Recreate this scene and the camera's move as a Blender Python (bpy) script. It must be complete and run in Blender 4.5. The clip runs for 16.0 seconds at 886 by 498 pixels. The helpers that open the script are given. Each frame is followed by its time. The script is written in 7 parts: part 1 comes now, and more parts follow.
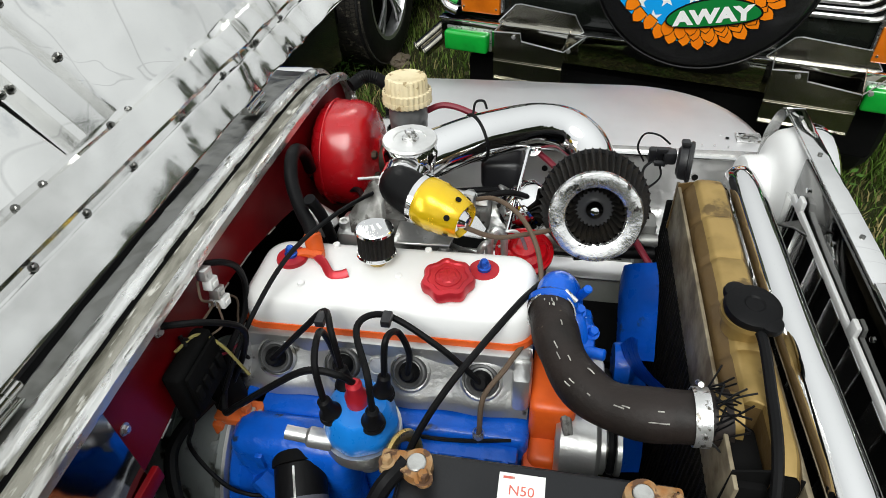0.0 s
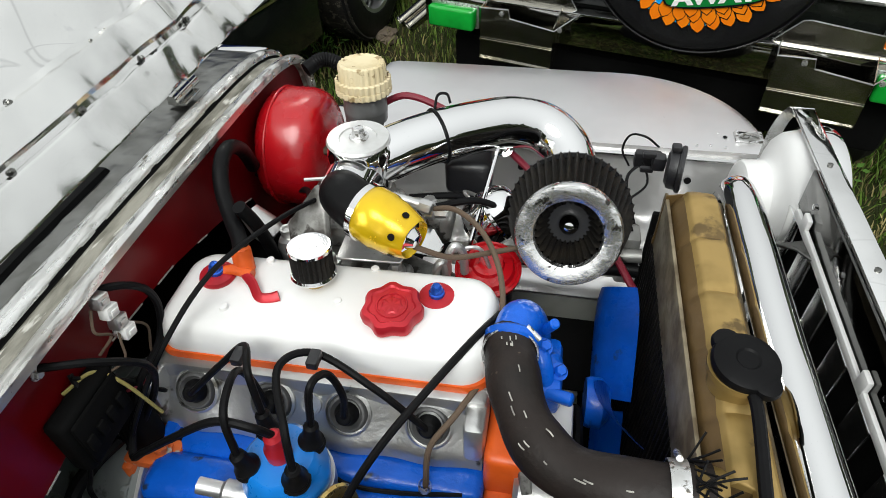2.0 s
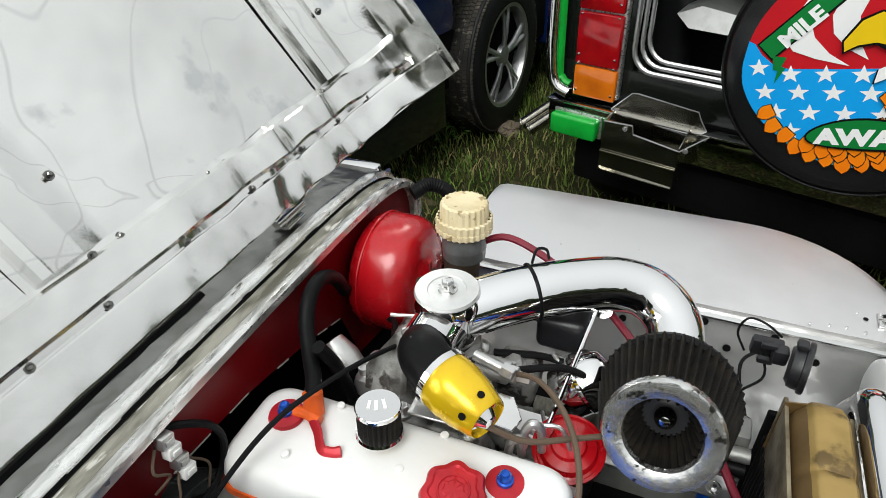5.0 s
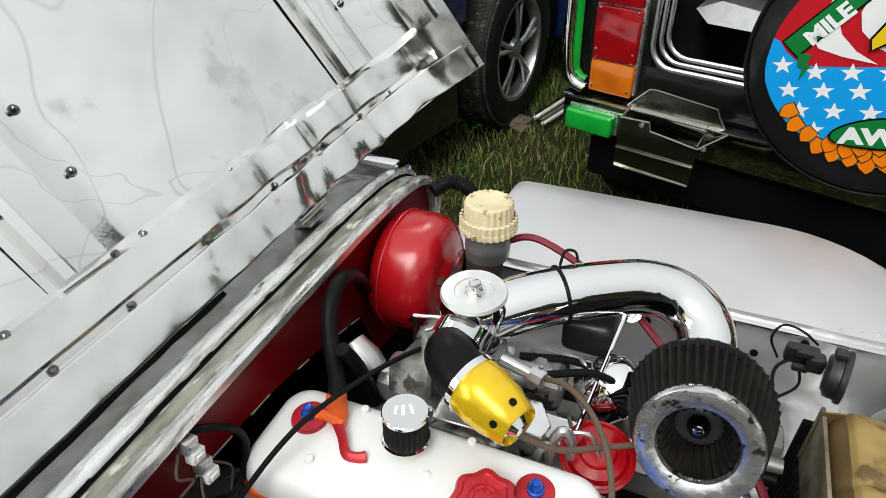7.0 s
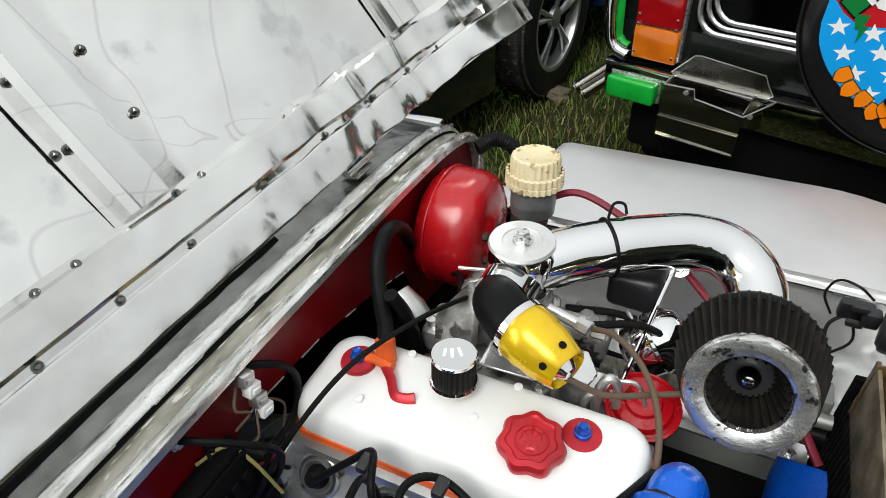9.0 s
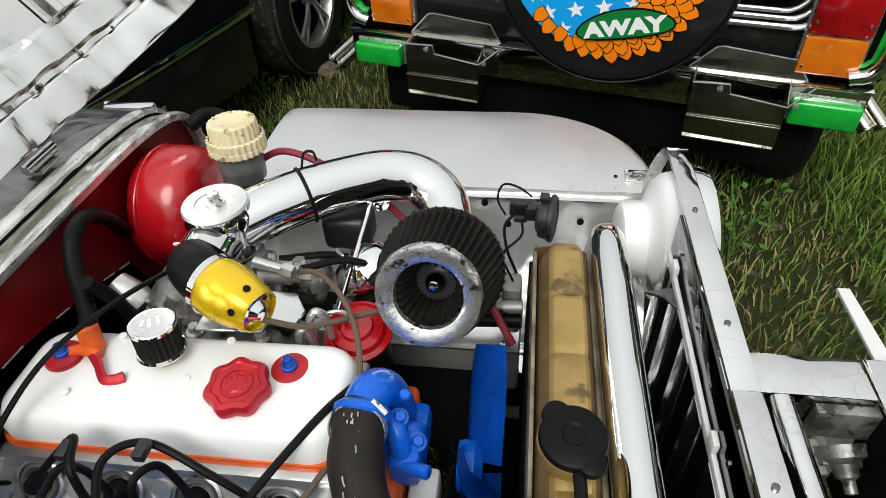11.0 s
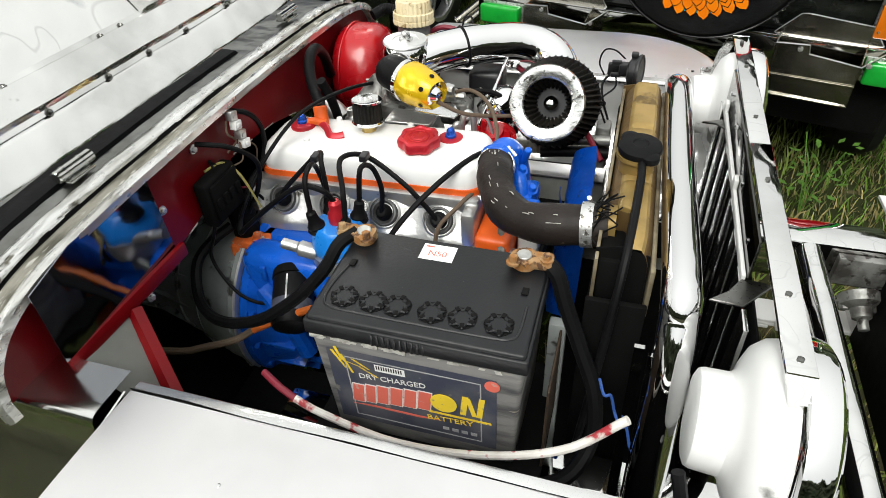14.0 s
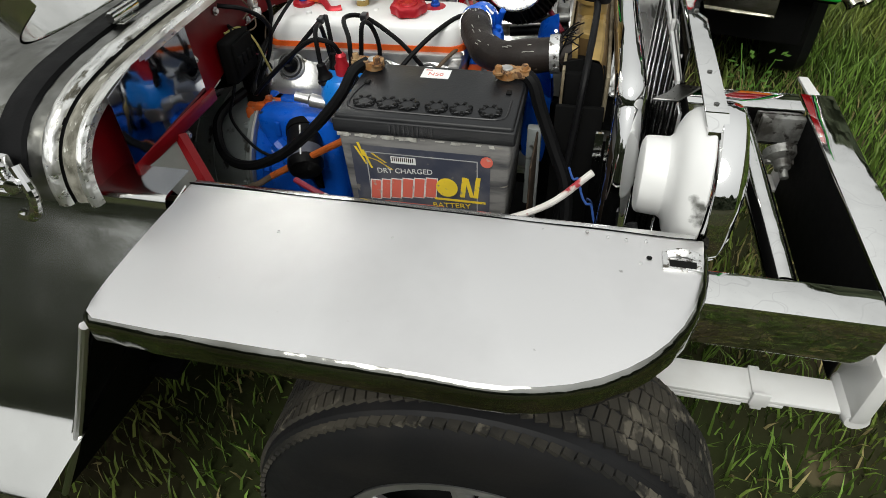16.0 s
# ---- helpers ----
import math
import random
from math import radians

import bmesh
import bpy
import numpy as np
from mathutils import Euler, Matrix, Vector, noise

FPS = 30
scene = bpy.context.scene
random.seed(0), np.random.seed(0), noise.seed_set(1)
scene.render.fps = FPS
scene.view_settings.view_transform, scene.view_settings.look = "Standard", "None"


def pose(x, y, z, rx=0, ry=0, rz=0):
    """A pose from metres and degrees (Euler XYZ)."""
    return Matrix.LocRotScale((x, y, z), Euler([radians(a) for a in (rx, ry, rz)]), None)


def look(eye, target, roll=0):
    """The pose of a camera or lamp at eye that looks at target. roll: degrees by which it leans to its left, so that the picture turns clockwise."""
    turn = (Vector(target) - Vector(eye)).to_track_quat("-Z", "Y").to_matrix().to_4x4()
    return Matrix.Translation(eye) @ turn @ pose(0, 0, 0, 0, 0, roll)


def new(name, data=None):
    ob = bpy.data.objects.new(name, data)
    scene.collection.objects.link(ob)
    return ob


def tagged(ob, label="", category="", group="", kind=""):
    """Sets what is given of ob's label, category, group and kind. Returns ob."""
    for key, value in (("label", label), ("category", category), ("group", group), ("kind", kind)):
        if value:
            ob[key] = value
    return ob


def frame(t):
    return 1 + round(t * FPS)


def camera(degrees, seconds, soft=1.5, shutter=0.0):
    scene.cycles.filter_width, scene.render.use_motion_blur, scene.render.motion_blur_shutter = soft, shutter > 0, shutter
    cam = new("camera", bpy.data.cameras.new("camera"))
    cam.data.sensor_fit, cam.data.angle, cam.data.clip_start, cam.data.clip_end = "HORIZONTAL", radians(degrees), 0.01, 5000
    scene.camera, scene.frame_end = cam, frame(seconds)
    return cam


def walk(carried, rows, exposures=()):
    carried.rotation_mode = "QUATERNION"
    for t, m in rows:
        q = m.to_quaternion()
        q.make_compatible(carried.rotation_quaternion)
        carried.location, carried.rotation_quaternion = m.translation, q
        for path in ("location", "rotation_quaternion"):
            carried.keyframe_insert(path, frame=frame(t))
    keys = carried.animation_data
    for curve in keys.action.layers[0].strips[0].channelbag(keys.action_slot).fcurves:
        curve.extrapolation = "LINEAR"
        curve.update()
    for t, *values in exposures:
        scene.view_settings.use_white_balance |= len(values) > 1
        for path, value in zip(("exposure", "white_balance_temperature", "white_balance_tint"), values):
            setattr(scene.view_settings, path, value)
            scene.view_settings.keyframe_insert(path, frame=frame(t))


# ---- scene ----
cam = camera(71.2, 16.0, soft=0.5)
PATH = [
    (0, (0.351, 0.194, 1.427), (0.031, 1.672, 0.118), -3.3),
    (0.5, (0.332, 0.228, 1.439), (-0.056, 1.691, 0.132), -3.5),
    (1, (0.334, 0.266, 1.447), (-0.057, 1.745, 0.158), -3.2),
    (1.5, (0.358, 0.294, 1.419), (0.01, 1.751, 0.094), -2.7),
    (2, (0.385, 0.329, 1.389), (0.082, 1.753, 0.018), -2.2),
    (2.5, (0.406, 0.372, 1.393), (0.141, 1.841, 0.063), -0.2),
    (3, (0.451, 0.401, 1.403), (0.137, 1.891, 0.107), -1.5),
    (3.5, (0.458, 0.42, 1.412), (0.114, 1.925, 0.139), 0.4),
    (4, (0.437, 0.43, 1.438), (-0.061, 1.951, 0.238), -2.3),
    (4.5, (0.4, 0.438, 1.445), (-0.213, 1.922, 0.253), -2.7),
    (4.7, (0.392, 0.438, 1.449), (-0.259, 1.908, 0.26), -3.1),
    (6.8, (0.347, 0.445, 1.449), (-0.336, 1.889, 0.247), -2.6),
    (7, (0.347, 0.446, 1.447), (-0.322, 1.891, 0.237), -2.5),
    (7.5, (0.334, 0.436, 1.451), (-0.391, 1.867, 0.258), -3.6),
    (8, (0.322, 0.426, 1.451), (-0.444, 1.844, 0.267), -3.8),
    (8.5, (0.318, 0.416, 1.439), (-0.465, 1.795, 0.219), -4.0),
    (9, (0.336, 0.412, 1.422), (-0.404, 1.778, 0.162), -3.8),
    (9.5, (0.411, 0.435, 1.421), (-0.114, 1.874, 0.134), -3.7),
    (10, (0.474, 0.45, 1.417), (0.117, 1.917, 0.105), -4.7),
    (10.2, (0.493, 0.454, 1.415), (0.187, 1.928, 0.097), -5.3),
    (12.3, (0.532, 0.191, 1.396), (0.323, 1.672, 0.068), -2.1),
    (12.5, (0.531, 0.154, 1.402), (0.293, 1.638, 0.082), -3.5),
    (13, (0.527, 0.064, 1.398), (0.243, 1.556, 0.096), -3.0),
    (13.5, (0.539, 0.006, 1.39), (0.197, 1.481, 0.083), -3.9),
    (14, (0.549, -0.078, 1.373), (0.052, 1.384, 0.102), -3.3),
    (14.5, (0.566, -0.15, 1.353), (0.111, 1.292, 0.045), -2.1),
    (15, (0.565, -0.209, 1.348), (0.188, 1.263, 0.048), -1.3),
    (15.5, (0.554, -0.32, 1.326), (0.257, 1.164, 0.018), -1.1),
    (16, (0.567, -0.38, 1.31), (0.203, 1.064, -0.026), -2.5),
]
EXPOSURES = [(0.0, 0.68, 6380, 6), (10.2, 0.66, 6380, 6), (12.5, 0.75, 6560, 6), (14.0, 0.95, 6560, 6), (14.7, 1.05, 6560, 6), (16.0, 0.48, 6560, 6)]
walk(cam, [(t, look(eye, target, roll)) for t, eye, target, roll in PATH], EXPOSURES)

# world: bright overcast sky
world = bpy.data.worlds.new("overcast_sky")
scene.world = world
world.use_nodes = True
wn, wl = world.node_tree.nodes, world.node_tree.links
sky = wn.new("ShaderNodeTexSky")
sky.sky_type, sky.sun_disc = "NISHITA", False
sky.sun_elevation, sky.sun_rotation = radians(50), radians(183)
sky.dust_density, sky.air_density = 3.0, 1.0
hue = wn.new("ShaderNodeHueSaturation")
hue.inputs["Saturation"].default_value = 0.12
wl.new(sky.outputs[0], hue.inputs["Color"])
veil = wn.new("ShaderNodeMix")  # cloud over the clear sky, brighter overhead than at the horizon
veil.data_type = "RGBA"
veil.inputs[0].default_value = 0.85
way = wn.new("ShaderNodeTexCoord")
rise = wn.new("ShaderNodeSeparateXYZ")
wl.new(way.outputs["Generated"], rise.inputs[0])
cloud = wn.new("ShaderNodeMapRange")
cloud.inputs[1].default_value, cloud.inputs[2].default_value = 0.0, 1.0
cloud.inputs[3].default_value, cloud.inputs[4].default_value = 2.2, 5.6
wl.new(rise.outputs[2], cloud.inputs[0])
wl.new(cloud.outputs[0], veil.inputs[7])
wl.new(hue.outputs[0], veil.inputs[6])
wl.new(veil.outputs[2], wn["Background"].inputs["Color"])
wn["Background"].inputs["Strength"].default_value = 0.135

sun = new("sun", bpy.data.lights.new("sun", "SUN"))
sun.data.energy, sun.data.angle, sun.data.color = 1.35, radians(34), (1.0, 0.98, 0.95)
sun.matrix_world = look((-0.10, -1.60, 1.95), (0.0, 0.0, 0.0))


# ---- materials ----
def mat(name, col, rough=0.5, metal=0.0, col2=None, scale=12.0, mix=0.5, bump=0.0, bscale=120.0, rvar=0.1, coat=0.0,
        spots=None, sscale=40.0, samount=0.55, wave=0.0, wscale=3.0, island=0.0, trans=0.0, stretch=None, spec=0.5, marks=0.0, mscale=3.0):
    """Principled surface with grain, stains and fine relief in object space."""
    m = bpy.data.materials.new(name)
    m.use_nodes = True
    n, l = m.node_tree.nodes, m.node_tree.links
    b = n["Principled BSDF"]
    tc = n.new("ShaderNodeTexCoord")
    src = tc.outputs["Object"]
    if stretch:
        mp = n.new("ShaderNodeMapping")
        mp.inputs["Scale"].default_value = stretch
        l.new(src, mp.inputs[0])
        src = mp.outputs[0]

    def nz(sc, det=4.0):
        t = n.new("ShaderNodeTexNoise")
        t.inputs["Scale"].default_value, t.inputs["Detail"].default_value = sc, det
        l.new(src, t.inputs["Vector"])
        return t

    def blend(fac, a, c, f0, f1):
        r = n.new("ShaderNodeMapRange")
        r.inputs[1].default_value, r.inputs[2].default_value = f0, f1
        l.new(fac, r.inputs[0])
        x = n.new("ShaderNodeMix")
        x.data_type = "RGBA"
        l.new(r.outputs[0], x.inputs[0])
        for v, s in ((a, x.inputs[6]), (c, x.inputs[7])):
            if isinstance(v, tuple):
                s.default_value = (*v, 1)
            else:
                l.new(v, s)
        return x.outputs[2]

    c2 = col2 or tuple(v * 0.72 for v in col)
    big = nz(scale)
    out = blend(big.outputs[0], col, c2, 0.5 - mix * 0.1, 0.5 + 0.35 * (1.2 - mix))
    if spots:
        sp = nz(sscale, 6.0)
        out = blend(sp.outputs[0], out, spots, samount, samount + 0.06)
    if marks:  # thin dark lines in the colour, imitating wavy reflections in steel
        for sc, at in ((mscale, 0.47), (mscale * 0.8, 0.57), (mscale * 1.7, 0.44)):
            tn = nz(sc, 2.5)
            tn.inputs["Distortion"].default_value = 0.6
            d = n.new("ShaderNodeMath")
            d.operation = "SUBTRACT"
            d.inputs[1].default_value = at
            l.new(tn.outputs[0], d.inputs[0])
            a = n.new("ShaderNodeMath")
            a.operation = "ABSOLUTE"
            l.new(d.outputs[0], a.inputs[0])
            out = blend(a.outputs[0], tuple(v * (1 - marks) for v in col), out, 0.0008, 0.0055)
    if island:
        g = n.new("ShaderNodeNewGeometry")
        h = n.new("ShaderNodeHueSaturation")
        r = n.new("ShaderNodeMapRange")
        r.inputs[3].default_value, r.inputs[4].default_value = 1 - island, 1 + island
        l.new(g.outputs["Random Per Island"], r.inputs[0])
        l.new(r.outputs[0], h.inputs["Value"])
        l.new(out, h.inputs["Color"])
        out = h.outputs[0]
    l.new(out, b.inputs["Base Color"])
    rr = n.new("ShaderNodeMapRange")
    rr.inputs[3].default_value, rr.inputs[4].default_value = max(0.02, rough - rvar), min(1, rough + rvar)
    l.new(nz(scale * 4).outputs[0], rr.inputs[0])
    l.new(rr.outputs[0], b.inputs["Roughness"])
    b.inputs["Metallic"].default_value = metal
    b.inputs["Specular IOR Level"].default_value = spec
    b.inputs["Coat Weight"].default_value = coat
    b.inputs["Coat Roughness"].default_value = 0.08
    if trans:
        b.inputs["Transmission Weight"].default_value = trans
    normal = None
    for st, sc, dist in ((wave, wscale, 0.02), (bump, bscale, 0.002)):
        if st:
            u = n.new("ShaderNodeBump")
            u.inputs["Strength"].default_value, u.inputs["Distance"].default_value = st, dist
            l.new(nz(sc, 2.4 if sc < 20 else 5.0).outputs[0], u.inputs["Height"])
            if normal:
                l.new(normal, u.inputs["Normal"])
            normal = u.outputs[0]
    if normal:
        l.new(normal, b.inputs["Normal"])
    return m


steel = mat("polished_steel", (0.80, 0.80, 0.79), 0.19, 1.0, (0.66, 0.66, 0.65), 6, rvar=0.05, wave=0.22, wscale=8, bump=0.05)
steel_hood = mat("scuffed_hood_steel", (0.84, 0.84, 0.82), 0.13, 1.0, (0.70, 0.70, 0.68), 4, rvar=0.08, wave=0.55, wscale=6.5, bump=0.06, bscale=300, marks=0.17, mscale=2.6, spots=(0.62, 0.63, 0.63), sscale=9, samount=0.64)
steel_dull = mat("satin_fender_steel", (0.82, 0.81, 0.81), 0.37, 1.0, (0.68, 0.67, 0.67), 4, rvar=0.10, bump=0.05, bscale=240, wave=0.14, wscale=3.5,
                 spots=(0.45, 0.44, 0.43), sscale=60, samount=0.73)
steel_side = mat("polished_side_steel", (0.74, 0.74, 0.72), 0.16, 1.0, (0.60, 0.60, 0.58), 5, rvar=0.06, wave=0.12, wscale=4, bump=0.05)
steel_dark = mat("polished_plate", (0.60, 0.60, 0.58), 0.06, 1.0, (0.5, 0.5, 0.48), 5, rvar=0.03, wave=0.10, wscale=6)
mirror = mat("mirror_steel", (0.28, 0.29, 0.32), 0.06, 1.0, (0.40, 0.40, 0.42), 5, rvar=0.03, wave=0.16, wscale=7, spots=(0.16, 0.16, 0.16), sscale=60, samount=0.70)
chrome = mat("chrome", (0.80, 0.80, 0.80), 0.035, 1.0, (0.80, 0.80, 0.80), 10, rvar=0.03)
chrome_pitted = mat("peeling_chrome", (0.80, 0.80, 0.79), 0.22, 0.92, (0.58, 0.58, 0.56), 40, rvar=0.10, wave=0.20, wscale=22, spots=(0.10, 0.095, 0.085), sscale=85, samount=0.60)
chrome_worn = mat("pitted_chrome", (0.72, 0.72, 0.72), 0.30, 0.8, (0.52, 0.52, 0.50), 30, rvar=0.15, bump=0.3, bscale=160,
                  spots=(0.16, 0.15, 0.13), sscale=150, samount=0.57)
red_bay = mat("red_bay_paint", (0.17, 0.0015, 0.004), 0.40, 0.0, (0.075, 0.001, 0.003), 6, coat=0.1, bump=0.1, bscale=60, spec=0.2)
red_gloss = mat("red_enamel", (0.42, 0.004, 0.009), 0.26, 0.0, (0.30, 0.003, 0.007), 8, coat=0.35, bump=0.08, bscale=40, wave=0.06, wscale=12)
red_anod = mat("red_anodised", (0.50, 0.018, 0.030), 0.36, 0.35, (0.34, 0.012, 0.02), 20, bump=0.08, bscale=300)
blue_anod = mat("blue_anodised", (0.02, 0.10, 0.52), 0.28, 0.6, rvar=0.1)
yellow_anod = mat("yellow_anodised", (0.82, 0.55, 0.01), 0.24, 0.45, (0.66, 0.42, 0.01), 25, coat=0.3)
white_cover = mat("white_enamel", (0.80, 0.80, 0.79), 0.38, 0.0, (0.70, 0.69, 0.67), 9, coat=0.25, bump=0.08, bscale=90, spots=(0.50, 0.47, 0.42), sscale=34, samount=0.74)
white_paint = mat("white_paint", (0.80, 0.80, 0.79), 0.45, 0.0, (0.68, 0.67, 0.65), 7, bump=0.12, bscale=60, spots=(0.12, 0.11, 0.10), sscale=22, samount=0.76)
lamp_white = mat("chipped_lamp_paint", (0.80, 0.80, 0.79), 0.42, 0.0, (0.70, 0.70, 0.69), 7, bump=0.1, bscale=60, spots=(0.10, 0.10, 0.09), sscale=15, samount=0.66)
orange_paint = mat("orange_paint", (0.72, 0.11, 0.012), 0.42, 0.0, (0.55, 0.075, 0.01), 20, bump=0.2, bscale=80)
orange_worn = mat("chipped_orange_paint", (0.62, 0.12, 0.02), 0.5, 0.0, (0.30, 0.08, 0.03), 30, bump=0.3, bscale=80, spots=(0.35, 0.33, 0.30), sscale=70, samount=0.62)
blue_paint = mat("blue_enamel", (0.006, 0.105, 0.58), 0.30, 0.0, (0.004, 0.065, 0.38), 9, coat=0.2, spec=0.3, wave=0.22, wscale=34, bump=0.25, bscale=70, spots=(0.02, 0.03, 0.06), sscale=30, samount=0.66)
blue_plastic = mat("blue_plastic", (0.012, 0.20, 0.66), 0.3, 0.0, (0.010, 0.15, 0.52), 20, coat=0.2)
alu = mat("cast_aluminium", (0.62, 0.62, 0.61), 0.36, 0.85, (0.42, 0.42, 0.40), 14, bump=0.35, bscale=140, spots=(0.13, 0.12, 0.10), sscale=30, samount=0.66)
alu_dirty = mat("greasy_aluminium", (0.30, 0.30, 0.285), 0.45, 0.6, (0.08, 0.075, 0.068), 22, mix=0.8, bump=0.5, bscale=120, spots=(0.05, 0.045, 0.04), sscale=40, samount=0.56)
gear_grey = mat("gearbox_grey", (0.34, 0.365, 0.36), 0.45, 0.3, (0.24, 0.26, 0.25), 12, bump=0.4, bscale=80, spots=(0.06, 0.06, 0.05), sscale=24, samount=0.60)
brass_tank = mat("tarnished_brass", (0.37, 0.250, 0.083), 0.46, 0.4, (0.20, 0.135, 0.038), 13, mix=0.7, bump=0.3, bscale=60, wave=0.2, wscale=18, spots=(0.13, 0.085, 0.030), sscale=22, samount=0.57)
brass = mat("brass_fitting", (0.62, 0.46, 0.16), 0.3, 0.9, (0.45, 0.32, 0.12), 40)
rust = mat("corroded_clamp", (0.33, 0.15, 0.045), 0.75, 0.25, (0.40, 0.27, 0.14), 60, mix=0.8, bump=0.8, bscale=160, spots=(0.12, 0.06, 0.03), sscale=80, samount=0.55)
lead = mat("lead_post", (0.55, 0.55, 0.53), 0.45, 0.8, (0.35, 0.34, 0.32), 60, bump=0.4)
rubber = mat("black_rubber", (0.006, 0.006, 0.0065), 0.45, 0.0, (0.004, 0.004, 0.0045), 20, bump=0.15, bscale=200, spec=0.11)
hose_rubber = mat("scuffed_hose_rubber", (0.017, 0.012, 0.010), 0.55, 0.0, (0.009, 0.007, 0.006), 24, bump=0.4, bscale=150, spots=(0.16, 0.12, 0.09), sscale=55, samount=0.68, spec=0.3)
black_plastic = mat("black_plastic", (0.014, 0.014, 0.016), 0.40, 0.0, (0.010, 0.010, 0.011), 18, bump=0.12, bscale=260)
battery_top = mat("dusty_battery_lid", (0.007, 0.0075, 0.009), 0.42, 0.0, (0.020, 0.020, 0.022), 8, bump=0.15, bscale=300, spots=(0.11, 0.11, 0.11), sscale=70, samount=0.72, spec=0.4)
battery_case = mat("grimy_battery_case", (0.20, 0.195, 0.188), 0.5, 0.0, (0.060, 0.060, 0.064), 10, mix=0.8, bump=0.2, bscale=120, spots=(0.26, 0.24, 0.20), sscale=32, samount=0.66, stretch=(1, 1, 5), spec=0.35)
label_navy = mat("navy_label", (0.050, 0.055, 0.080), 0.42, 0.0, (0.095, 0.097, 0.115), 22, mix=0.8, bump=0.15, spots=(0.17, 0.16, 0.14), sscale=60, samount=0.66, spec=0.3)
battery_wear = mat("chalky_worn_edge", (0.46, 0.45, 0.41), 0.7, 0.0, (0.25, 0.24, 0.22), 90, mix=0.8, bump=0.3)
ink_yellow = mat("yellow_ink", (0.80, 0.58, 0.04), 0.5, 0.0, spots=(0.35, 0.30, 0.15), sscale=120, samount=0.62)
ink_red = mat("red_ink", (0.66, 0.14, 0.10), 0.5, 0.0, spots=(0.50, 0.30, 0.25), sscale=120, samount=0.62)
ink_white = mat("white_ink", (0.72, 0.72, 0.70), 0.5, 0.0, spots=(0.4, 0.4, 0.38), sscale=120, samount=0.64)
ink_grey = mat("grey_ink", (0.40, 0.40, 0.40), 0.5, 0.0)
paper = mat("paper_sticker", (0.84, 0.84, 0.82), 0.6, 0.0, (0.78, 0.78, 0.76), 30)
cream = mat("cream_plastic", (0.72, 0.62, 0.40), 0.5, 0.0, (0.60, 0.48, 0.26), 26, bump=0.2, spots=(0.34, 0.25, 0.12), sscale=70, samount=0.62)
smoke_plastic = mat("stained_grey_plastic", (0.115, 0.118, 0.118), 0.4, 0.0, (0.045, 0.044, 0.040), 20, coat=0.3)
iron = mat("brown_cast_iron", (0.065, 0.045, 0.03), 0.65, 0.4, (0.03, 0.024, 0.02), 40, bump=0.5, bscale=150, spec=0.3)
filter_pleat = mat("dusty_filter_pleats", (0.012, 0.011, 0.010), 0.7, 0.0, (0.028, 0.023, 0.017), 30, bump=0.6, bscale=400, spec=0.15)
# for black parts, and for shade painted in as black surfaces
dark_void = mat("black_parts_and_shade", (0.005, 0.005, 0.005), 0.8, 0.0, bump=0.3, bscale=60, spec=0.08)
core_black = mat("radiator_core", (0.010, 0.010, 0.010), 0.7, 0.2, (0.022, 0.020, 0.017), 40, bump=0.6, bscale=300, spec=0.15)
tyre_rubber = mat("muddy_tyre", (0.022, 0.021, 0.019), 0.8, 0.0, (0.060, 0.054, 0.043), 9, mix=0.8, bump=0.6, bscale=120, spots=(0.12, 0.108, 0.085), sscale=30, samount=0.58, spec=0.2)
tyre_side = mat("tyre_sidewall", (0.010, 0.010, 0.011), 0.55, 0.0, (0.016, 0.015, 0.015), 12, bump=0.2, spec=0.25)
line_brown = mat("perished_vacuum_hose", (0.115, 0.080, 0.055), 0.7, 0.0, (0.10, 0.075, 0.05), 60, bump=0.5, bscale=300, spec=0.3)
line_red = mat("dark_red_line", (0.20, 0.012, 0.028), 0.4, 0.0)
wire_yellow = mat("yellow_wire", (0.36, 0.31, 0.10), 0.5)
wire_blue = mat("blue_wire", (0.03, 0.09, 0.33), 0.5)
wire_orange = mat("orange_cable", (0.58, 0.13, 0.02), 0.5, 0.0, (0.40, 0.10, 0.02), 60)
cord_white = mat("chipped_white_rod", (0.72, 0.70, 0.66), 0.5, 0.0, (0.55, 0.50, 0.46), 30, spots=(0.36, 0.03, 0.04), sscale=42, samount=0.58)
soil = mat("grassy_soil", (0.026, 0.032, 0.011), 0.95, 0.0, (0.040, 0.032, 0.018), 1.7, mix=0.8, bump=1.0, bscale=40, spots=(0.10, 0.085, 0.045), sscale=7, samount=0.62, spec=0.1)
blade_green = mat("grass_blades", (0.115, 0.195, 0.034), 0.5, 0.0, (0.20, 0.21, 0.055), 1.6, mix=0.7, island=0.75, spec=0.25)
blade_dry = mat("dry_grass", (0.30, 0.25, 0.11), 0.7, 0.0, (0.20, 0.18, 0.07), 3, island=0.4, spec=0.2)
leaf_green = mat("weed_leaf", (0.09, 0.20, 0.03), 0.5, 0.0, island=0.3)
lens_red = mat("red_lens", (0.40, 0.004, 0.008), 0.12, 0.0, (0.20, 0.003, 0.006), 14, coat=0.8)
lens_orange = mat("orange_lens", (0.70, 0.17, 0.008), 0.14, 0.0, (0.50, 0.11, 0.006), 14, coat=0.8)
lens_green = mat("green_lens", (0.015, 0.42, 0.045), 0.16, 0.0, (0.010, 0.28, 0.03), 14, coat=0.8)
body_dark = mat("dark_glossy_body", (0.010, 0.012, 0.010), 0.16, 0.0, coat=0.15, spec=0.3)
body_green = mat("green_body_paint", (0.010, 0.20, 0.065), 0.25, 0.0, coat=0.6)
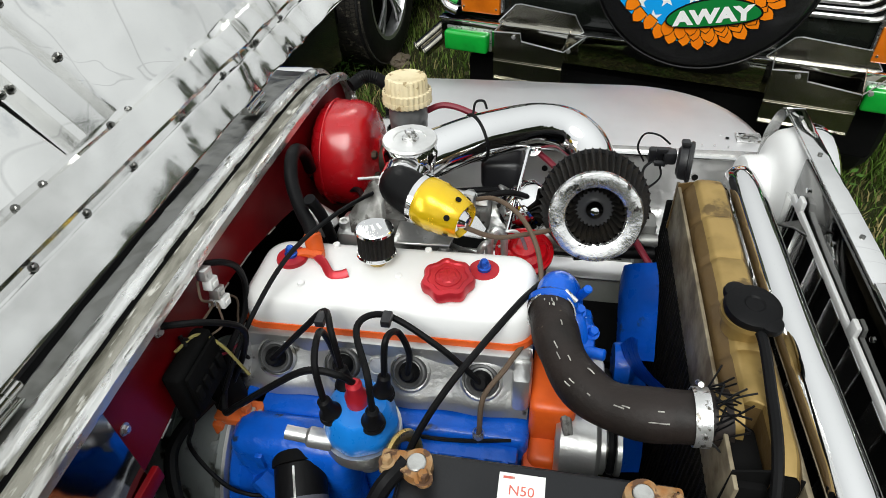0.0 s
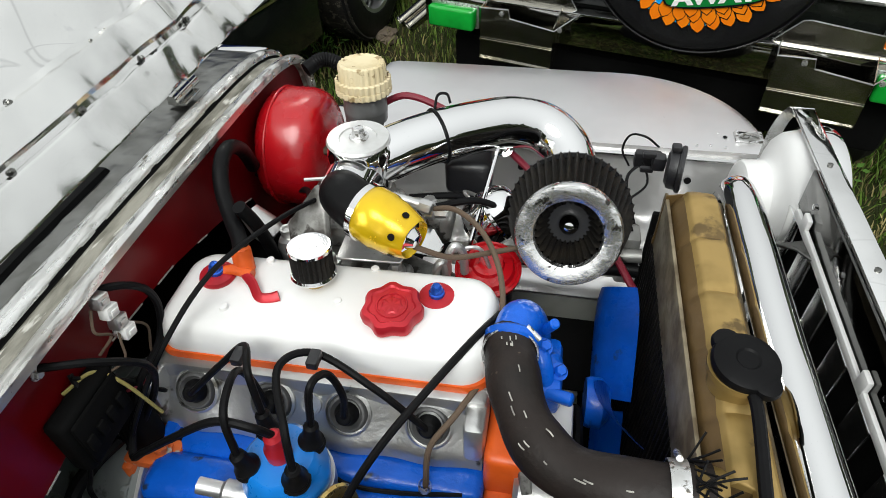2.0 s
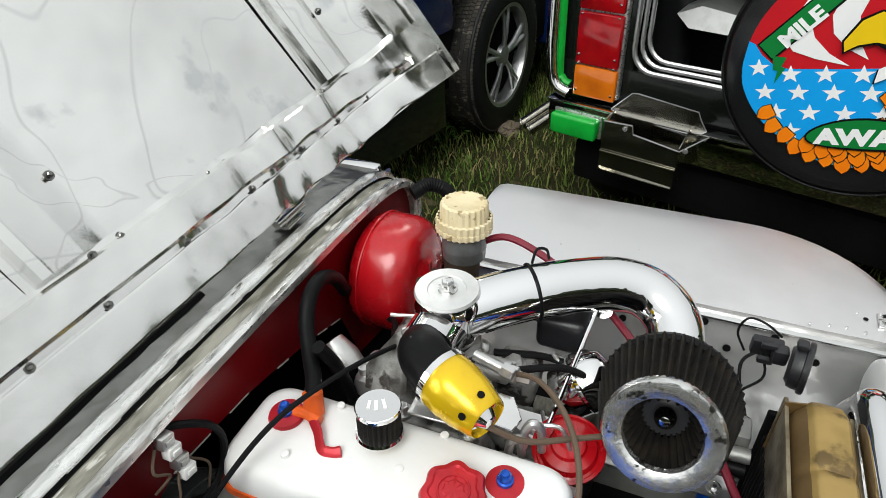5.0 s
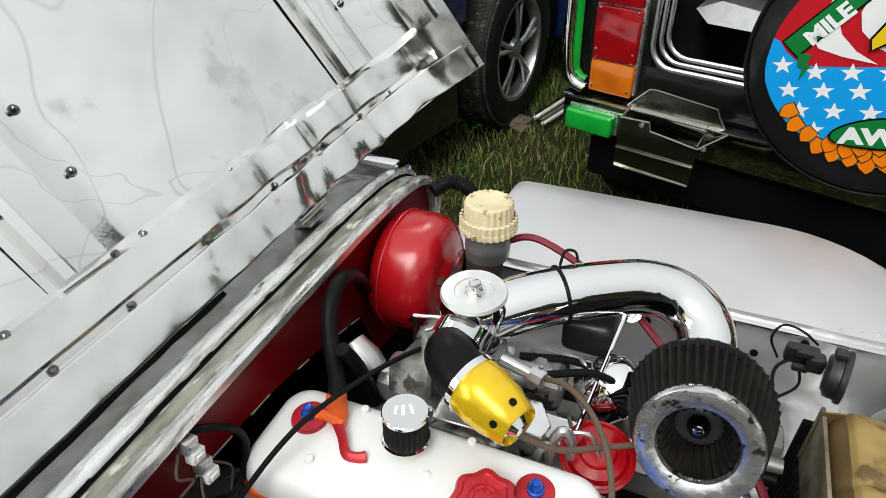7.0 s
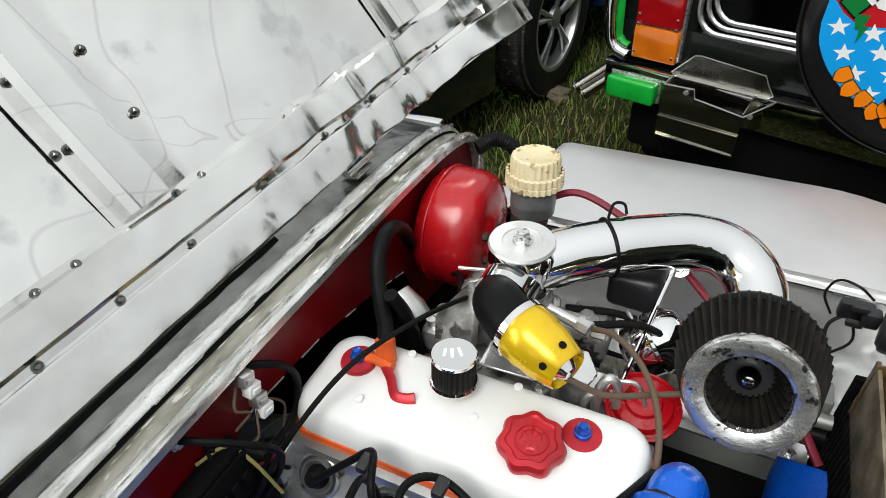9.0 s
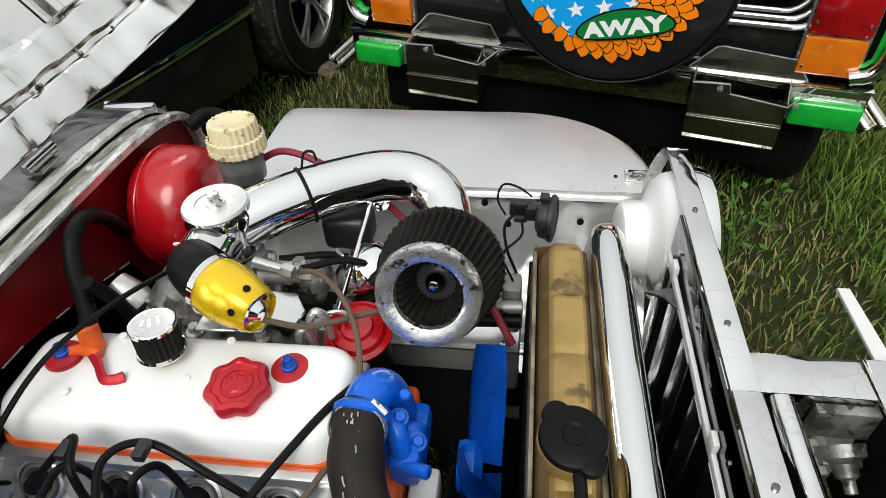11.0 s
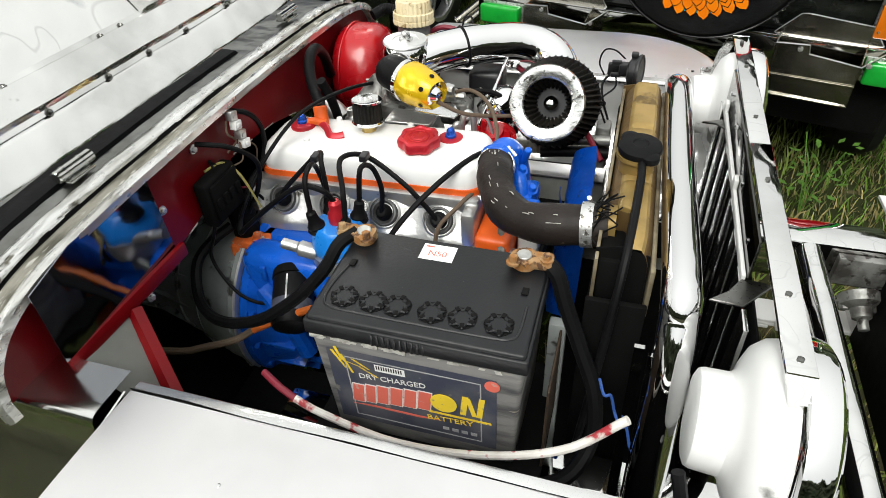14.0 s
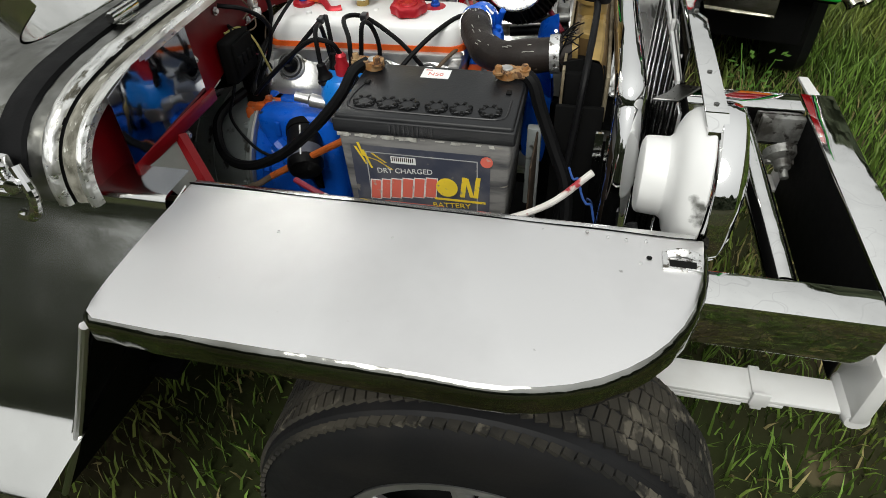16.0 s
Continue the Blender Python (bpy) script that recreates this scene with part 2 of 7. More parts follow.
body_blue = mat("blue_body_paint", (0.008, 0.020, 0.11), 0.2, 0.0, coat=0.8)
step_steel = mat("dull_step_steel", (0.46, 0.44, 0.38), 0.20, 1.0, (0.26, 0.25, 0.20), 9, rvar=0.1, wave=0.15, wscale=8)
cover_vinyl = mat("black_vinyl", (0.010, 0.010, 0.011), 0.22, 0.0, (0.016, 0.016, 0.016), 5, wave=0.12, wscale=9, coat=0.3)
art_blue = mat("sky_blue_print", (0.015, 0.36, 0.86), 0.45, 0.0, (0.01395, 0.3348, 0.7998), 5, spec=0.12)
art_red = mat("red_print", (0.55, 0.012, 0.02), 0.45, 0.0, (0.5115, 0.01116, 0.0186), 5, spec=0.12)
art_white = mat("white_print", (0.90, 0.90, 0.90), 0.45, 0.0, (0.837, 0.837, 0.837), 5, spec=0.12)
art_orange = mat("orange_print", (0.92, 0.24, 0.006), 0.45, 0.0, (0.86, 0.18, 0.005), 12, spec=0.12)
art_yellow = mat("yellow_print", (0.85, 0.58, 0.01), 0.45, 0.0, (0.7905, 0.5394, 0.0093), 5, spec=0.12)
art_green = mat("green_print", (0.010, 0.20, 0.04), 0.45, 0.0, (0.0093, 0.186, 0.0372), 5, spec=0.12)
art_black = mat("black_print", (0.006, 0.006, 0.006), 0.5, 0.0, (0.00558, 0.00558, 0.00558), 5, spec=0.1)
alloy = mat("silver_alloy", (0.50, 0.50, 0.51), 0.35, 0.8, (0.36, 0.36, 0.36), 10)
stone = mat("field_stone", (0.15, 0.115, 0.08), 0.85, 0.0, (0.15, 0.13, 0.10), 12, bump=0.6, bscale=40)

seal_grey = mat("grey_seal_rubber", (0.085, 0.085, 0.085), 0.42, 0.1, (0.045, 0.045, 0.045), 40, bump=0.2)
rail_grey = mat("dusty_grey_rail_paint", (0.20, 0.205, 0.185), 0.55, 0.0, (0.12, 0.12, 0.105), 14, bump=0.25, bscale=70, spots=(0.06, 0.055, 0.045), sscale=30, samount=0.66, spec=0.3)
seam_solder = mat("solder_seam", (0.30, 0.255, 0.17), 0.5, 0.4, (0.13, 0.10, 0.06), 26, mix=0.8, bump=0.4, bscale=90)
gusset_grey = mat("dull_gusset_grey", (0.16, 0.165, 0.15), 0.5, 0.0, (0.11, 0.11, 0.10), 9, bump=0.15, spec=0.3)
gutter_grime = mat("grimy_gutter", (0.30, 0.29, 0.245), 0.6, 0.2, (0.10, 0.095, 0.072), 14, mix=0.8, bump=0.9, bscale=70, spots=(0.58, 0.57, 0.52), sscale=26, samount=0.60, stretch=(4, 0.9, 3))
dark_steel_bolt = mat("dull_bolt_steel", (0.20, 0.20, 0.19), 0.3, 1.0, (0.10, 0.10, 0.09), 60)
satin_white = mat("bead_blasted_alloy", (0.80, 0.80, 0.79), 0.40, 0.75, (0.66, 0.66, 0.64), 30, bump=0.1)
unseen_trees = mat("unseen_foliage", (0.045, 0.056, 0.034), 0.9, 0.0, (0.085, 0.095, 0.060), 0.9, mix=0.8, bump=1.0, bscale=2.0, spec=0.05)

cowl_steel = mat("tarnished_cowl_steel", (0.30, 0.30, 0.285), 0.36, 1.0, (0.17, 0.17, 0.155), 12, mix=0.8, rvar=0.10, wave=0.9, wscale=14, bump=0.1, spots=(0.14, 0.14, 0.12), sscale=30, samount=0.66)
bead_steel = mat("rolled_bead_steel", (0.84, 0.84, 0.82), 0.30, 0.9, (0.62, 0.61, 0.57), 12, mix=0.8, rvar=0.14, wave=0.6, wscale=12, bump=0.6, bscale=60, spots=(0.16, 0.15, 0.12), sscale=22, samount=0.63, stretch=(3, 0.8, 2.2))
steel_bright = mat("mirror_polished_bar_steel", (0.80, 0.80, 0.79), 0.05, 1.0, (0.66, 0.66, 0.65), 9, rvar=0.04, wave=0.30, wscale=5, spots=(0.42, 0.41, 0.38), sscale=46, samount=0.72, marks=0.10, mscale=5)
# grey patches in the colour imitate dull reflections on the dents
steel_crumpled = mat("crumpled_edge_steel", (0.82, 0.82, 0.80), 0.15, 1.0, (0.60, 0.60, 0.58), 6, mix=0.7, rvar=0.07, wave=0.7, wscale=7, bump=0.05, spots=(0.45, 0.45, 0.43), sscale=24, samount=0.68)
brass_dark = mat("dark_brown_brass", (0.13, 0.080, 0.030), 0.5, 0.3, (0.16, 0.10, 0.035), 22, mix=0.6, bump=0.4, bscale=60, wave=0.2, wscale=20)
# lip steel toned down, putting the reflection of dark grass into its colour
lip_dark = mat("dark_reflection_lip", (0.34, 0.34, 0.32), 0.10, 1.0, (0.20, 0.20, 0.18), 12, mix=0.8, rvar=0.04, wave=0.3, wscale=14)
# flange steel coloured dark to imitate a reflection of the engine bay
flange_dark = mat("dark_reflection_flange", (0.10, 0.10, 0.095), 0.08, 1.0, (0.06, 0.06, 0.055), 9, rvar=0.04, wave=0.1, wscale=9)
wing_white = mat("satin_inner_wing", (0.80, 0.79, 0.78), 0.20, 0.65, (0.64, 0.64, 0.63), 7, mix=0.6, wave=0.55, wscale=11, bump=0.1, spots=(0.10, 0.10, 0.09), sscale=13, samount=0.69)

# ---- mesh helpers ----
WORLD = {}


def thing(name, label, category, at=(0, 0, 0), turn=0.0, group="", kind=""):
    e = new(name)
    e.empty_display_size = 0.05
    e.matrix_basis = pose(*at, 0, 0, turn)
    WORLD[e] = e.matrix_basis.copy()
    return tagged(e, label, category, group, kind)


def finish(name, bm, material, smooth=0.6):
    bmesh.ops.recalc_face_normals(bm, faces=bm.faces)
    for f in bm.faces:
        f.smooth = True
    for e in bm.edges:
        if len(e.link_faces) == 2 and e.calc_face_angle(0) > smooth:
            e.smooth = False
    me = bpy.data.meshes.new(name)
    bm.to_mesh(me)
    bm.free()
    me.materials.append(material)
    return me


def part(name, bm, material, parent, label="", local=False, smooth=0.6):
    """Links a bmesh as one mesh object under a thing or part; its vertices are in the world unless local."""
    if not local:
        bm.transform(WORLD[parent].inverted())
    ob = new(name, finish(name, bm, material, smooth))
    ob.parent = parent
    WORLD[ob] = WORLD[parent].copy()
    if label:
        ob["label"] = label
    return ob


def split(name, bm, material, parent, label="", local=False):
    """Links every loose piece of a bmesh as a part of its own."""
    left = set(bm.verts)
    while left:
        todo, seen = [left.pop()], []
        while todo:
            v = todo.pop()
            seen.append(v)
            for e in v.link_edges:
                w = e.other_vert(v)
                if w in left:
                    left.discard(w)
                    todo.append(w)
        piece = bmesh.new()
        twin = {v: piece.verts.new(v.co) for v in sorted(seen, key=lambda v: v.index)}
        for f in {f for v in seen for f in v.link_faces}:
            piece.faces.new([twin[v] for v in f.verts])
        part(name, piece, material, parent, label, local)
    bm.free()


def solo(name, bm, material, label, category, group="", kind="", smooth=0.6):
    """A thing that is one mesh."""
    ob = new(name, finish(name, bm, material, smooth))
    WORLD[ob] = Matrix.Identity(4)
    return tagged(ob, label, category, group, kind)


def B():
    return bmesh.new()


def join(bm, other):
    me = bpy.data.meshes.new("tmp")
    other.to_mesh(me)
    other.free()
    bm.from_mesh(me)
    bpy.data.meshes.remove(me)
    return bm


def box(x0, x1, y0, y1, z0, z1, bev=0.003, seg=2, m=None, bm=None):
    b = B()
    bmesh.ops.create_cube(b, size=1, matrix=Matrix.LocRotScale(((x0 + x1) / 2, (y0 + y1) / 2, (z0 + z1) / 2), None, (abs(x1 - x0), abs(y1 - y0), abs(z1 - z0))))
    if bev:
        bmesh.ops.bevel(b, geom=b.edges[:], offset=bev, segments=seg, profile=0.5, affect="EDGES")
    if m:
        b.transform(m)
    return join(bm, b) if bm else b


def axis_frame(p, d):
    return Matrix.Translation(p) @ Vector(d).to_track_quat("Z", "Y").to_matrix().to_4x4()


def lathe(profile, p=(0, 0, 0), d=(0, 0, 1), seg=32, bm=None, lobes=0, depth=0.0):
    """Turns (radius, height) pairs about d through p; lobes and depth flute the rim."""
    b = bm if bm else B()
    f = axis_frame(p, d)
    rings = []
    for r, h in profile:
        if r < 1e-6:
            rings.append([b.verts.new(f @ Vector((0, 0, h)))])
        else:
            ring = []
            for k in range(seg):
                a = 2 * math.pi * k / seg
                q = r * (1 + depth * math.cos(lobes * a)) if lobes else r
                ring.append(b.verts.new(f @ Vector((q * math.cos(a), q * math.sin(a), h))))
            rings.append(ring)
    for a, c in zip(rings, rings[1:]):
        for k in range(seg):
            j = (k + 1) % seg
            if len(a) == 1 and len(c) == 1:
                continue
            if len(a) == 1:
                b.faces.new((a[0], c[k], c[j]))
            elif len(c) == 1:
                b.faces.new((a[k], a[j], c[0]))
            else:
                b.faces.new((a[k], a[j], c[j], c[k]))
    return b


def rod(p0, p1, r, seg=16, r1=None, bm=None, bev=0.0):
    p0, p1 = Vector(p0), Vector(p1)
    h = (p1 - p0).length
    r1 = r if r1 is None else r1
    prof = [(0, 0), (r - bev, 0), (r, bev), (r1, h - bev), (r1 - bev, h), (0, h)] if bev else [(0, 0), (r, 0), (r1, h), (0, h)]
    return lathe(prof, p0, p1 - p0, seg, bm)


def spline(pts, n=8):
    pts = [Vector(p) for p in pts]
    q = [pts[0] * 2 - pts[1]] + pts + [pts[-1] * 2 - pts[-2]]
    out = []
    for i in range(1, len(q) - 2):
        for k in range(n):
            t = k / n
            a, b, c, d = q[i - 1:i + 3]
            out.append(0.5 * ((2 * b) + (c - a) * t + (2 * a - 5 * b + 4 * c - d) * t * t + (3 * b - a - 3 * c + d) * t ** 3))
    return out + [pts[-1]]


def tube(pts, r, seg=10, n=8, smooth=True, bm=None, cap=True, flat=1.0, up=None):
    """A round bar along points; r is a number or a function of 0..1; flat squeezes it across."""
    b = bm if bm else B()
    line = spline(pts, n) if smooth else [Vector(p) for p in pts]
    rf = r if callable(r) else (lambda s: r)
    tan = [(line[min(i + 1, len(line) - 1)] - line[max(i - 1, 0)]).normalized() for i in range(len(line))]
    nrm = Vector(up) if up else (tan[0].orthogonal())
    rings = []
    for i, p in enumerate(line):
        nrm = (nrm - tan[i] * nrm.dot(tan[i])).normalized()
        bi = tan[i].cross(nrm)
        rr = rf(i / (len(line) - 1))
        rings.append([b.verts.new(p + nrm * (rr * math.cos(2 * math.pi * k / seg)) + bi * (rr * flat * math.sin(2 * math.pi * k / seg))) for k in range(seg)])
    for a, c in zip(rings, rings[1:]):
        for k in range(seg):
            j = (k + 1) % seg
            b.faces.new((a[k], a[j], c[j], c[k]))
    if cap:
        b.faces.new(rings[0][::-1])
        b.faces.new(rings[-1])
    return b


def slab(pts, thick, bm=None, bev=0.0):
    """A flat polygon of points, given thickness along thick."""
    b = B()
    v = [b.verts.new(p) for p in pts]
    f = b.faces.new(v)
    r = bmesh.ops.extrude_face_region(b, geom=[f])
    bmesh.ops.translate(b, verts=[g for g in r["geom"] if isinstance(g, bmesh.types.BMVert)], vec=thick)
    if bev:
        bmesh.ops.bevel(b, geom=b.edges[:], offset=bev, segments=1, affect="EDGES")
    return join(bm, b) if bm else b


def grid(fn, nu, nv, bm=None, thick=0.0, cut=None):
    """A sheet of fn(u, v), u and v from 0 to 1."""
    b = bm if bm else B()
    vs = [[b.verts.new(fn(i / nu, j / nv)) for j in range(nv + 1)] for i in range(nu + 1)]
    fs = [b.faces.new((vs[i][j], vs[i + 1][j], vs[i + 1][j + 1], vs[i][j + 1])) for i in range(nu) for j in range(nv)
          if not (cut and cut((i + 0.5) / nu, (j + 0.5) / nv))]
    if thick:
        bmesh.ops.solidify(b, geom=fs, thickness=thick)
    return b


def ring(R, r, p, d, seg=40, s2=10, bm=None):
    b = bm if bm else B()
    f = axis_frame(p, d)
    vs = [[b.verts.new(f @ Vector(((R + r * math.cos(t)) * math.cos(a), (R + r * math.cos(t)) * math.sin(a), r * math.sin(t))))
           for t in [2 * math.pi * k / s2 for k in range(s2)]] for a in [2 * math.pi * i / seg for i in range(seg)]]
    for i in range(seg):
        for k in range(s2):
            b.faces.new((vs[i][k], vs[(i + 1) % seg][k], vs[(i + 1) % seg][(k + 1) % s2], vs[i][(k + 1) % s2]))
    return b


def letters(name, text, size, m, material, parent, depth=0.0008, squeeze=1.0, label="", bold=0.0):
    """Flat lettering in the built-in font, its baseline centre at the pose m."""
    cu = bpy.data.curves.new(name, "FONT")
    cu.body, cu.size, cu.align_x, cu.extrude, cu.resolution_u = text, size, "CENTER", depth, 3
    cu.offset = bold
    tmp = bpy.data.objects.new(name, cu)
    me = bpy.data.meshes.new_from_object(tmp)
    bpy.data.objects.remove(tmp)
    me.transform(Matrix.Diagonal((squeeze, 1, 1, 1)))
    b = B()
    b.from_mesh(me)
    bpy.data.meshes.remove(me)
    b.transform(m)
    return part(name, b, material, parent, label, local=False)


def bolt(p, d, r, h, bm=None):
    """A hexagon head with a washer under it."""
    b = bm if bm else B()
    lathe([(0, 0), (r * 1.5, 0), (r * 1.5, h * 0.25), (0, h * 0.25)], p, d, 14, b)
    q = Vector(p) + Vector(d).normalized() * h * 0.25
    lathe([(r, 0), (r, h * 0.6), (r * 0.8, h * 0.75), (0, h * 0.75)], q, d, 6, b)
    return b

# ---- ground ----
MID = 0.745  # the jeep's centre line


def ground_z(x, y):
    return 0.02 * noise.noise((x * 0.7, y * 0.7, 3.1)) + 0.008 * noise.noise((x * 3.1, y * 3.1, 1.7))


b = B()
cells = [-400, -120, -40, -15, -6] + [v * 0.25 for v in range(-16, 25)] + [8, 16, 40, 120, 400]
vs = [[b.verts.new((x, y, ground_z(x, y) if abs(x) < 7 and abs(y) < 7 else 0)) for y in cells] for x in cells]
for i in range(len(cells) - 1):
    for j in range(len(cells) - 1):
        b.faces.new((vs[i][j], vs[i + 1][j], vs[i + 1][j + 1], vs[i][j + 1]))
solo("ground", b, soil, "grassy soil lot with worn bare patches", "ground", kind="structure")

# ---- the jeep's body ----
jeep = thing("jeep", "stainless steel jeep with its hood open and engine bay bare", "jeep", (0.3, MID, 0))


def mirror_y(bm):
    bmesh.ops.transform(bm, matrix=Matrix.Translation((0, MID, 0)) @ Matrix.Diagonal((1, -1, 1, 1)) @ Matrix.Translation((0, -MID, 0)), verts=bm.verts)
    bmesh.ops.reverse_faces(bm, faces=bm.faces)
    return bm


def fender_outline():
    pts = [(0.033, 0.247), (0.038, 0.016), (0.042, 0.001), (0.056, -0.008)]
    pts += [(x, -0.011) for x in (0.15, 0.25, 0.35, 0.45)]
    for k in range(0, 13):
        a = radians(90 * k / 12)
        pts.append((0.495 + 0.245 * math.sin(a) ** 0.92, 0.235 - 0.247 * max(0.0, math.cos(a)) ** 0.92))
    return pts + [(0.743, 0.250)]


def fender_top():
    pts = fender_outline()
    b = B()
    rows = 20
    inner = [(0.033 + (0.743 - 0.033) * max(0, min(1, (p[0] - 0.033) / 0.71)), 0.248) for p in pts]
    lines = []
    for p, q in zip(pts[1:-1], inner[1:-1]):
        line = []
        for k in range(rows + 1):
            t = k / rows
            x, y = p[0] + (q[0] - p[0]) * t, p[1] + (q[1] - p[1]) * t
            line.append(b.verts.new((x, y, 0.795 + 0.003 * math.sin(math.pi * t) - 0.0025 * max(0.0, 1 - t / 0.2) ** 2 + 0.0012 * noise.noise((x * 4, y * 6, 1.0)))))
        lines.append(line)
    for a, c in zip(lines, lines[1:]):
        for k in range(rows):
            b.faces.new((a[k], c[k], c[k + 1], a[k + 1]))
    return b


def fender_lip():
    """The rolled lip down the fender's outer edge."""
    pts = fender_outline()
    b = B()
    prev = None
    cx, cy = 0.4, 0.25
    for p in pts[1:-1]:
        d = Vector((p[0] - cx, (p[1] - cy) * 1.6, 0)).normalized()
        if p[0] < 0.05:
            d = Vector((-0.5, -0.6, 0)).normalized()
        ringv = [b.verts.new((p[0], p[1], 0.7925))] + [b.verts.new((p[0] + d.x * o, p[1] + d.y * o, z)) for o, z in ((0.004, 0.790), (0.008, 0.783), (0.008, 0.760), (0.005, 0.752), (0.0, 0.750))]
        if prev:
            for k in range(5):
                b.faces.new((prev[k], ringv[k], ringv[k + 1], prev[k + 1]))
        prev = ringv
    return b


def latch_parts(b):
    box(0.690, 0.735, 0.186, 0.216, 0.797, 0.801, 0.001, bm=b)
    tube([(0.695, 0.206, 0.804), (0.712, 0.206, 0.809), (0.729, 0.206, 0.804)], 0.006, 8, 4, bm=b, flat=0.5)
    for x, y in ((0.694, 0.19), (0.73, 0.19)):
        lathe([(0.003, 0), (0.003, 0.002), (0, 0.003)], (x, y, 0.801), (0, 0, 1), 8, b)
    return b


for far in (False, True):
    flip = mirror_y if far else (lambda q: q)
    f = part("fender", flip(fender_top()), steel_dull, jeep, "flat satin steel front fender with a rolled lip")
    part("lip", flip(fender_lip()), lip_dark, f, "mirror-bright rolled lip, toned dark for reflected grass")
    part("hood_catch", flip(latch_parts(B())), chrome_worn, f, "small chrome hood catch plate")
    part("catch_slot", flip(box(0.697, 0.728, 0.189, 0.200, 0.8005, 0.8016, 0.0)), art_black, f)
    part("bolt_hole", flip(lathe([(0.0034, 0.0), (0.0034, 0.0006), (0, 0.0006)], (0.675, 0.203, 0.7975), (0, 0, 1), 12)), art_black, f)
    bb = B()
    for x, y in ((0.600, 0.262), (0.626, 0.256), (0.648, 0.254), (0.672, 0.256), (0.665, 0.214), (0.21, 0.19), (0.36, 0.205)):
        lathe([(0.0022, -0.001), (0.0022, 0.0012), (0, 0.0018)], (x, y - 0.022, 0.797), (0, 0, 1), 8, bb)
    split("rivet", flip(bb), chrome_worn, f)
    # inner wall of the bay, with flange along its top
    def wall(u, v):
        x, z = 0.035 + 0.70 * u, 0.797 - 0.40 * v
        w = max(0.0, min(1.0, (v - 0.18) / 0.5)) if far else 0.0
        return (x, 0.249 + 0.085 * v + 0.10 * w * w * (3 - 2 * w) + 0.006 * noise.noise((x * 9, z * 11, 5)), z)
    # near wall is painted black to stand in for the bay's shade
    part("inner_fender", flip(grid(wall, 24, 12)), wing_white if far else dark_void, jeep, "dented inner fender wall, polished far, black for shade near")
    bb = B()
    for x, z in ((0.10, 0.74), (0.22, 0.77), (0.34, 0.745), (0.46, 0.772), (0.50, 0.735), (0.56, 0.77), (0.62, 0.745), (0.70, 0.77)):
        lathe([(0.006, 0), (0.006, 0.002), (0, 0.002)], (x, 0.249 + 0.085 * (0.797 - z) / 0.40 + 0.003, z), (0, 1, 0.2), 12, bb)
    split("wing_hole", flip(bb), art_black, jeep)
    part("wing_flange", flip(box(0.035, 0.735, 0.248, 0.266, 0.786, 0.790, 0.001)), steel, jeep, "narrow polished flange under the fender edge")
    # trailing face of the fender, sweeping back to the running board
    # inside coloured black, holding the shade of the wheel arch
    part("fender_apron", flip(slab([(0.036, -0.004, 0.757), (0.034, 0.246, 0.79), (-0.20, 0.246, 0.30), (-0.235, -0.012, 0.28)], (0.003, 0, -0.001))), dark_void, jeep, "inside of the fender's trailing face, black for wheel-arch shade")
    part("apron_skin", flip(slab([(0.031, -0.004, 0.760), (0.029, 0.246, 0.793), (-0.205, 0.246, 0.303), (-0.240, -0.012, 0.283)], (0.002, 0, -0.001))), steel_side, jeep, "polished outer skin of the fender's trailing face")
    part("apron_edge", flip(tube([(0.038, -0.008, 0.775), (-0.02, -0.010, 0.66), (-0.12, -0.012, 0.47), (-0.24, -0.014, 0.27)], 0.006, 8, 6)), steel_dull, jeep)
    # white headlamp on its bracket
    lamp = part("headlamp", flip(lathe([(0, 0), (0.046, 0), (0.052, 0.003), (0.054, 0.008), (0.055, 0.034), (0.060, 0.040), (0.074, 0.044), (0.088, 0.051), (0.097, 0.062), (0.101, 0.080), (0.097, 0.084)], (0.662, 0.372, 0.803), (1, -0.05, 0), 44)), lamp_white, jeep, "white painted headlamp bucket with chipped paint")
    part("rim", flip(lathe([(0.098, 0.080), (0.103, 0.081), (0.108, 0.086), (0.109, 0.100), (0.106, 0.112), (0.099, 0.118), (0.090, 0.119)], (0.662, 0.372, 0.803), (1, -0.05, 0), 44)), chrome, lamp, "chrome headlamp rim")
    part("lens", flip(lathe([(0.098, 0.108), (0.066, 0.127), (0.033, 0.136), (0, 0.140)], (0.662, 0.372, 0.803), (1, -0.05, 0), 36)), chrome, lamp)
    bb = tube([(0.665, 0.345, 0.735), (0.68, 0.32, 0.68), (0.69, 0.32, 0.60)], 0.008, 8, 5)
    part("bracket", flip(bb), black_plastic, lamp)

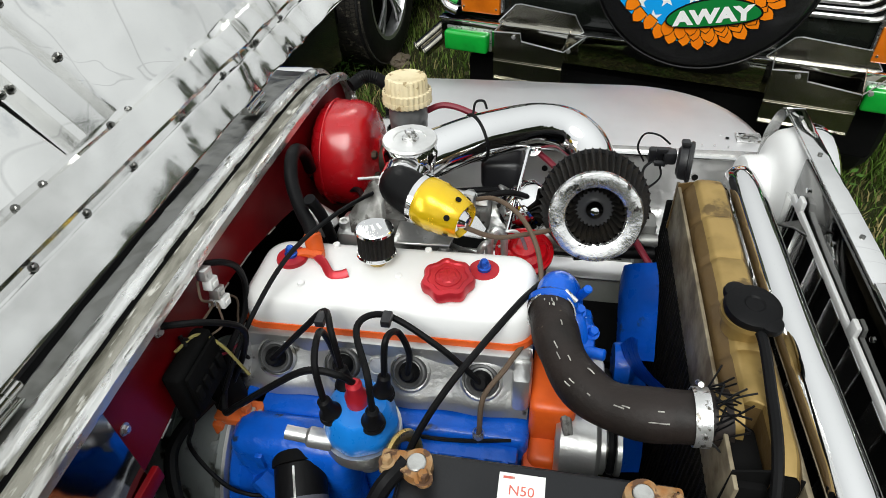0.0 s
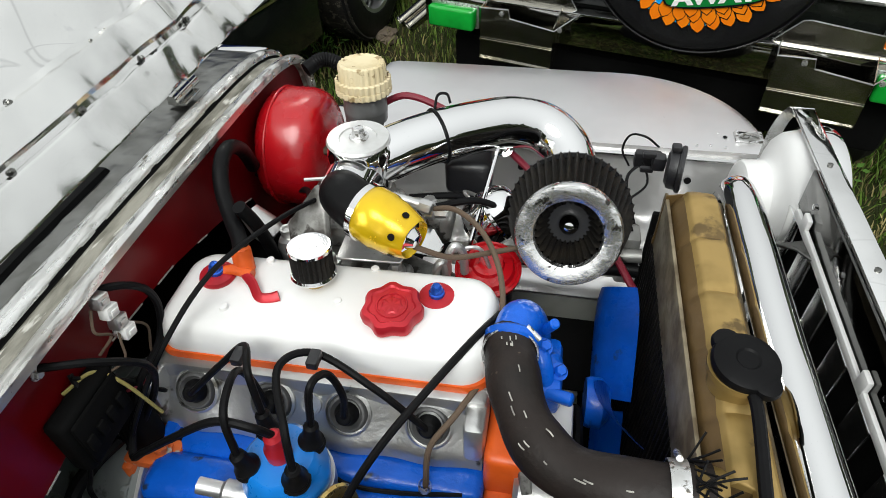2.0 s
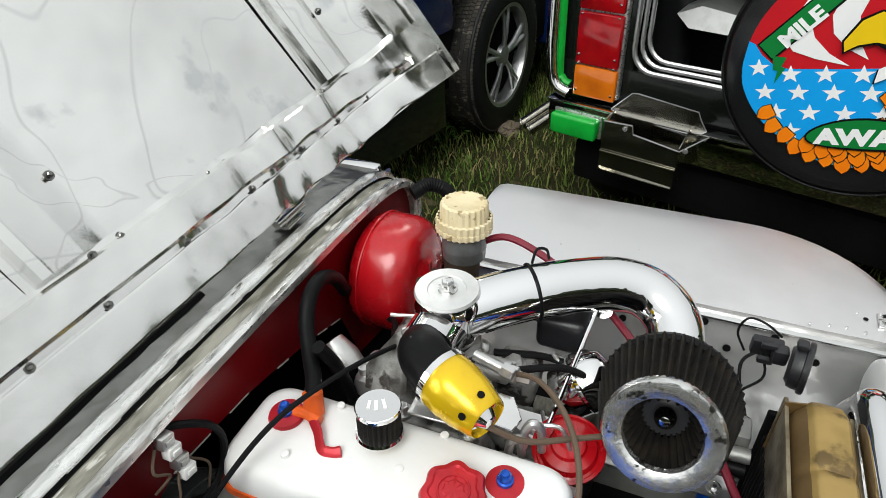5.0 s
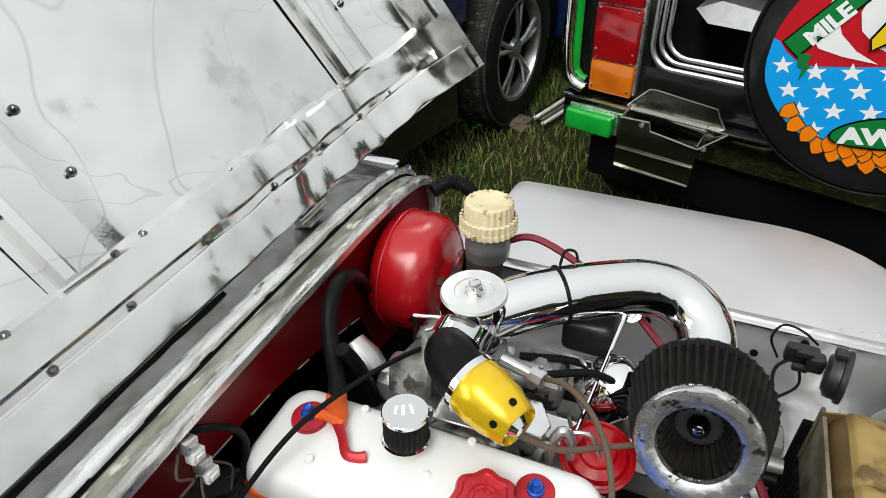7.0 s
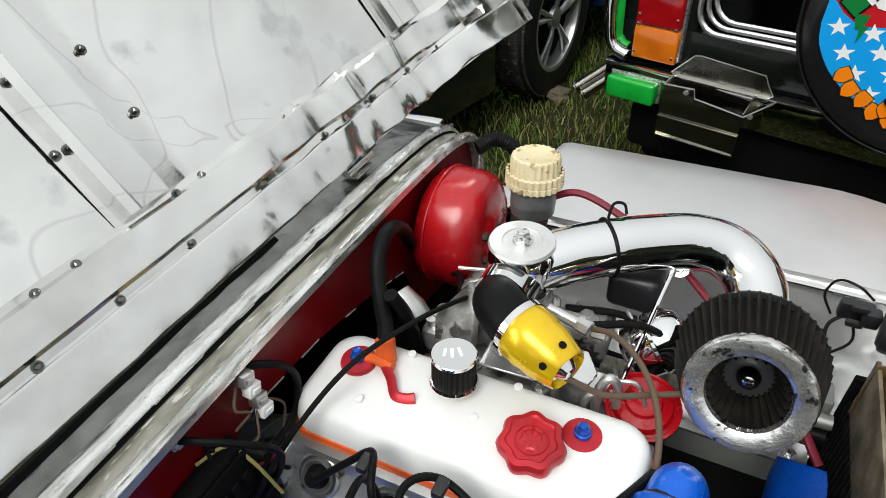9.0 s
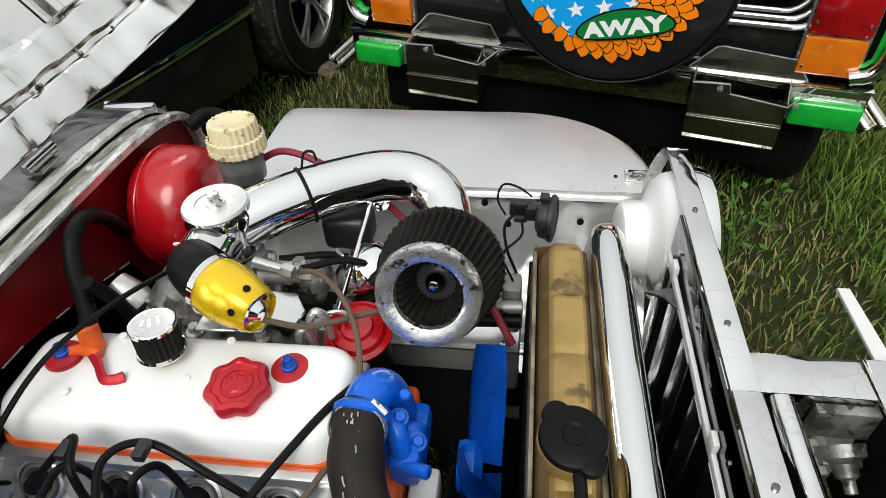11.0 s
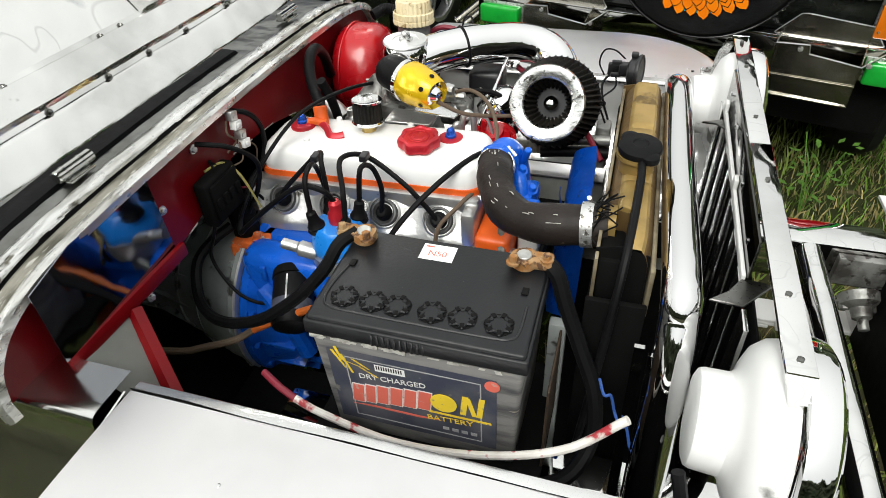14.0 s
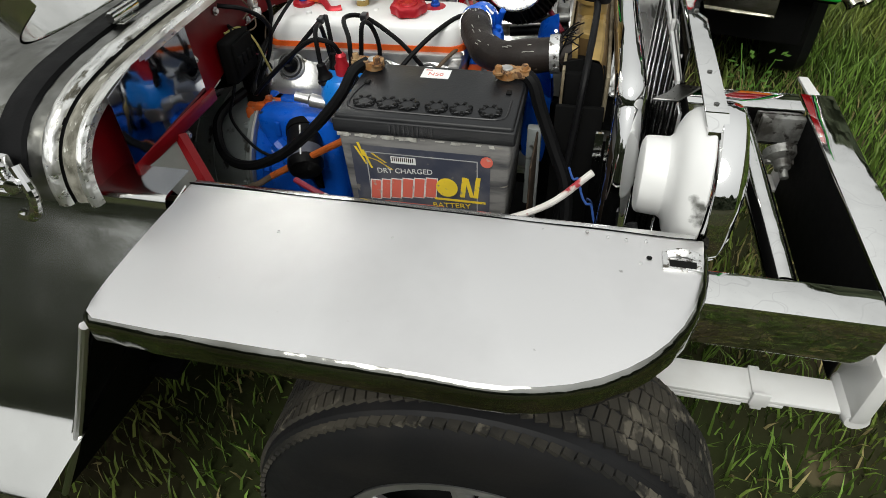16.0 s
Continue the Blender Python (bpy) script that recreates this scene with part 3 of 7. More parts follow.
# body side behind the fender: a ledge under the cowl, then a skirt that swells out to the running board
for far in (False, True):
    flip = mirror_y if far else (lambda q: q)
    prof = [(0.266, 0.806), (0.207, 0.806), (0.200, 0.804), (0.196, 0.799), (0.194, 0.790), (0.186, 0.772), (0.150, 0.715), (0.110, 0.655), (0.070, 0.597), (0.030, 0.540), (0.006, 0.504), (-0.004, 0.498), (-0.040, 0.482), (-0.095, 0.452), (-0.103, 0.440), (-0.104, 0.34), (-0.104, 0.25)]
    def side(u, v, prof=prof):
        k = min(len(prof) - 2, int(v * (len(prof) - 1)))
        t = v * (len(prof) - 1) - k
        y, z = (prof[k][i] + (prof[k + 1][i] - prof[k][i]) * t for i in (0, 1))
        x0 = 0.029 - max(0, 0.72 - z) * 0.56
        return (x0 + (-1.5 - x0) * u, y, z)
    part("cowl_side", flip(grid(side, 14, 60)), steel_side, jeep, "satin steel cowl side swelling out to the running board")
    hb = box(-0.33, -0.235, 0.140, 0.166, 0.815, 0.870, 0.006)
    for k in range(4):
        rod((-0.34, 0.140, 0.822 + 0.013 * k), (-0.24, 0.140, 0.822 + 0.013 * k), 0.0055, 10, bm=hb, bev=0.002)
    lathe([(0.012, 0), (0.014, 0.006), (0.010, 0.020), (0, 0.022)], (-0.225, 0.150, 0.835), (0.2, -1, 0.2), 18, hb)
    tube([(-0.22, 0.150, 0.86), (-0.205, 0.140, 0.82), (-0.215, 0.135, 0.79), (-0.24, 0.14, 0.785)], 0.008, 10, 5, bm=hb)
    hb.transform(Matrix.Translation((0.085, 0, 0.012)))
    part("windshield_bracket", flip(hb), chrome, jeep, "chrome windshield bracket with a knob")

# chassis members at the front
for y0, y1 in ((0.371, 0.453), (1.040, 1.122)):
    part("frame_rail", box(0.10, 1.086, y0, y1, 0.470, 0.568, 0.004), steel_bright, jeep, "polished steel box-section frame rail")
bumper = part("front_bumper", box(1.088, 1.162, 0.371, 1.122, 0.560, 0.568, 0.002), steel_bright, jeep, "polished steel front bumper frame")
part("bumper_face", box(1.156, 1.163, 0.371, 1.122, 0.33, 0.558, 0.002), steel_bright, bumper)
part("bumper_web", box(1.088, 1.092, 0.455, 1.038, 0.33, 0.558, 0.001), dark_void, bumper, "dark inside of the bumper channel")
part("crossmember", tube([(0.943, 0.455, 0.545), (0.943, 0.75, 0.546), (0.943, 1.038, 0.545)], 0.025, 16, 6), steel_bright, jeep, "polished round crossmember between the rails")
part("bumper_bracket", slab([(1.125, 1.124, 0.545), (1.155, 1.124, 0.545), (1.175, 1.36, 0.50), (1.15, 1.36, 0.50)], (0, 0, -0.008), bev=0.001), white_paint, jeep)
bb = box(0.995, 1.10, 1.018, 1.038, 0.49, 0.555, 0.003)
lathe([(0.038, 0), (0.036, 0.02), (0.02, 0.03), (0.018, 0.05), (0.010, 0.055), (0.010, 0.075), (0, 0.078)], (1.055, 1.02, 0.47), (0.15, -0.9, -0.5), 18, bb)
for dx in (-0.025, 0.03):
    bolt((1.055 + dx, 1.012, 0.455), (0.1, -0.9, -0.4), 0.009, 0.02, bb)
part("shackle_mount", bb, alu_dirty, jeep, "greasy bolted shackle mount on the frame rail")
for y in (0.41, 1.08):
    bb = B()
    for k, (l0, l1) in enumerate(((0.02, 1.10), (0.10, 1.0), (0.2, 0.93))):
        box(l0, l1, y - 0.035, y + 0.035, 0.330 - 0.009 * k, 0.338 - 0.009 * k, 0.001, bm=bb)
    spring = part("leaf_spring", bb, white_paint, jeep, "white painted leaf spring pack")
    bb = box(0.945, 0.965, y - 0.039, y + 0.039, 0.312, 0.343, 0.002)
    box(0.94, 0.97, y - 0.042, y - 0.036, 0.325, 0.36, 0.001, bm=bb)
    part("spring_clip", bb, white_paint, spring)
    bb = lathe([(0, -0.05), (0.02, -0.05), (0.024, -0.04), (0.024, 0.04), (0.02, 0.05), (0, 0.05)], (1.115, y, 0.335), (0, 1, 0), 16)
    box(1.10, 1.13, y - 0.055, y + 0.055, 0.335, 0.47, 0.006, bm=bb)
    part("spring_eye", bb, white_paint, spring)

# grille shell: chrome hoop round the radiator, slats and the top bars
part("shell_hoop", tube([(0.640, 0.350, 0.50), (0.640, 0.372, 0.66), (0.642, 0.415, 0.78), (0.642, 0.452, 0.855), (0.640, 0.495, 0.884), (0.634, 0.75, 0.886), (0.632, 0.995, 0.884), (0.633, 1.038, 0.855), (0.632, 1.075, 0.78), (0.630, 1.118, 0.66), (0.630, 1.14, 0.50)], 0.0235, 16, 8, flat=0.95), chrome, jeep, "chrome radiator shell hoop")
bb = B()
for s in (-1, 1):
    for k in range(3):
        slab([(0.600 + 0.016 * k, MID + s * (0.30 + 0.01 * k), 0.82), (0.612 + 0.016 * k, MID + s * (0.30 + 0.01 * k), 0.82), (0.612 + 0.016 * k, MID + s * (0.375 + 0.012 * k), 0.56), (0.600 + 0.016 * k, MID + s * (0.375 + 0.012 * k), 0.56)], (0, s * 0.006, 0), bm=bb)
split("shell_side", bb, steel_dark, jeep)
grille = part("grille_flange", box(0.7195, 0.7235, 0.553, 1.045, 0.853, 0.909, 0.001), flange_dark, jeep, "polished grille flange, toned dark as if reflecting the bay, with screw holes")
part("flange_edge", box(0.7135, 0.7190, 0.553, 1.030, 0.845, 0.857, 0.0015), white_paint, grille, "chipped white folded edge")
part("flange_tab", box(0.7125, 0.7192, 0.742, 0.760, 0.850, 0.872, 0.002), white_paint, grille)
part("flange_tab", box(0.7125, 0.7192, 0.985, 1.004, 0.850, 0.872, 0.002), white_paint, grille)
bb = B()
for y, z in ((0.60, 0.874), (0.72, 0.880), (0.88, 0.884), (1.00, 0.884)):
    lathe([(0.004, 0), (0.004, 0.002), (0, 0.003)], (0.7195, y, z), (-1, 0, 0), 8, bb)
split("screw", bb, chrome, grille)
for k in range(8):
    y = 0.488 + 0.078 * k
    part("grille_slat", box(0.7125, 0.719, y - 0.019, y + 0.019, 0.44, 0.846, 0.002), steel, jeep, "polished upright grille slat")
# two black sheets added so the slat gaps and the space below stay dark
part("slat_gap_shade", box(0.726, 0.729, 0.44, 1.05, 0.44, 0.846, 0.001), dark_void, jeep, "black sheet added to darken the gaps between grille slats")
part("underside_shade", box(0.48, 0.735, 0.455, 1.035, 0.440, 0.444, 0.001), dark_void, jeep, "black sheet added for the dark under the radiator")
top_bar = part("top_bar", box(0.724, 0.752, 0.352, 0.775, 0.911, 0.917, 0.0015), steel_bright, jeep, "satin grille top bar with a lapped joint")
part("bar_half", box(0.724, 0.752, 0.770, 1.190, 0.908, 0.914, 0.0015), steel_bright, top_bar)
part("front_flange", box(0.749, 0.752, 0.352, 1.190, 0.862, 0.909, 0.001), steel_bright, top_bar)
for s in (-1, 1):
    y = MID + (0.445 if s > 0 else -0.393)
    part("bar_end", slab([(0.724, y, 0.915), (0.752, y, 0.915), (0.753, y + s * 0.022, 0.901), (0.729, y + s * 0.022, 0.901)], (0, 0, -0.005)), steel_bright, top_bar)
part("bar_strap", grid(lambda u, v: (0.742 - 0.020 * v - 0.024 * math.sin(1.5 * u) ** 1.4, 1.200 + 0.012 * math.sin(2.2 * u) - 0.030 * u, 0.910 - 0.075 * u * u - 0.004 * u), 10, 3, thick=0.003), steel_bright, top_bar, "bright strap bent back from the bar's end")
bb = B()
for y in (0.37, 0.46, 0.68, 0.86, 1.05, 1.16):
    lathe([(0.0035, 0), (0.0035, 0.002), (0, 0.003)], (0.738, y, 0.917 if y < 0.77 else 0.914), (0, 0, 1), 8, bb)
split("screw", bb, dark_steel_bolt, top_bar)
for y, q in ((0.50, 1), (0.99, -1)):
    part("lamp_gusset", slab([(0.678, y + 0.018 * q, 0.842), (0.716, y + 0.010 * q, 0.846), (0.752, y + 0.052 * q, 0.850), (0.716, y + 0.056 * q, 0.851), (0.700, y + 0.032 * q, 0.848)], (0, 0, -0.004), bev=0.001), dark_steel_bolt, jeep)


# ---- cowl, firewall and hood share one arch ----
def arch(s):
    """Across the jeep from its near side (0) to its far side (1): y, z and the outward direction."""
    key = [(0.168, 0.800), (0.169, 0.835), (0.182, 0.872), (0.212, 0.903), (0.262, 0.925), (0.340, 0.938), (0.48, 0.945), (MID, 0.950)]
    key = key + [(2 * MID - y, z) for y, z in key[-2::-1]]
    t = s * (len(key) - 1)
    k = min(len(key) - 2, int(t))
    t -= k
    a, c, d, e = (Vector(key[max(0, min(len(key) - 1, k + j))]) for j in (-1, 0, 1, 2))
    p = 0.5 * (2 * c + (d - a) * t + (2 * a - 5 * c + 4 * d - e) * t * t + (3 * c - a - 3 * d + e) * t ** 3)
    g = (d - c).normalized()
    return p.x, p.y, Vector((-g.y, g.x))


def swept(profile, n=150, wobble=0.0, s0=0.0, s1=1.0):
    """Sweeps (x, offset outward) pairs along the arch."""
    b = B()
    last = None
    for i in range(n + 1):
        y, z, o = arch(s0 + (s1 - s0) * i / n)
        w = wobble * (noise.noise((y * 14, z * 14, 2.0)) + 0.6 * noise.noise((y * 37, z * 37, 5.0)))
        row = [b.verts.new((x + w, y + o.x * (h + w), z + o.y * (h + w))) for x, h in profile]
        if last:
            for k in range(len(profile) - 1):
                b.faces.new((last[k], row[k], row[k + 1], last[k + 1]))
        last = row
    return b


cowl = part("cowl", swept([(-0.70, 0.02), (-0.40, 0.008), (-0.20, 0.0), (-0.128, -0.002), (-0.118, -0.004)]), cowl_steel, jeep, "tarnished steel cowl top under the hood hinges")
# black strip laid in place of the shadowed gap under the hood edge
part("hood_gap_shade", swept([(-0.190, 0.001), (-0.186, 0.0035), (-0.165, 0.0045), (-0.148, 0.0035), (-0.143, -0.001)], wobble=0.002, s0=0.08, s1=0.53), rubber, cowl, "black strip standing in for the shaded gap under the hood")
part("gutter_bead", swept([(-0.119, -0.006), (-0.118, 0.001), (-0.114, 0.0046), (-0.108, 0.0056), (-0.102, 0.0044), (-0.098, 0.001), (-0.0965, -0.004)], n=260, wobble=0.0030), bead_steel, cowl, "bright rolled gutter bead, scuffed and dented")
part("bead_crease", swept([(-0.0975, -0.0030), (-0.0960, -0.0075), (-0.0935, -0.0080)], wobble=0.0012), dark_void, cowl, "black line in the crease beside the bead")
part("gutter", swept([(-0.0940, -0.0078), (-0.088, -0.0066), (-0.083, -0.0082), (-0.077, -0.0086), (-0.071, -0.0072)], wobble=0.0016), gutter_grime, cowl, "dirty gutter channel along the cowl edge")
part("front_bead", swept([(-0.0715, -0.0075), (-0.069, -0.0025), (-0.065, -0.0005), (-0.060, -0.0008), (-0.056, -0.005), (-0.055, -0.015), (-0.059, -0.015)], n=260, wobble=0.0024), bead_steel, cowl, "bright folded front edge")

# firewall: a red sheet that fills the arch, open over the gearbox
b = B()
n = 60
top, low = [], []
for i in range(n + 1):
    y, z, o = arch(i / n)
    y, z = y - o.x * 0.012, z - o.y * 0.012
    cut = float(np.interp(y, (0.17, 0.262, 0.266, 0.36, 0.365, 0.500, 0.60, 0.69, 0.82, 0.96, 1.065, 1.075, 1.33), (0.803, 0.803, 0.70, 0.70, 0.792, 0.785, 0.802, 0.845, 0.834, 0.800, 0.765, 0.66, 0.60)))
    top.append(b.verts.new((-0.078, y, z)))
    low.append(b.verts.new((-0.078, y, min(cut, z - 0.01))))
for i in range(n):
    b.faces.new((top[i], top[i + 1], low[i + 1], low[i]))
firewall = part("firewall", b, red_bay, jeep, "red painted firewall behind the engine")
for k in range(46):
    y0 = 0.52 + 0.012 * k
    if noise.noise((y0 * 31, 2.0, 7.0)) > 0.0:
        z0, z1 = (float(np.interp(q, (0.500, 0.60, 0.69, 0.82, 0.96, 1.065), (0.785, 0.802, 0.845, 0.834, 0.800, 0.765))) for q in (y0, y0 + 0.0125))
        part("paint_chip", tube([(-0.0765, y0, z0 + 0.0008), (-0.0765, y0 + 0.0125, z1 + 0.0008)], 0.0011, 5, smooth=False), battery_wear, firewall)
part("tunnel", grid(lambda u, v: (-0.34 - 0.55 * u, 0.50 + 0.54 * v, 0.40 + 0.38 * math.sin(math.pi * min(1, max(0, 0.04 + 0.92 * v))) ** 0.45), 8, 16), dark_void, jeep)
# black sheets added to keep the low bay and its back in shade
part("bay_floor_shade", box(-0.34, 0.50, 0.865, 1.22, 0.615, 0.619, 0.001), dark_void, jeep, "black sheet added for the shade low in the engine bay")
part("bay_floor_shade", box(-0.06, 0.50, 0.34, 0.57, 0.452, 0.456, 0.001), dark_void, jeep, "black sheet added for the shade low in the engine bay")
part("bulkhead_shade", box(-0.345, -0.340, 0.20, 1.29, 0.40, 0.925, 0.001), dark_void, jeep, "black sheet added to close the dark behind the engine")
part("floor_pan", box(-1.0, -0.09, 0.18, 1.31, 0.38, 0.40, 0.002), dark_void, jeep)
part("inspection_plate", slab([(-0.044, 0.250, 0.818), (-0.048, 0.256, 0.920), (-0.056, 0.33, 0.932), (-0.060, 0.478, 0.935), (-0.054, 0.476, 0.812)], (-0.002, 0, 0)), mirror, jeep, "mirror polished steel plate beside the firewall")
b = box(-0.006, 0.002, 0.030, 0.262, -0.010, 0.012, 0.0015)
b.transform(Matrix.Translation((-0.046, 0.224, 0.806)))
part("brace", b, red_bay, jeep, "red painted angle brace")
part("brace", tube([(-0.046, 0.362, 0.798), (-0.006, 0.331, 0.755), (0.034, 0.300, 0.712)], 0.0115, 4, 3, flat=0.6), red_bay, jeep)
part("gusset_plate", slab([(-0.046, 0.262, 0.803), (-0.047, 0.358, 0.793), (0.026, 0.300, 0.708), (0.036, 0.262, 0.720)], (0, 0.002, 0)), gusset_grey, jeep)
b = B()
for y, z in ((0.50, 0.86), (0.42, 0.76), (0.60, 0.905), (0.70, 0.85), (1.26, 0.80)):
    bolt((-0.077, y, z), (1, 0, 0), 0.005, 0.006, b)
split("screw", b, chrome_worn, firewall)

# hood, thrown back on its hinges: its underside faces the front
HX, HZ, HA = -0.116, 0.987, radians(53.5)
along = Vector((-math.cos(HA), 0, math.sin(HA)))
under = Vector((math.sin(HA), 0, math.cos(HA)))


def hood_pt(s, y, out):
    """s metres up the hood from its lower edge, out metres to its underside."""
    q = Vector((HX, 0, HZ)) + along * s + under * out
    return (q.x, y, q.z)


HOOD_E = (0, 0.265, 0.405, 0.490, 0.545, 0.575, 0.590, 0.597)
HOOD_SAG = (0.004, 0.007, 0.014, 0.027, 0.050, 0.080, 0.115, 0.172)


def hood_sag(y):
    """The hood is arched like the cowl: its sides come forward."""
    return float(np.interp(abs(y - MID), HOOD_E, HOOD_SAG))


def hood_side(v):
    """Across the hood from 0 to 1 by arc length, round both turned-down sides: y and the sag there."""
    e = np.concatenate([-np.array(HOOD_E[:0:-1]), HOOD_E])
    o = np.concatenate([np.array(HOOD_SAG[:0:-1]), HOOD_SAG])
    run = np.concatenate([[0], np.cumsum(np.hypot(np.diff(e), np.diff(o)))])
    q = [float(np.mean([np.interp(np.clip(v + d, 0, 1) * run[-1], run, c) for d in (-0.012, -0.006, 0, 0.006, 0.012)])) for c in (e, o)]
    return MID + q[0], q[1]


def hood_skin(u, v):
    y, o = hood_side(v)
    return hood_pt(0.82 * u, y, o + 0.004 * noise.noise((u * 5, v * 7, 9)))


hood = part("hood", grid(hood_skin, 30, 90), steel_hood, jeep, "scuffed stainless hood leaning back, underside out")


def hood_strip(s0, s1, h, v0=0.012, v1=0.988, n=200, lip=0.010):
    prof = [(s0, 0.001), (s0 + lip, 0.0015), (s0 + lip * 1.6, h), (s1 - lip * 1.6, h), (s1 - lip, 0.0015), (s1, 0.001)]
    b = B()
    last = None
    for i in range(n + 1):
        v = v0 + (v1 - v0) * i / n
        y, o = hood_side(v)
        y2, o2 = hood_side(v + 0.004)
        g = Vector((y2 - y, o2 - o)).normalized()
        dent = 0.0012 + 0.0085 * max(0.0, min(1.0, (y - 0.80) / 0.25))
        row = []
        for s, lift in prof:
            lift += 0.002 + dent * (0.5 + noise.noise((y * 27, s * 22, 3.0)))
            row.append(b.verts.new(hood_pt(s + 0.5 * dent * noise.noise((y * 19, s * 40, 8.0)), y - g.y * lift, o + g.x * lift)))
        if last:
            for k in range(len(prof) - 1):
                b.faces.new((last[k], row[k], row[k + 1], last[k + 1]))
        last = row
    return b


def hood_rib(yc, w, h, s0=0.108, s1=0.80):
    prof = [(-w, 0.001), (-w + 0.012, 0.0015), (-w + 0.0135, h), (-w + 0.024, h + 0.002), (-w + 0.028, h), (0.008, h + 0.001), (0.012, h), (w - 0.012, 0.0015), (w, 0.001)]
    b = B()
    last = None
    for i in range(21):
        s = s0 + (s1 - s0) * i / 20
        row = [b.verts.new(hood_pt(s, yc + dy, hood_sag(yc + dy) + 0.002 + o)) for dy, o in prof]
        if last:
            for k in range(len(prof) - 1):
                b.faces.new((last[k], row[k], row[k + 1], last[k + 1]))
        else:
            b.faces.new(row[1:-1] + [b.verts.new(hood_pt(s0, yc, hood_sag(yc) - 0.002))])
        last = row
    return b


part("edge_channel", hood_strip(0.050, 0.108, 0.013, v0=0.045, v1=0.952, lip=0.007), steel_crumpled, hood, "raised riveted channel along the hood edge")
part("edge_flange", hood_strip(0.0, 0.047, 0.0016, lip=0.002), steel_crumpled, hood)
for yc, w in ((0.745, 0.052), (0.25, 0.045), (1.240, 0.045)):
    part("rib", hood_rib(yc, w, 0.017), steel_hood, hood, "hat-section stiffening rib")
for v0, v1 in ((0.945, 0.985), (0.015, 0.055)):
    def edge_strip(u, v, v0=v0, v1=v1):
        y, o = hood_side(v0 + (v1 - v0) * v)
        lift = 0.004 * min(1.0, 6 * min(v, 1 - v)) + 0.0012 * noise.noise((u * 22, v * 3, 4.0))
        return hood_pt(0.10 + 0.70 * u, y - (lift if y > MID else -lift) * 0.9, o + lift * 0.4)
    part("side_strip", grid(edge_strip, 60, 8), steel_crumpled, hood, "folded stiffening strip along the hood's side")
studs = [(0.052, y) for y in (0.27, 0.45, 0.56, 0.648, 0.742, 0.86, 0.985, 1.015, 1.10, 1.19, 1.26)]
studs += [(0.100, y) for y in (0.25, 0.43, 0.60, 0.642, 0.767, 0.804, 0.945, 0.976, 1.07, 1.20, 1.222, 1.285)]
studs += [(s, y) for s in (0.19, 0.265, 0.345, 0.45, 0.56) for y in (0.698, 0.793)] + [(s, 1.282) for s in (0.2, 0.32, 0.5)]
for s, y in studs:
    p = hood_pt(s, y, hood_sag(y) + 0.003)
    bb = lathe([(0.0055, 0), (0.0055, 0.0012), (0, 0.0012)], p, under, 12)
    lathe([(0.0034, 0.001), (0.0034, 0.005), (0.002, 0.0062), (0, 0.0062)], p, under, 6, bb)
    part("bolt", bb, dark_steel_bolt, hood)
for y in (0.445, 1.04):
    bb = rod((-0.134, y - 0.032, 0.962), (-0.134, y + 0.032, 0.962), 0.0088, 14, bev=0.002)
    box(-0.150, -0.122, y - 0.022, y + 0.022, 0.949, 0.953, 0.001, bm=bb)
    for dy in (-0.018, 0.012):
        ring(0.0086, 0.0012, (-0.134, y + dy, 0.962), (0, 1, 0), 16, 6, bb)
    part("hinge", bb, steel_dark, jeep, "dull steel barrel hood hinge")
part("windshield_base", box(-0.60, -0.50, 0.17, 1.32, 0.955, 1.02, 0.008), steel_dark, jeep)


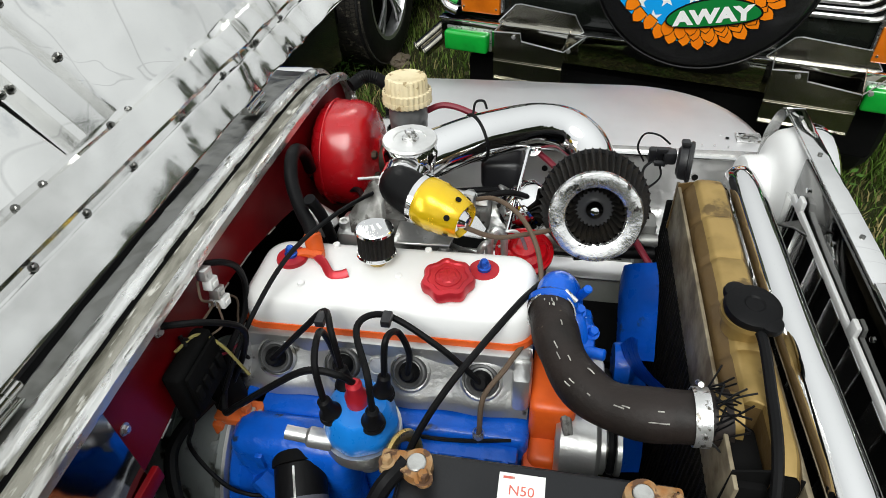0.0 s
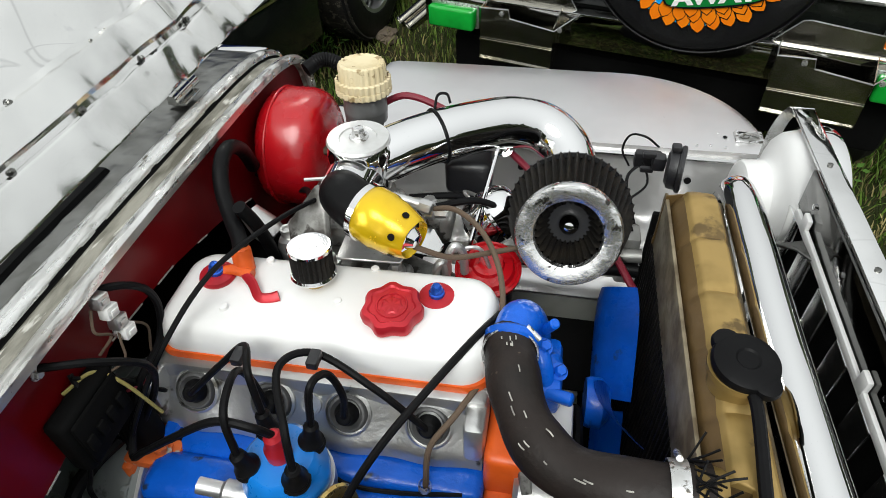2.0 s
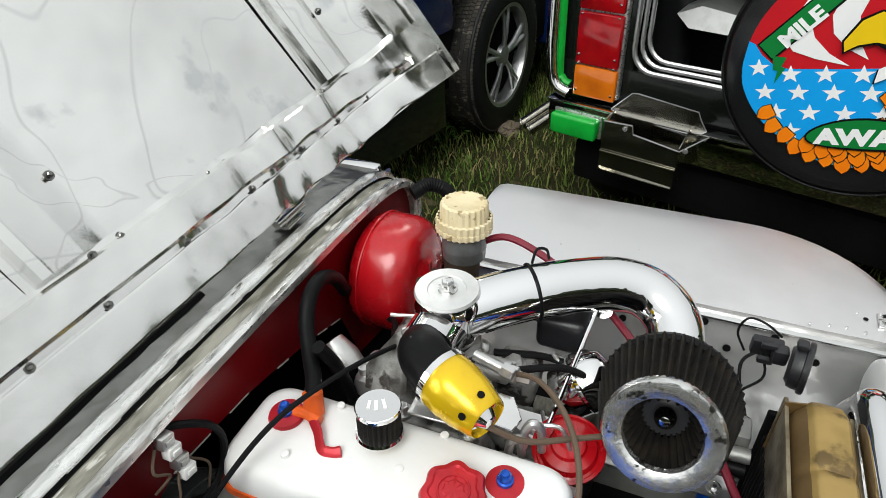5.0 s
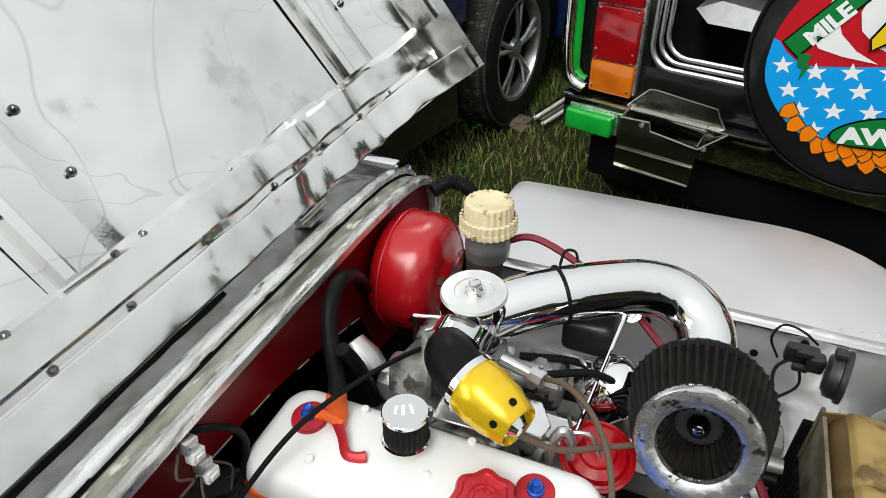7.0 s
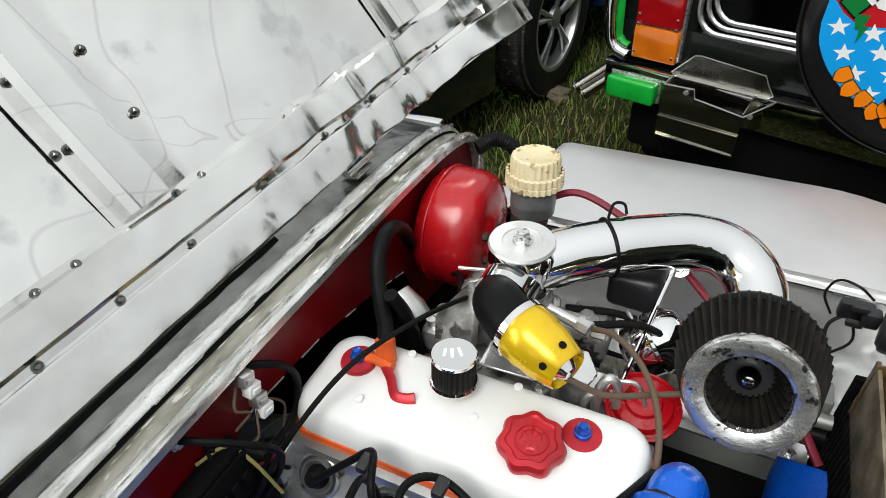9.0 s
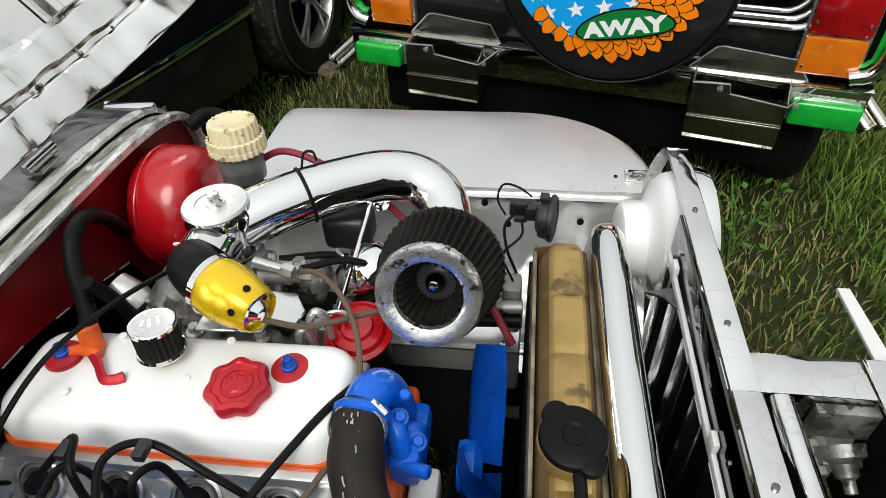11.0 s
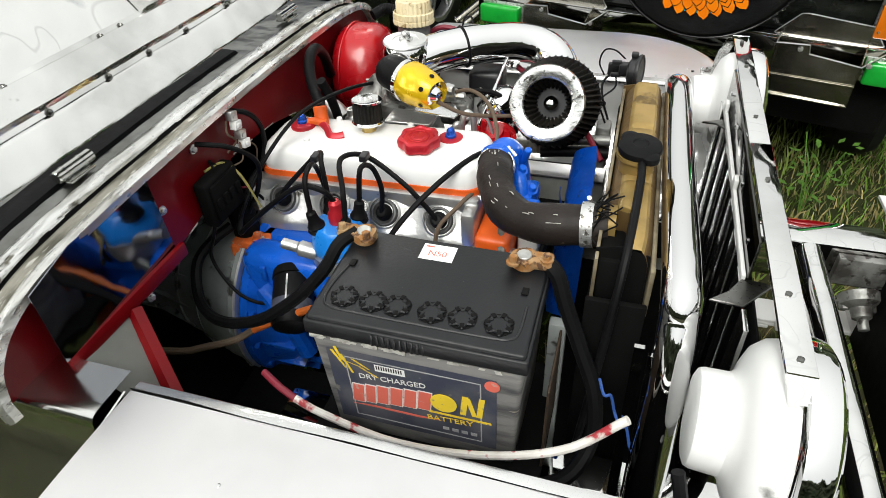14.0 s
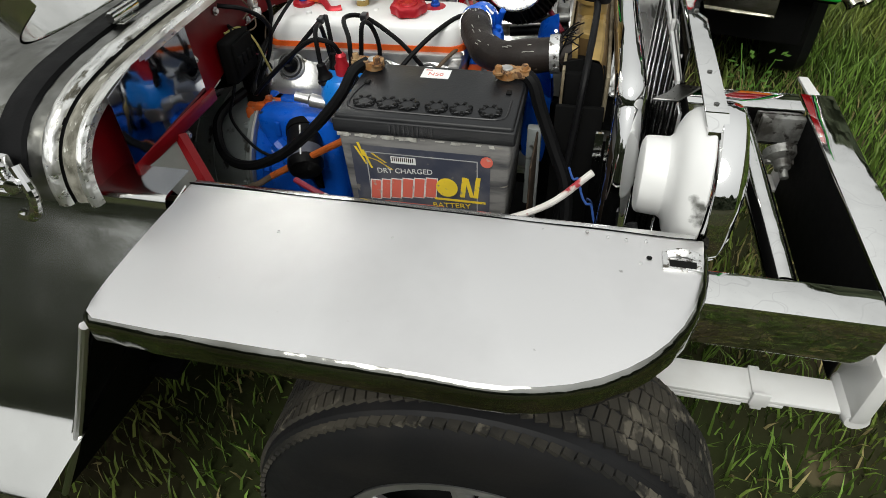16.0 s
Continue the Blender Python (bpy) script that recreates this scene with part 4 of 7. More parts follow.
# ---- road wheels of the jeep ----
def road_wheel(x, y, z, R, rim, w, yaw, label, spokes=5):
    """A tyre with tread blocks on a spoked rim; the outer face looks along -y before the yaw."""
    e = thing("front_wheel", label, "wheel", (x, y, z), yaw)
    prof = [(rim, -w / 2 + 0.012), (rim + 0.012, -w / 2), (R - 0.055, -w / 2 - 0.004), (R - 0.020, -w / 2 + 0.006), (R - 0.004, -w / 2 + 0.022), (R, -w / 4), (R, w / 4), (R - 0.004, w / 2 - 0.022), (R - 0.020, w / 2 - 0.006), (R - 0.055, w / 2 + 0.004), (rim + 0.012, w / 2), (rim, w / 2 - 0.012)]
    tyre = part("tyre", lathe(prof, (0, 0, 0), (0, 1, 0), 72), tyre_side, e, "worn muddy tyre", local=True)
    bb = B()
    for k in range(124):
        a = 2 * math.pi * k / 124
        for j, yy in enumerate((-0.42, -0.28, -0.14, 0.0, 0.14, 0.28, 0.42)):
            q = a + (0.025 if j % 2 else 0)
            drop = 0.012 if abs(yy) > 0.3 else 0.0
            blk = box(-0.0072, 0.0072, (yy - 0.062) * w, (yy + 0.062) * w, -0.004, 0.0026, 0.0, m=Matrix.Rotation(q, 4, "Y") @ Matrix.Translation((0, 0, R - drop)) @ Matrix.Rotation(radians(14 if j % 2 else -14), 4, "Z"))
            join(bb, blk)
    part("tread", bb, tyre_rubber, tyre, local=True)
    bb = lathe([(rim + 0.004, -w / 2 + 0.006), (rim + 0.006, -w / 2 + 0.001), (rim - 0.012, -w / 2 + 0.004), (rim - 0.02, -w / 2 + 0.03), (rim - 0.022, w / 2 - 0.02)], (0, 0, 0), (0, 1, 0), 48)
    for k in range(spokes):
        a = 2 * math.pi * k / spokes + 0.3
        for da in (-0.13, 0.13):
            tube([(0.03 * math.cos(a), -w / 2 + 0.028, 0.03 * math.sin(a)), (0.11 * math.cos(a + da * 0.6), -w / 2 + 0.018, 0.11 * math.sin(a + da * 0.6)), ((rim - 0.012) * math.cos(a + da), -w / 2 + 0.022, (rim - 0.012) * math.sin(a + da))], 0.015, 8, 3, bm=bb, flat=0.7)
    lathe([(0.055, -w / 2 + 0.04), (0.05, -w / 2 + 0.020), (0.03, -w / 2 + 0.012), (0, -w / 2 + 0.010)], (0, 0, 0), (0, 1, 0), 28, bb)
    part("rim", bb, alloy, e, "silver spoked alloy rim", local=True)
    part("brake_drum", lathe([(0, -0.03), (rim - 0.03, -0.03), (rim - 0.03, 0.06), (0, 0.06)], (0, 0, 0), (0, 1, 0), 32), dark_void, e, local=True)
    return e


tagged(road_wheel(0.495, 0.095, 0.345, 0.345, 0.20, 0.20, 0, "muddy black road tyre under the steel fender"), group="jeep wheels")
tagged(road_wheel(0.495, 2 * MID - 0.095, 0.345, 0.345, 0.20, 0.20, 180, "black road tyre under the far steel fender"), group="jeep wheels")

# ---- engine ----
engine = thing("engine", "four-cylinder engine, white valve cover, blue block", "engine", (0.15, 0.75, 0.40))


def rounded_block(x0, x1, y0, y1, z0, z1, inset, rad, n=6):
    """A loaf-shaped casting: rounded corners in plan, its top drawn in and rolled over."""
    b = B()
    rings = []
    levels = [(0, z0), (0, z0 + (z1 - z0) * 0.35), (inset * 0.35, z0 + (z1 - z0) * 0.70), (inset * 0.7, z0 + (z1 - z0) * 0.88), (inset * 1.15, z1 - 0.002), (inset * 1.7, z1)]
    for d, z in levels:
        r = max(0.006, rad - d * 0.4)
        ring_v = []
        for cx, cy, a0 in ((x1 - d - r, y1 - d - r, 0), (x0 + d + r, y1 - d - r, 90), (x0 + d + r, y0 + d + r, 180), (x1 - d - r, y0 + d + r, 270)):
            for k in range(n + 1):
                a = radians(a0 + 90 * k / n)
                ring_v.append(b.verts.new((cx + r * math.cos(a), cy + r * math.sin(a), z)))
        rings.append(ring_v)
    for a, c in zip(rings, rings[1:]):
        for k in range(len(a)):
            j = (k + 1) % len(a)
            b.faces.new((a[k], a[j], c[j], c[k]))
    b.faces.new(rings[-1])
    b.faces.new(rings[0][::-1])
    return b


# block and bell housing
bb = box(-0.045, 0.352, 0.635, 0.86, 0.42, 0.716, 0.012, 3)
box(-0.042, 0.125, 0.575, 0.64, 0.46, 0.722, 0.022, 3, bm=bb)
lathe([(0.0, 0), (0.166, 0), (0.174, 0.006), (0.174, 0.020), (0.160, 0.032), (0.150, 0.075), (0.115, 0.11), (0, 0.115)], (-0.048, 0.70, 0.55), (1, 0, 0), 48, bb)
flange_bolts = []
for k in range(7):
    a = radians(110 + 24 * k)
    flange_bolts.append(bolt((-0.030, 0.70 + 0.164 * math.cos(a), 0.55 + 0.164 * math.sin(a)), (1, 0, 0), 0.008, 0.014, B()))
    box(-0.02, 0.05, -0.004, 0.004, 0.140, 0.160, 0.002, bm=bb, m=Matrix.Translation((0, 0.70, 0.55)) @ Matrix.Rotation(a - radians(90), 4, "X"))
tube([(0.0, 0.572, 0.66), (0.03, 0.560, 0.63), (0.05, 0.558, 0.58), (0.06, 0.565, 0.52)], 0.018, 10, 6, bm=bb)
for x in (0.02, 0.10, 0.18, 0.26, 0.33):
    flange_bolts.append(lathe([(0.018, 0), (0.016, 0.008), (0, 0.010)], (x, 0.637, 0.60), (0, -1, 0), 14, B()))
for x in (0.0, 0.05):
    flange_bolts.append(box(x, x + 0.012, 0.570, 0.585, 0.675, 0.705, 0.003))
block = part("block", bb, blue_paint, engine, "blue painted engine block")
for q in flange_bolts:
    part("block_boss", q, blue_paint, block)
bb = lathe([(0.158, 0), (0.175, 0.003), (0.175, 0.014), (0.168, 0.020), (0.164, 0.050), (0.150, 0.095), (0.128, 0.150), (0.108, 0.200), (0.104, 0.24)], (-0.050, 0.70, 0.55), (-1, 0, 0), 44)
for k in range(9):
    a = radians(40 * k + 10)
    bolt((-0.064, 0.70 + 0.168 * math.cos(a), 0.55 + 0.168 * math.sin(a)), (-1, 0, 0), 0.007, 0.012, bb)
bell = part("bell_housing", bb, gear_grey, engine, "grey ribbed cast bell housing")
for k in range(14):
    a = radians(25.7 * k + 4)
    rib = Matrix.Translation((0, 0.70, 0.55)) @ Matrix.Rotation(a, 4, "X")
    part("rib", slab([rib @ Vector(q) for q in ((-0.105, -0.003, 0.146), (-0.105, -0.003, 0.155), (-0.275, -0.003, 0.113), (-0.275, -0.003, 0.100))], rib.to_3x3() @ Vector((0, 0.006, 0))), gear_grey, bell)
for x, q in ((-0.150, 0.150), (-0.205, 0.130)):
    part("rib", lathe([(q - 0.018, 0), (q, 0.0), (q - 0.002, 0.007), (q - 0.018, 0.007)], (x, 0.70, 0.55), (-1, 0, 0), 44), gear_grey, bell)
part("bell_flange", lathe([(0.158, 0), (0.1765, 0.0), (0.1765, 0.005), (0.158, 0.005)], (-0.050, 0.70, 0.55), (-1, 0, 0), 44), satin_white, engine, "pale machined bell flange")
bb = lathe([(0.110, 0), (0.104, 0.02), (0.098, 0.14), (0.080, 0.18), (0.072, 0.35), (0.05, 0.40), (0, 0.40)], (-0.285, 0.70, 0.55), (-1, 0, -0.04), 28)
gearbox = part("gearbox", bb, gear_grey, engine, "ribbed grey gearbox casing")
for k in range(10):
    a = radians(36 * k)
    part("rib", box(-0.44, -0.30, -0.004, 0.004, 0.094, 0.108, 0.002, m=Matrix.Translation((0, 0.70, 0.548)) @ Matrix.Rotation(a, 4, "X")), gear_grey, gearbox)
bb = box(-0.075, -0.01, 0.612, 0.668, 0.700, 0.716, 0.005)
box(-0.075, -0.060, 0.605, 0.640, 0.655, 0.710, 0.004, bm=bb)
bolt((-0.03, 0.63, 0.716), (0, 0, 1), 0.008, 0.012, bb)
part("engine_bracket", bb, orange_worn, engine, "chipped orange lifting bracket")
bb = box(0.352, 0.392, 0.62, 0.86, 0.46, 0.702, 0.012, 3)
box(0.350, 0.408, 0.655, 0.86, 0.69, 0.768, 0.010, 3, bm=bb)
box(0.345, 0.386, 0.600, 0.66, 0.61, 0.690, 0.008, bm=bb)
for y, z in ((0.61, 0.675), (0.655, 0.69), (0.63, 0.62)):
    bolt((0.392, y + 0.02, z), (1, 0, 0), 0.007, 0.012, bb)
part("timing_cover", bb, orange_paint, engine, "bright orange timing cover")

RISE = Matrix(((1, 0, 0, 0), (0, 1, 0, 0), (0.022, 0, 1, 0.0011), (0, 0, 0, 1)))  # the engine sits a little nose-up


def up_nose(bm):
    bm.transform(RISE)
    return bm


# cylinder head with its four plug bores
def head_pt(u, v):
    x = -0.052 + 0.400 * u
    prof = [(0.718, 0.796), (0.712, 0.790), (0.704, 0.782), (0.684, 0.750), (0.668, 0.730), (0.664, 0.716), (0.700, 0.712)]
    t = v * (len(prof) - 1)
    k = min(len(prof) - 2, int(t))
    y, z = (prof[k][i] + (prof[k + 1][i] - prof[k][i]) * (t - k) for i in (0, 1))
    w = math.cos(2 * math.pi * (x - 0.001) / 0.0957)
    bulge = 0.004 * w * math.sin(math.pi * v)
    return (x, y - bulge, z)


bb = grid(head_pt, 60, 18)
box(-0.052, 0.348, 0.70, 0.862, 0.714, 0.796, 0.006, bm=bb)
box(0.325, 0.350, 0.668, 0.72, 0.725, 0.79, 0.008, bm=bb)
box(-0.054, -0.040, 0.668, 0.72, 0.725, 0.79, 0.006, bm=bb)
head = part("cylinder_head", up_nose(bb), alu, engine, "cast aluminium cylinder head")
for x in (0.001, 0.097, 0.189, 0.285):
    d = Vector((0, -0.80, 0.60))
    p = Vector((x, 0.700, 0.758))
    bore = part("plug_well", lathe([(0.023, -0.01), (0.0275, 0.0), (0.0285, 0.016), (0.0255, 0.018), (0.0245, 0.004), (0.010, 0.001), (0, 0.001)], p, d, 28), alu, head)
    part("seal_cup", lathe([(0.0250, 0.008), (0.0235, 0.016), (0.0215, 0.0195), (0.0190, 0.0200), (0.0150, 0.0150), (0.008, 0.014)], p, d, 28), seal_grey, bore, "grey dished plug seal")
    part("plug_seal", lathe([(0.0145, 0.012), (0.0140, 0.020), (0.0110, 0.024), (0.0095, 0.030), (0.007, 0.032), (0, 0.032)], p, d, 24), rubber, bore, "ribbed black rubber plug boot")
bb = lathe([(0.014, -0.004), (0.013, 0.003), (0.011, 0.003), (0.010, 0.0015), (0, 0.0015)], (0.143, 0.693, 0.766), (0, -0.8, 0.6), 20)
part("cast_badge", bb, alu, head)

# valve cover
part("gasket", up_nose(rounded_block(-0.057, 0.350, 0.711, 0.855, 0.795, 0.806, 0.0006, 0.03)), orange_paint, engine, "orange valve cover gasket")
cover = part("valve_cover", up_nose(rounded_block(-0.054, 0.347, 0.714, 0.852, 0.806, 0.8465, 0.012, 0.034, 8)), white_cover, engine, "white enamelled rounded valve cover")
for x, y in ((0.0, 0.800), (0.274, 0.806)):
    w = part("washer", lathe([(0.0215, -0.002), (0.0225, 0.002), (0.021, 0.006), (0.012, 0.008), (0, 0.008)], (x, y, 0.848), (0, 0, 1), 28), red_anod, cover, "red anodised washer")
    part("cap_nut", lathe([(0.0095, 0.006), (0.0095, 0.012), (0.0075, 0.013), (0.0070, 0.019), (0.0045, 0.023), (0, 0.024)], (x, y, 0.848), (0, 0, 1), 12), blue_anod, w, "blue anodised cap nut")
bb = B()
for x, y in ((0.055, 0.835), (0.03, 0.752), (0.160, 0.782), (0.19, 0.84)):
    lathe([(0.0055, -0.001), (0.005, 0.003), (0.002, 0.004), (0, 0.0035)], (x, y, 0.8495), (0, 0, 1), 12, bb)
split("pip", bb, white_cover, cover)
oil_cap = solo("oil_filler_cap", lathe([(0.020, -0.004), (0.028, 0.0), (0.0335, 0.003), (0.0345, 0.013), (0.032, 0.018), (0.026, 0.0195), (0.024, 0.0175), (0.012, 0.0172), (0.010, 0.0185), (0, 0.0185)], (0.231, 0.768, 0.855), (0, -0.05, 1), 84, lobes=7, depth=0.065), red_anod, "red anodised seven-lobed oil filler cap on the valve cover", "oil cap")
part("cap_ring", ring(0.017, 0.0012, (0.231, 0.767, 0.8728), (0, -0.05, 1), 32, 6), red_anod, oil_cap)

# small breather filter on the cover
breather = thing("breather_filter", "small black pleated breather filter with chrome top", "air filter", (0.124, 0.808, 0.849))
part("nipple", lathe([(0.013, 0), (0.012, 0.012), (0.014, 0.013), (0.014, 0.016), (0, 0.016)], (0, 0, 0), (0, 0, 1), 20), brass, breather, "brass nipple", local=True)
bx = Matrix.Translation((0, 0, 0.014)) @ Matrix.Rotation(radians(-6), 4, "X")
def lx(bm):
    bm.transform(bx)
    return bm
part("base_ring", lx(lathe([(0.010, 0), (0.0265, 0.001), (0.028, 0.004), (0.0265, 0.007), (0.02, 0.008)], seg=32)), chrome, breather, local=True)
part("pleats", lx(lathe([(0.0238, 0.006), (0.0238, 0.041)], seg=144, lobes=24, depth=0.06)), filter_pleat, breather, local=True)
top = part("lid", lx(lathe([(0.0245, 0.0385), (0.0262, 0.0395), (0.0262, 0.043), (0.0250, 0.0442), (0.022, 0.0440), (0, 0.0445)], seg=36)), chrome, breather, "chrome lid with a painted mark", local=True)
bb = B()
for k, (dx, h) in enumerate(((-0.010, 0.010), (-0.002, 0.012), (0.007, 0.012))):
    box(dx - 0.0018, dx + 0.0018, -h * 0.6, h * 0.6, 0.0446, 0.0450, 0.0, bm=bb, m=Matrix.Rotation(radians(18 + 10 * k), 4, "Z"))
part("mark", lx(bb), art_white, top, local=True)

# orange tee, red hook bracket, heater hose over the firewall
tee = thing("hose_tee", "orange plastic hose tee beside the valve cover", "hose fitting", (0.036, 0.806, 0.85))
bb = rod((0.032, 0.812, 0.850), (0.026, 0.824, 0.878), 0.0125, 16, bev=0.002)
tube([(0.006, 0.804, 0.853), (0.022, 0.806, 0.857), (0.046, 0.802, 0.856)], 0.007, 10, 4, bm=bb)
part("body", bb, orange_paint, tee)
bb = tube([(0.036, 0.802, 0.858), (0.052, 0.788, 0.856), (0.066, 0.772, 0.852), (0.080, 0.772, 0.852), (0.090, 0.776, 0.854)], 0.0065, 8, 6, flat=0.5)
part("hook", bb, red_anod, tee, "dark red bent bracket")
solo("heater_hose", tube([(0.027, 0.823, 0.872), (0.014, 0.845, 0.876), (-0.004, 0.868, 0.882), (-0.026, 0.900, 0.902), (-0.036, 0.930, 0.922), (-0.042, 0.966, 0.922), (-0.048, 1.005, 0.892), (-0.060, 1.040, 0.838)], 0.0105, 12, 8), rubber, "black rubber heater hose looping to the firewall", "hose")
solo("heater_hose", tube([(0.012, 0.868, 0.905), (0.018, 0.885, 0.86), (0.02, 0.90, 0.80), (0.02, 0.91, 0.74)], 0.0090, 12, 6), rubber, "black rubber heater hose running down behind the engine", "hose")

# ignition distributor with boots and leads
dist = thing("distributor", "bright blue distributor cap with black lead boots", "distributor", (0.143, 0.612, 0.726))
part("cap", lathe([(0.0, 0.0), (0.045, 0.0), (0.047, 0.004), (0.046, 0.020), (0.042, 0.028), (0.040, 0.042), (0.035, 0.048), (0, 0.049)], (0, 0, 0.022), (0, 0, 1), 40, lobes=8, depth=0.02), blue_plastic, dist, "blue moulded cap", local=True)
part("bowl", lathe([(0.020, -0.06), (0.024, -0.02), (0.044, -0.012), (0.050, 0.0), (0.050, 0.021), (0, 0.021)], (0, 0, 0), (0, 0, 1), 36), alu, dist, local=True)
part("gold_plate", lathe([(0.026, -0.004), (0.034, -0.004), (0.036, 0.0), (0.034, 0.004), (0.026, 0.004), (0.02, 0.0)], (0.058, -0.028, 0.006), (0.8, -0.3, 0.3), 28), brass, dist, "brass coloured advance plate", local=True)
bb = lathe([(0, 0), (0.012, 0), (0.013, 0.004), (0.013, 0.030), (0.009, 0.034), (0.009, 0.060), (0, 0.060)], (-0.030, -0.028, 0.022), (-0.97, -0.05, 0.2), 16)
part("advance_unit", bb, alu, dist, "silver vacuum advance", local=True)
part("coil_tower", lathe([(0.0135, 0), (0.0140, 0.016), (0.0105, 0.022), (0.010, 0.036), (0.006, 0.041), (0, 0.041)], (0, 0, 0.070), (0, 0, 1), 18), red_anod, dist, "red coil tower boot", local=True)
boots = []
for a in (212, 318, 38, 132):
    q = Vector((0.031 * math.cos(radians(a)), 0.031 * math.sin(radians(a)), 0.054))
    dd = Vector((q.x * 0.9, q.y * 0.9, 0.16)).normalized()
    tower = part("tower", lathe([(0.0130, 0), (0.012, 0.016), (0, 0.016)], q, dd, 18), blue_plastic, dist, local=True)
    part("boot", lathe([(0.0150, 0.008), (0.0158, 0.011), (0.0135, 0.014), (0.0140, 0.018), (0.0120, 0.021), (0.0090, 0.029), (0.0080, 0.042), (0.005, 0.045), (0, 0.045)], q, dd, 20), rubber, tower, "ribbed black rubber lead boot", local=True)
    boots.append(Vector((0.143, 0.612, 0.726)) + q + dd * 0.042)


def lead_line(name, pts, r, material, label, category="cable", group=""):
    return solo(name, tube(pts, r, 9, 8), material, label, category, group)


HT = dict(label="black high-tension ignition lead", category="ignition lead", group="ignition leads")
plugs = [Vector((x, 0.700, 0.758)) + Vector((0, -0.80, 0.60)) * 0.028 for x in (0.001, 0.097, 0.189, 0.285)]
lead_line("ignition_lead", [boots[3], (0.108, 0.655, 0.872), (0.088, 0.690, 0.868), (0.060, 0.684, 0.842), (0.020, 0.672, 0.800), plugs[0]], 0.0042, rubber, **HT)
lead_line("ignition_lead", [boots[0], (0.104, 0.606, 0.872), (0.092, 0.655, 0.868), (0.090, 0.676, 0.830), plugs[1]], 0.0042, rubber, **HT)
lead_line("ignition_lead", [boots[2], (0.178, 0.646, 0.876), (0.185, 0.672, 0.864), (0.196, 0.674, 0.825), plugs[2]], 0.0042, rubber, **HT)
lead_line("ignition_lead", [boots[1], (0.168, 0.600, 0.868), (0.140, 0.660, 0.880), (0.168, 0.690, 0.872), (0.230, 0.680, 0.838), (0.268, 0.676, 0.800), plugs[3]], 0.0042, rubber, **HT)
lead_line("coil_lead", [(0.143, 0.612, 0.834), (0.130, 0.604, 0.858), (0.090, 0.604, 0.858), (0.030, 0.602, 0.812), (-0.020, 0.604, 0.766), (-0.046, 0.610, 0.745), (-0.050, 0.66, 0.795), (-0.046, 0.715, 0.815), (-0.045, 0.738, 0.850), (-0.046, 0.735, 0.885), (-0.052, 0.715, 0.912), (-0.070, 0.69, 0.926)], 0.0045, rubber, "black coil lead from distributor to firewall")
for p in ((0.172, 0.678, 0.878), (0.088, 0.676, 0.868)):
    solo("lead_clip", box(p[0] - 0.006, p[0] + 0.006, p[1] - 0.010, p[1] + 0.010, p[2] - 0.005, p[2] + 0.006, 0.002), black_plastic, "black plastic separator clip on the ignition leads", "clip", group="lead clips")
lead_line("throttle_cable", [(0.118, 0.955, 0.868), (0.098, 0.935, 0.880), (0.060, 0.855, 0.896), (0.020, 0.765, 0.892), (-0.012, 0.690, 0.850), (-0.038, 0.640, 0.790), (-0.055, 0.615, 0.742)], 0.0033, rubber, "black throttle cable lying over the valve cover")
lead_line("wiring_lead", [(0.350, 0.800, 0.842), (0.328, 0.750, 0.856), (0.290, 0.690, 0.842), (0.250, 0.640, 0.808), (0.222, 0.605, 0.770), (0.205, 0.580, 0.735), (0.195, 0.585, 0.70)], 0.0045, rubber, "black wiring lead crossing the cylinder head")
lead_line("vacuum_hose", [(0.236, 0.945, 0.866), (0.275, 0.930, 0.882), (0.315, 0.895, 0.880), (0.342, 0.850, 0.862), (0.352, 0.800, 0.835), (0.345, 0.745, 0.815), (0.318, 0.690, 0.800), (0.292, 0.660, 0.772), (0.288, 0.645, 0.725), (0.287, 0.64, 0.69)], 0.0036, line_brown, "perished brown vacuum hose round the valve cover")
solo("hose_end", lathe([(0.006, 0), (0.008, 0.003), (0.008, 0.016), (0.005, 0.018), (0, 0.018)], (0.287, 0.641, 0.722), (0, 0, -1), 12), chrome_worn, "corroded clamp on the vacuum hose", "hose clamp")

# top hose, thermostat housing, fan
bb = tube([(0.367, 0.750, 0.848), (0.369, 0.766, 0.853), (0.373, 0.785, 0.850), (0.380, 0.800, 0.832), (0.386, 0.806, 0.800), (0.388, 0.806, 0.765)], lambda q: 0.0235 + 0.002 * q, 24, 8)
lathe([(0.029, 0), (0.0315, 0.003), (0.0315, 0.010), (0.028, 0.013)], (0.368, 0.752, 0.849), (0.02, 0.95, 0.25), 28, bb)
box(0.350, 0.428, 0.745, 0.830, 0.735, 0.778, 0.010, bm=bb)
box(0.392, 0.428, 0.728, 0.775, 0.755, 0.800, 0.010, bm=bb)
tube([(0.392, 0.775, 0.822), (0.402, 0.760, 0.815), (0.408, 0.745, 0.790)], 0.012, 12, 4, bm=bb)
rod((0.404, 0.738, 0.790), (0.440, 0.728, 0.795), 0.008, 12, bm=bb, bev=0.002)
rod((0.400, 0.792, 0.83), (0.412, 0.776, 0.865), 0.006, 12, bm=bb, bev=0.002)
lathe([(0.019, 0), (0.019, 0.006), (0.013, 0.010), (0.008, 0.018), (0, 0.018)], (0.412, 0.775, 0.785), (0.75, -0.5, 0.4), 20, bb)
for p in ((0.402, 0.772, 0.826), (0.422, 0.760, 0.800), (0.360, 0.790, 0.778)):
    bolt(p, (0.3, -0.4, 1), 0.007, 0.012, bb)
solo("thermostat_housing", bb, blue_paint, "blue painted thermostat housing at the engine's front", "thermostat housing")
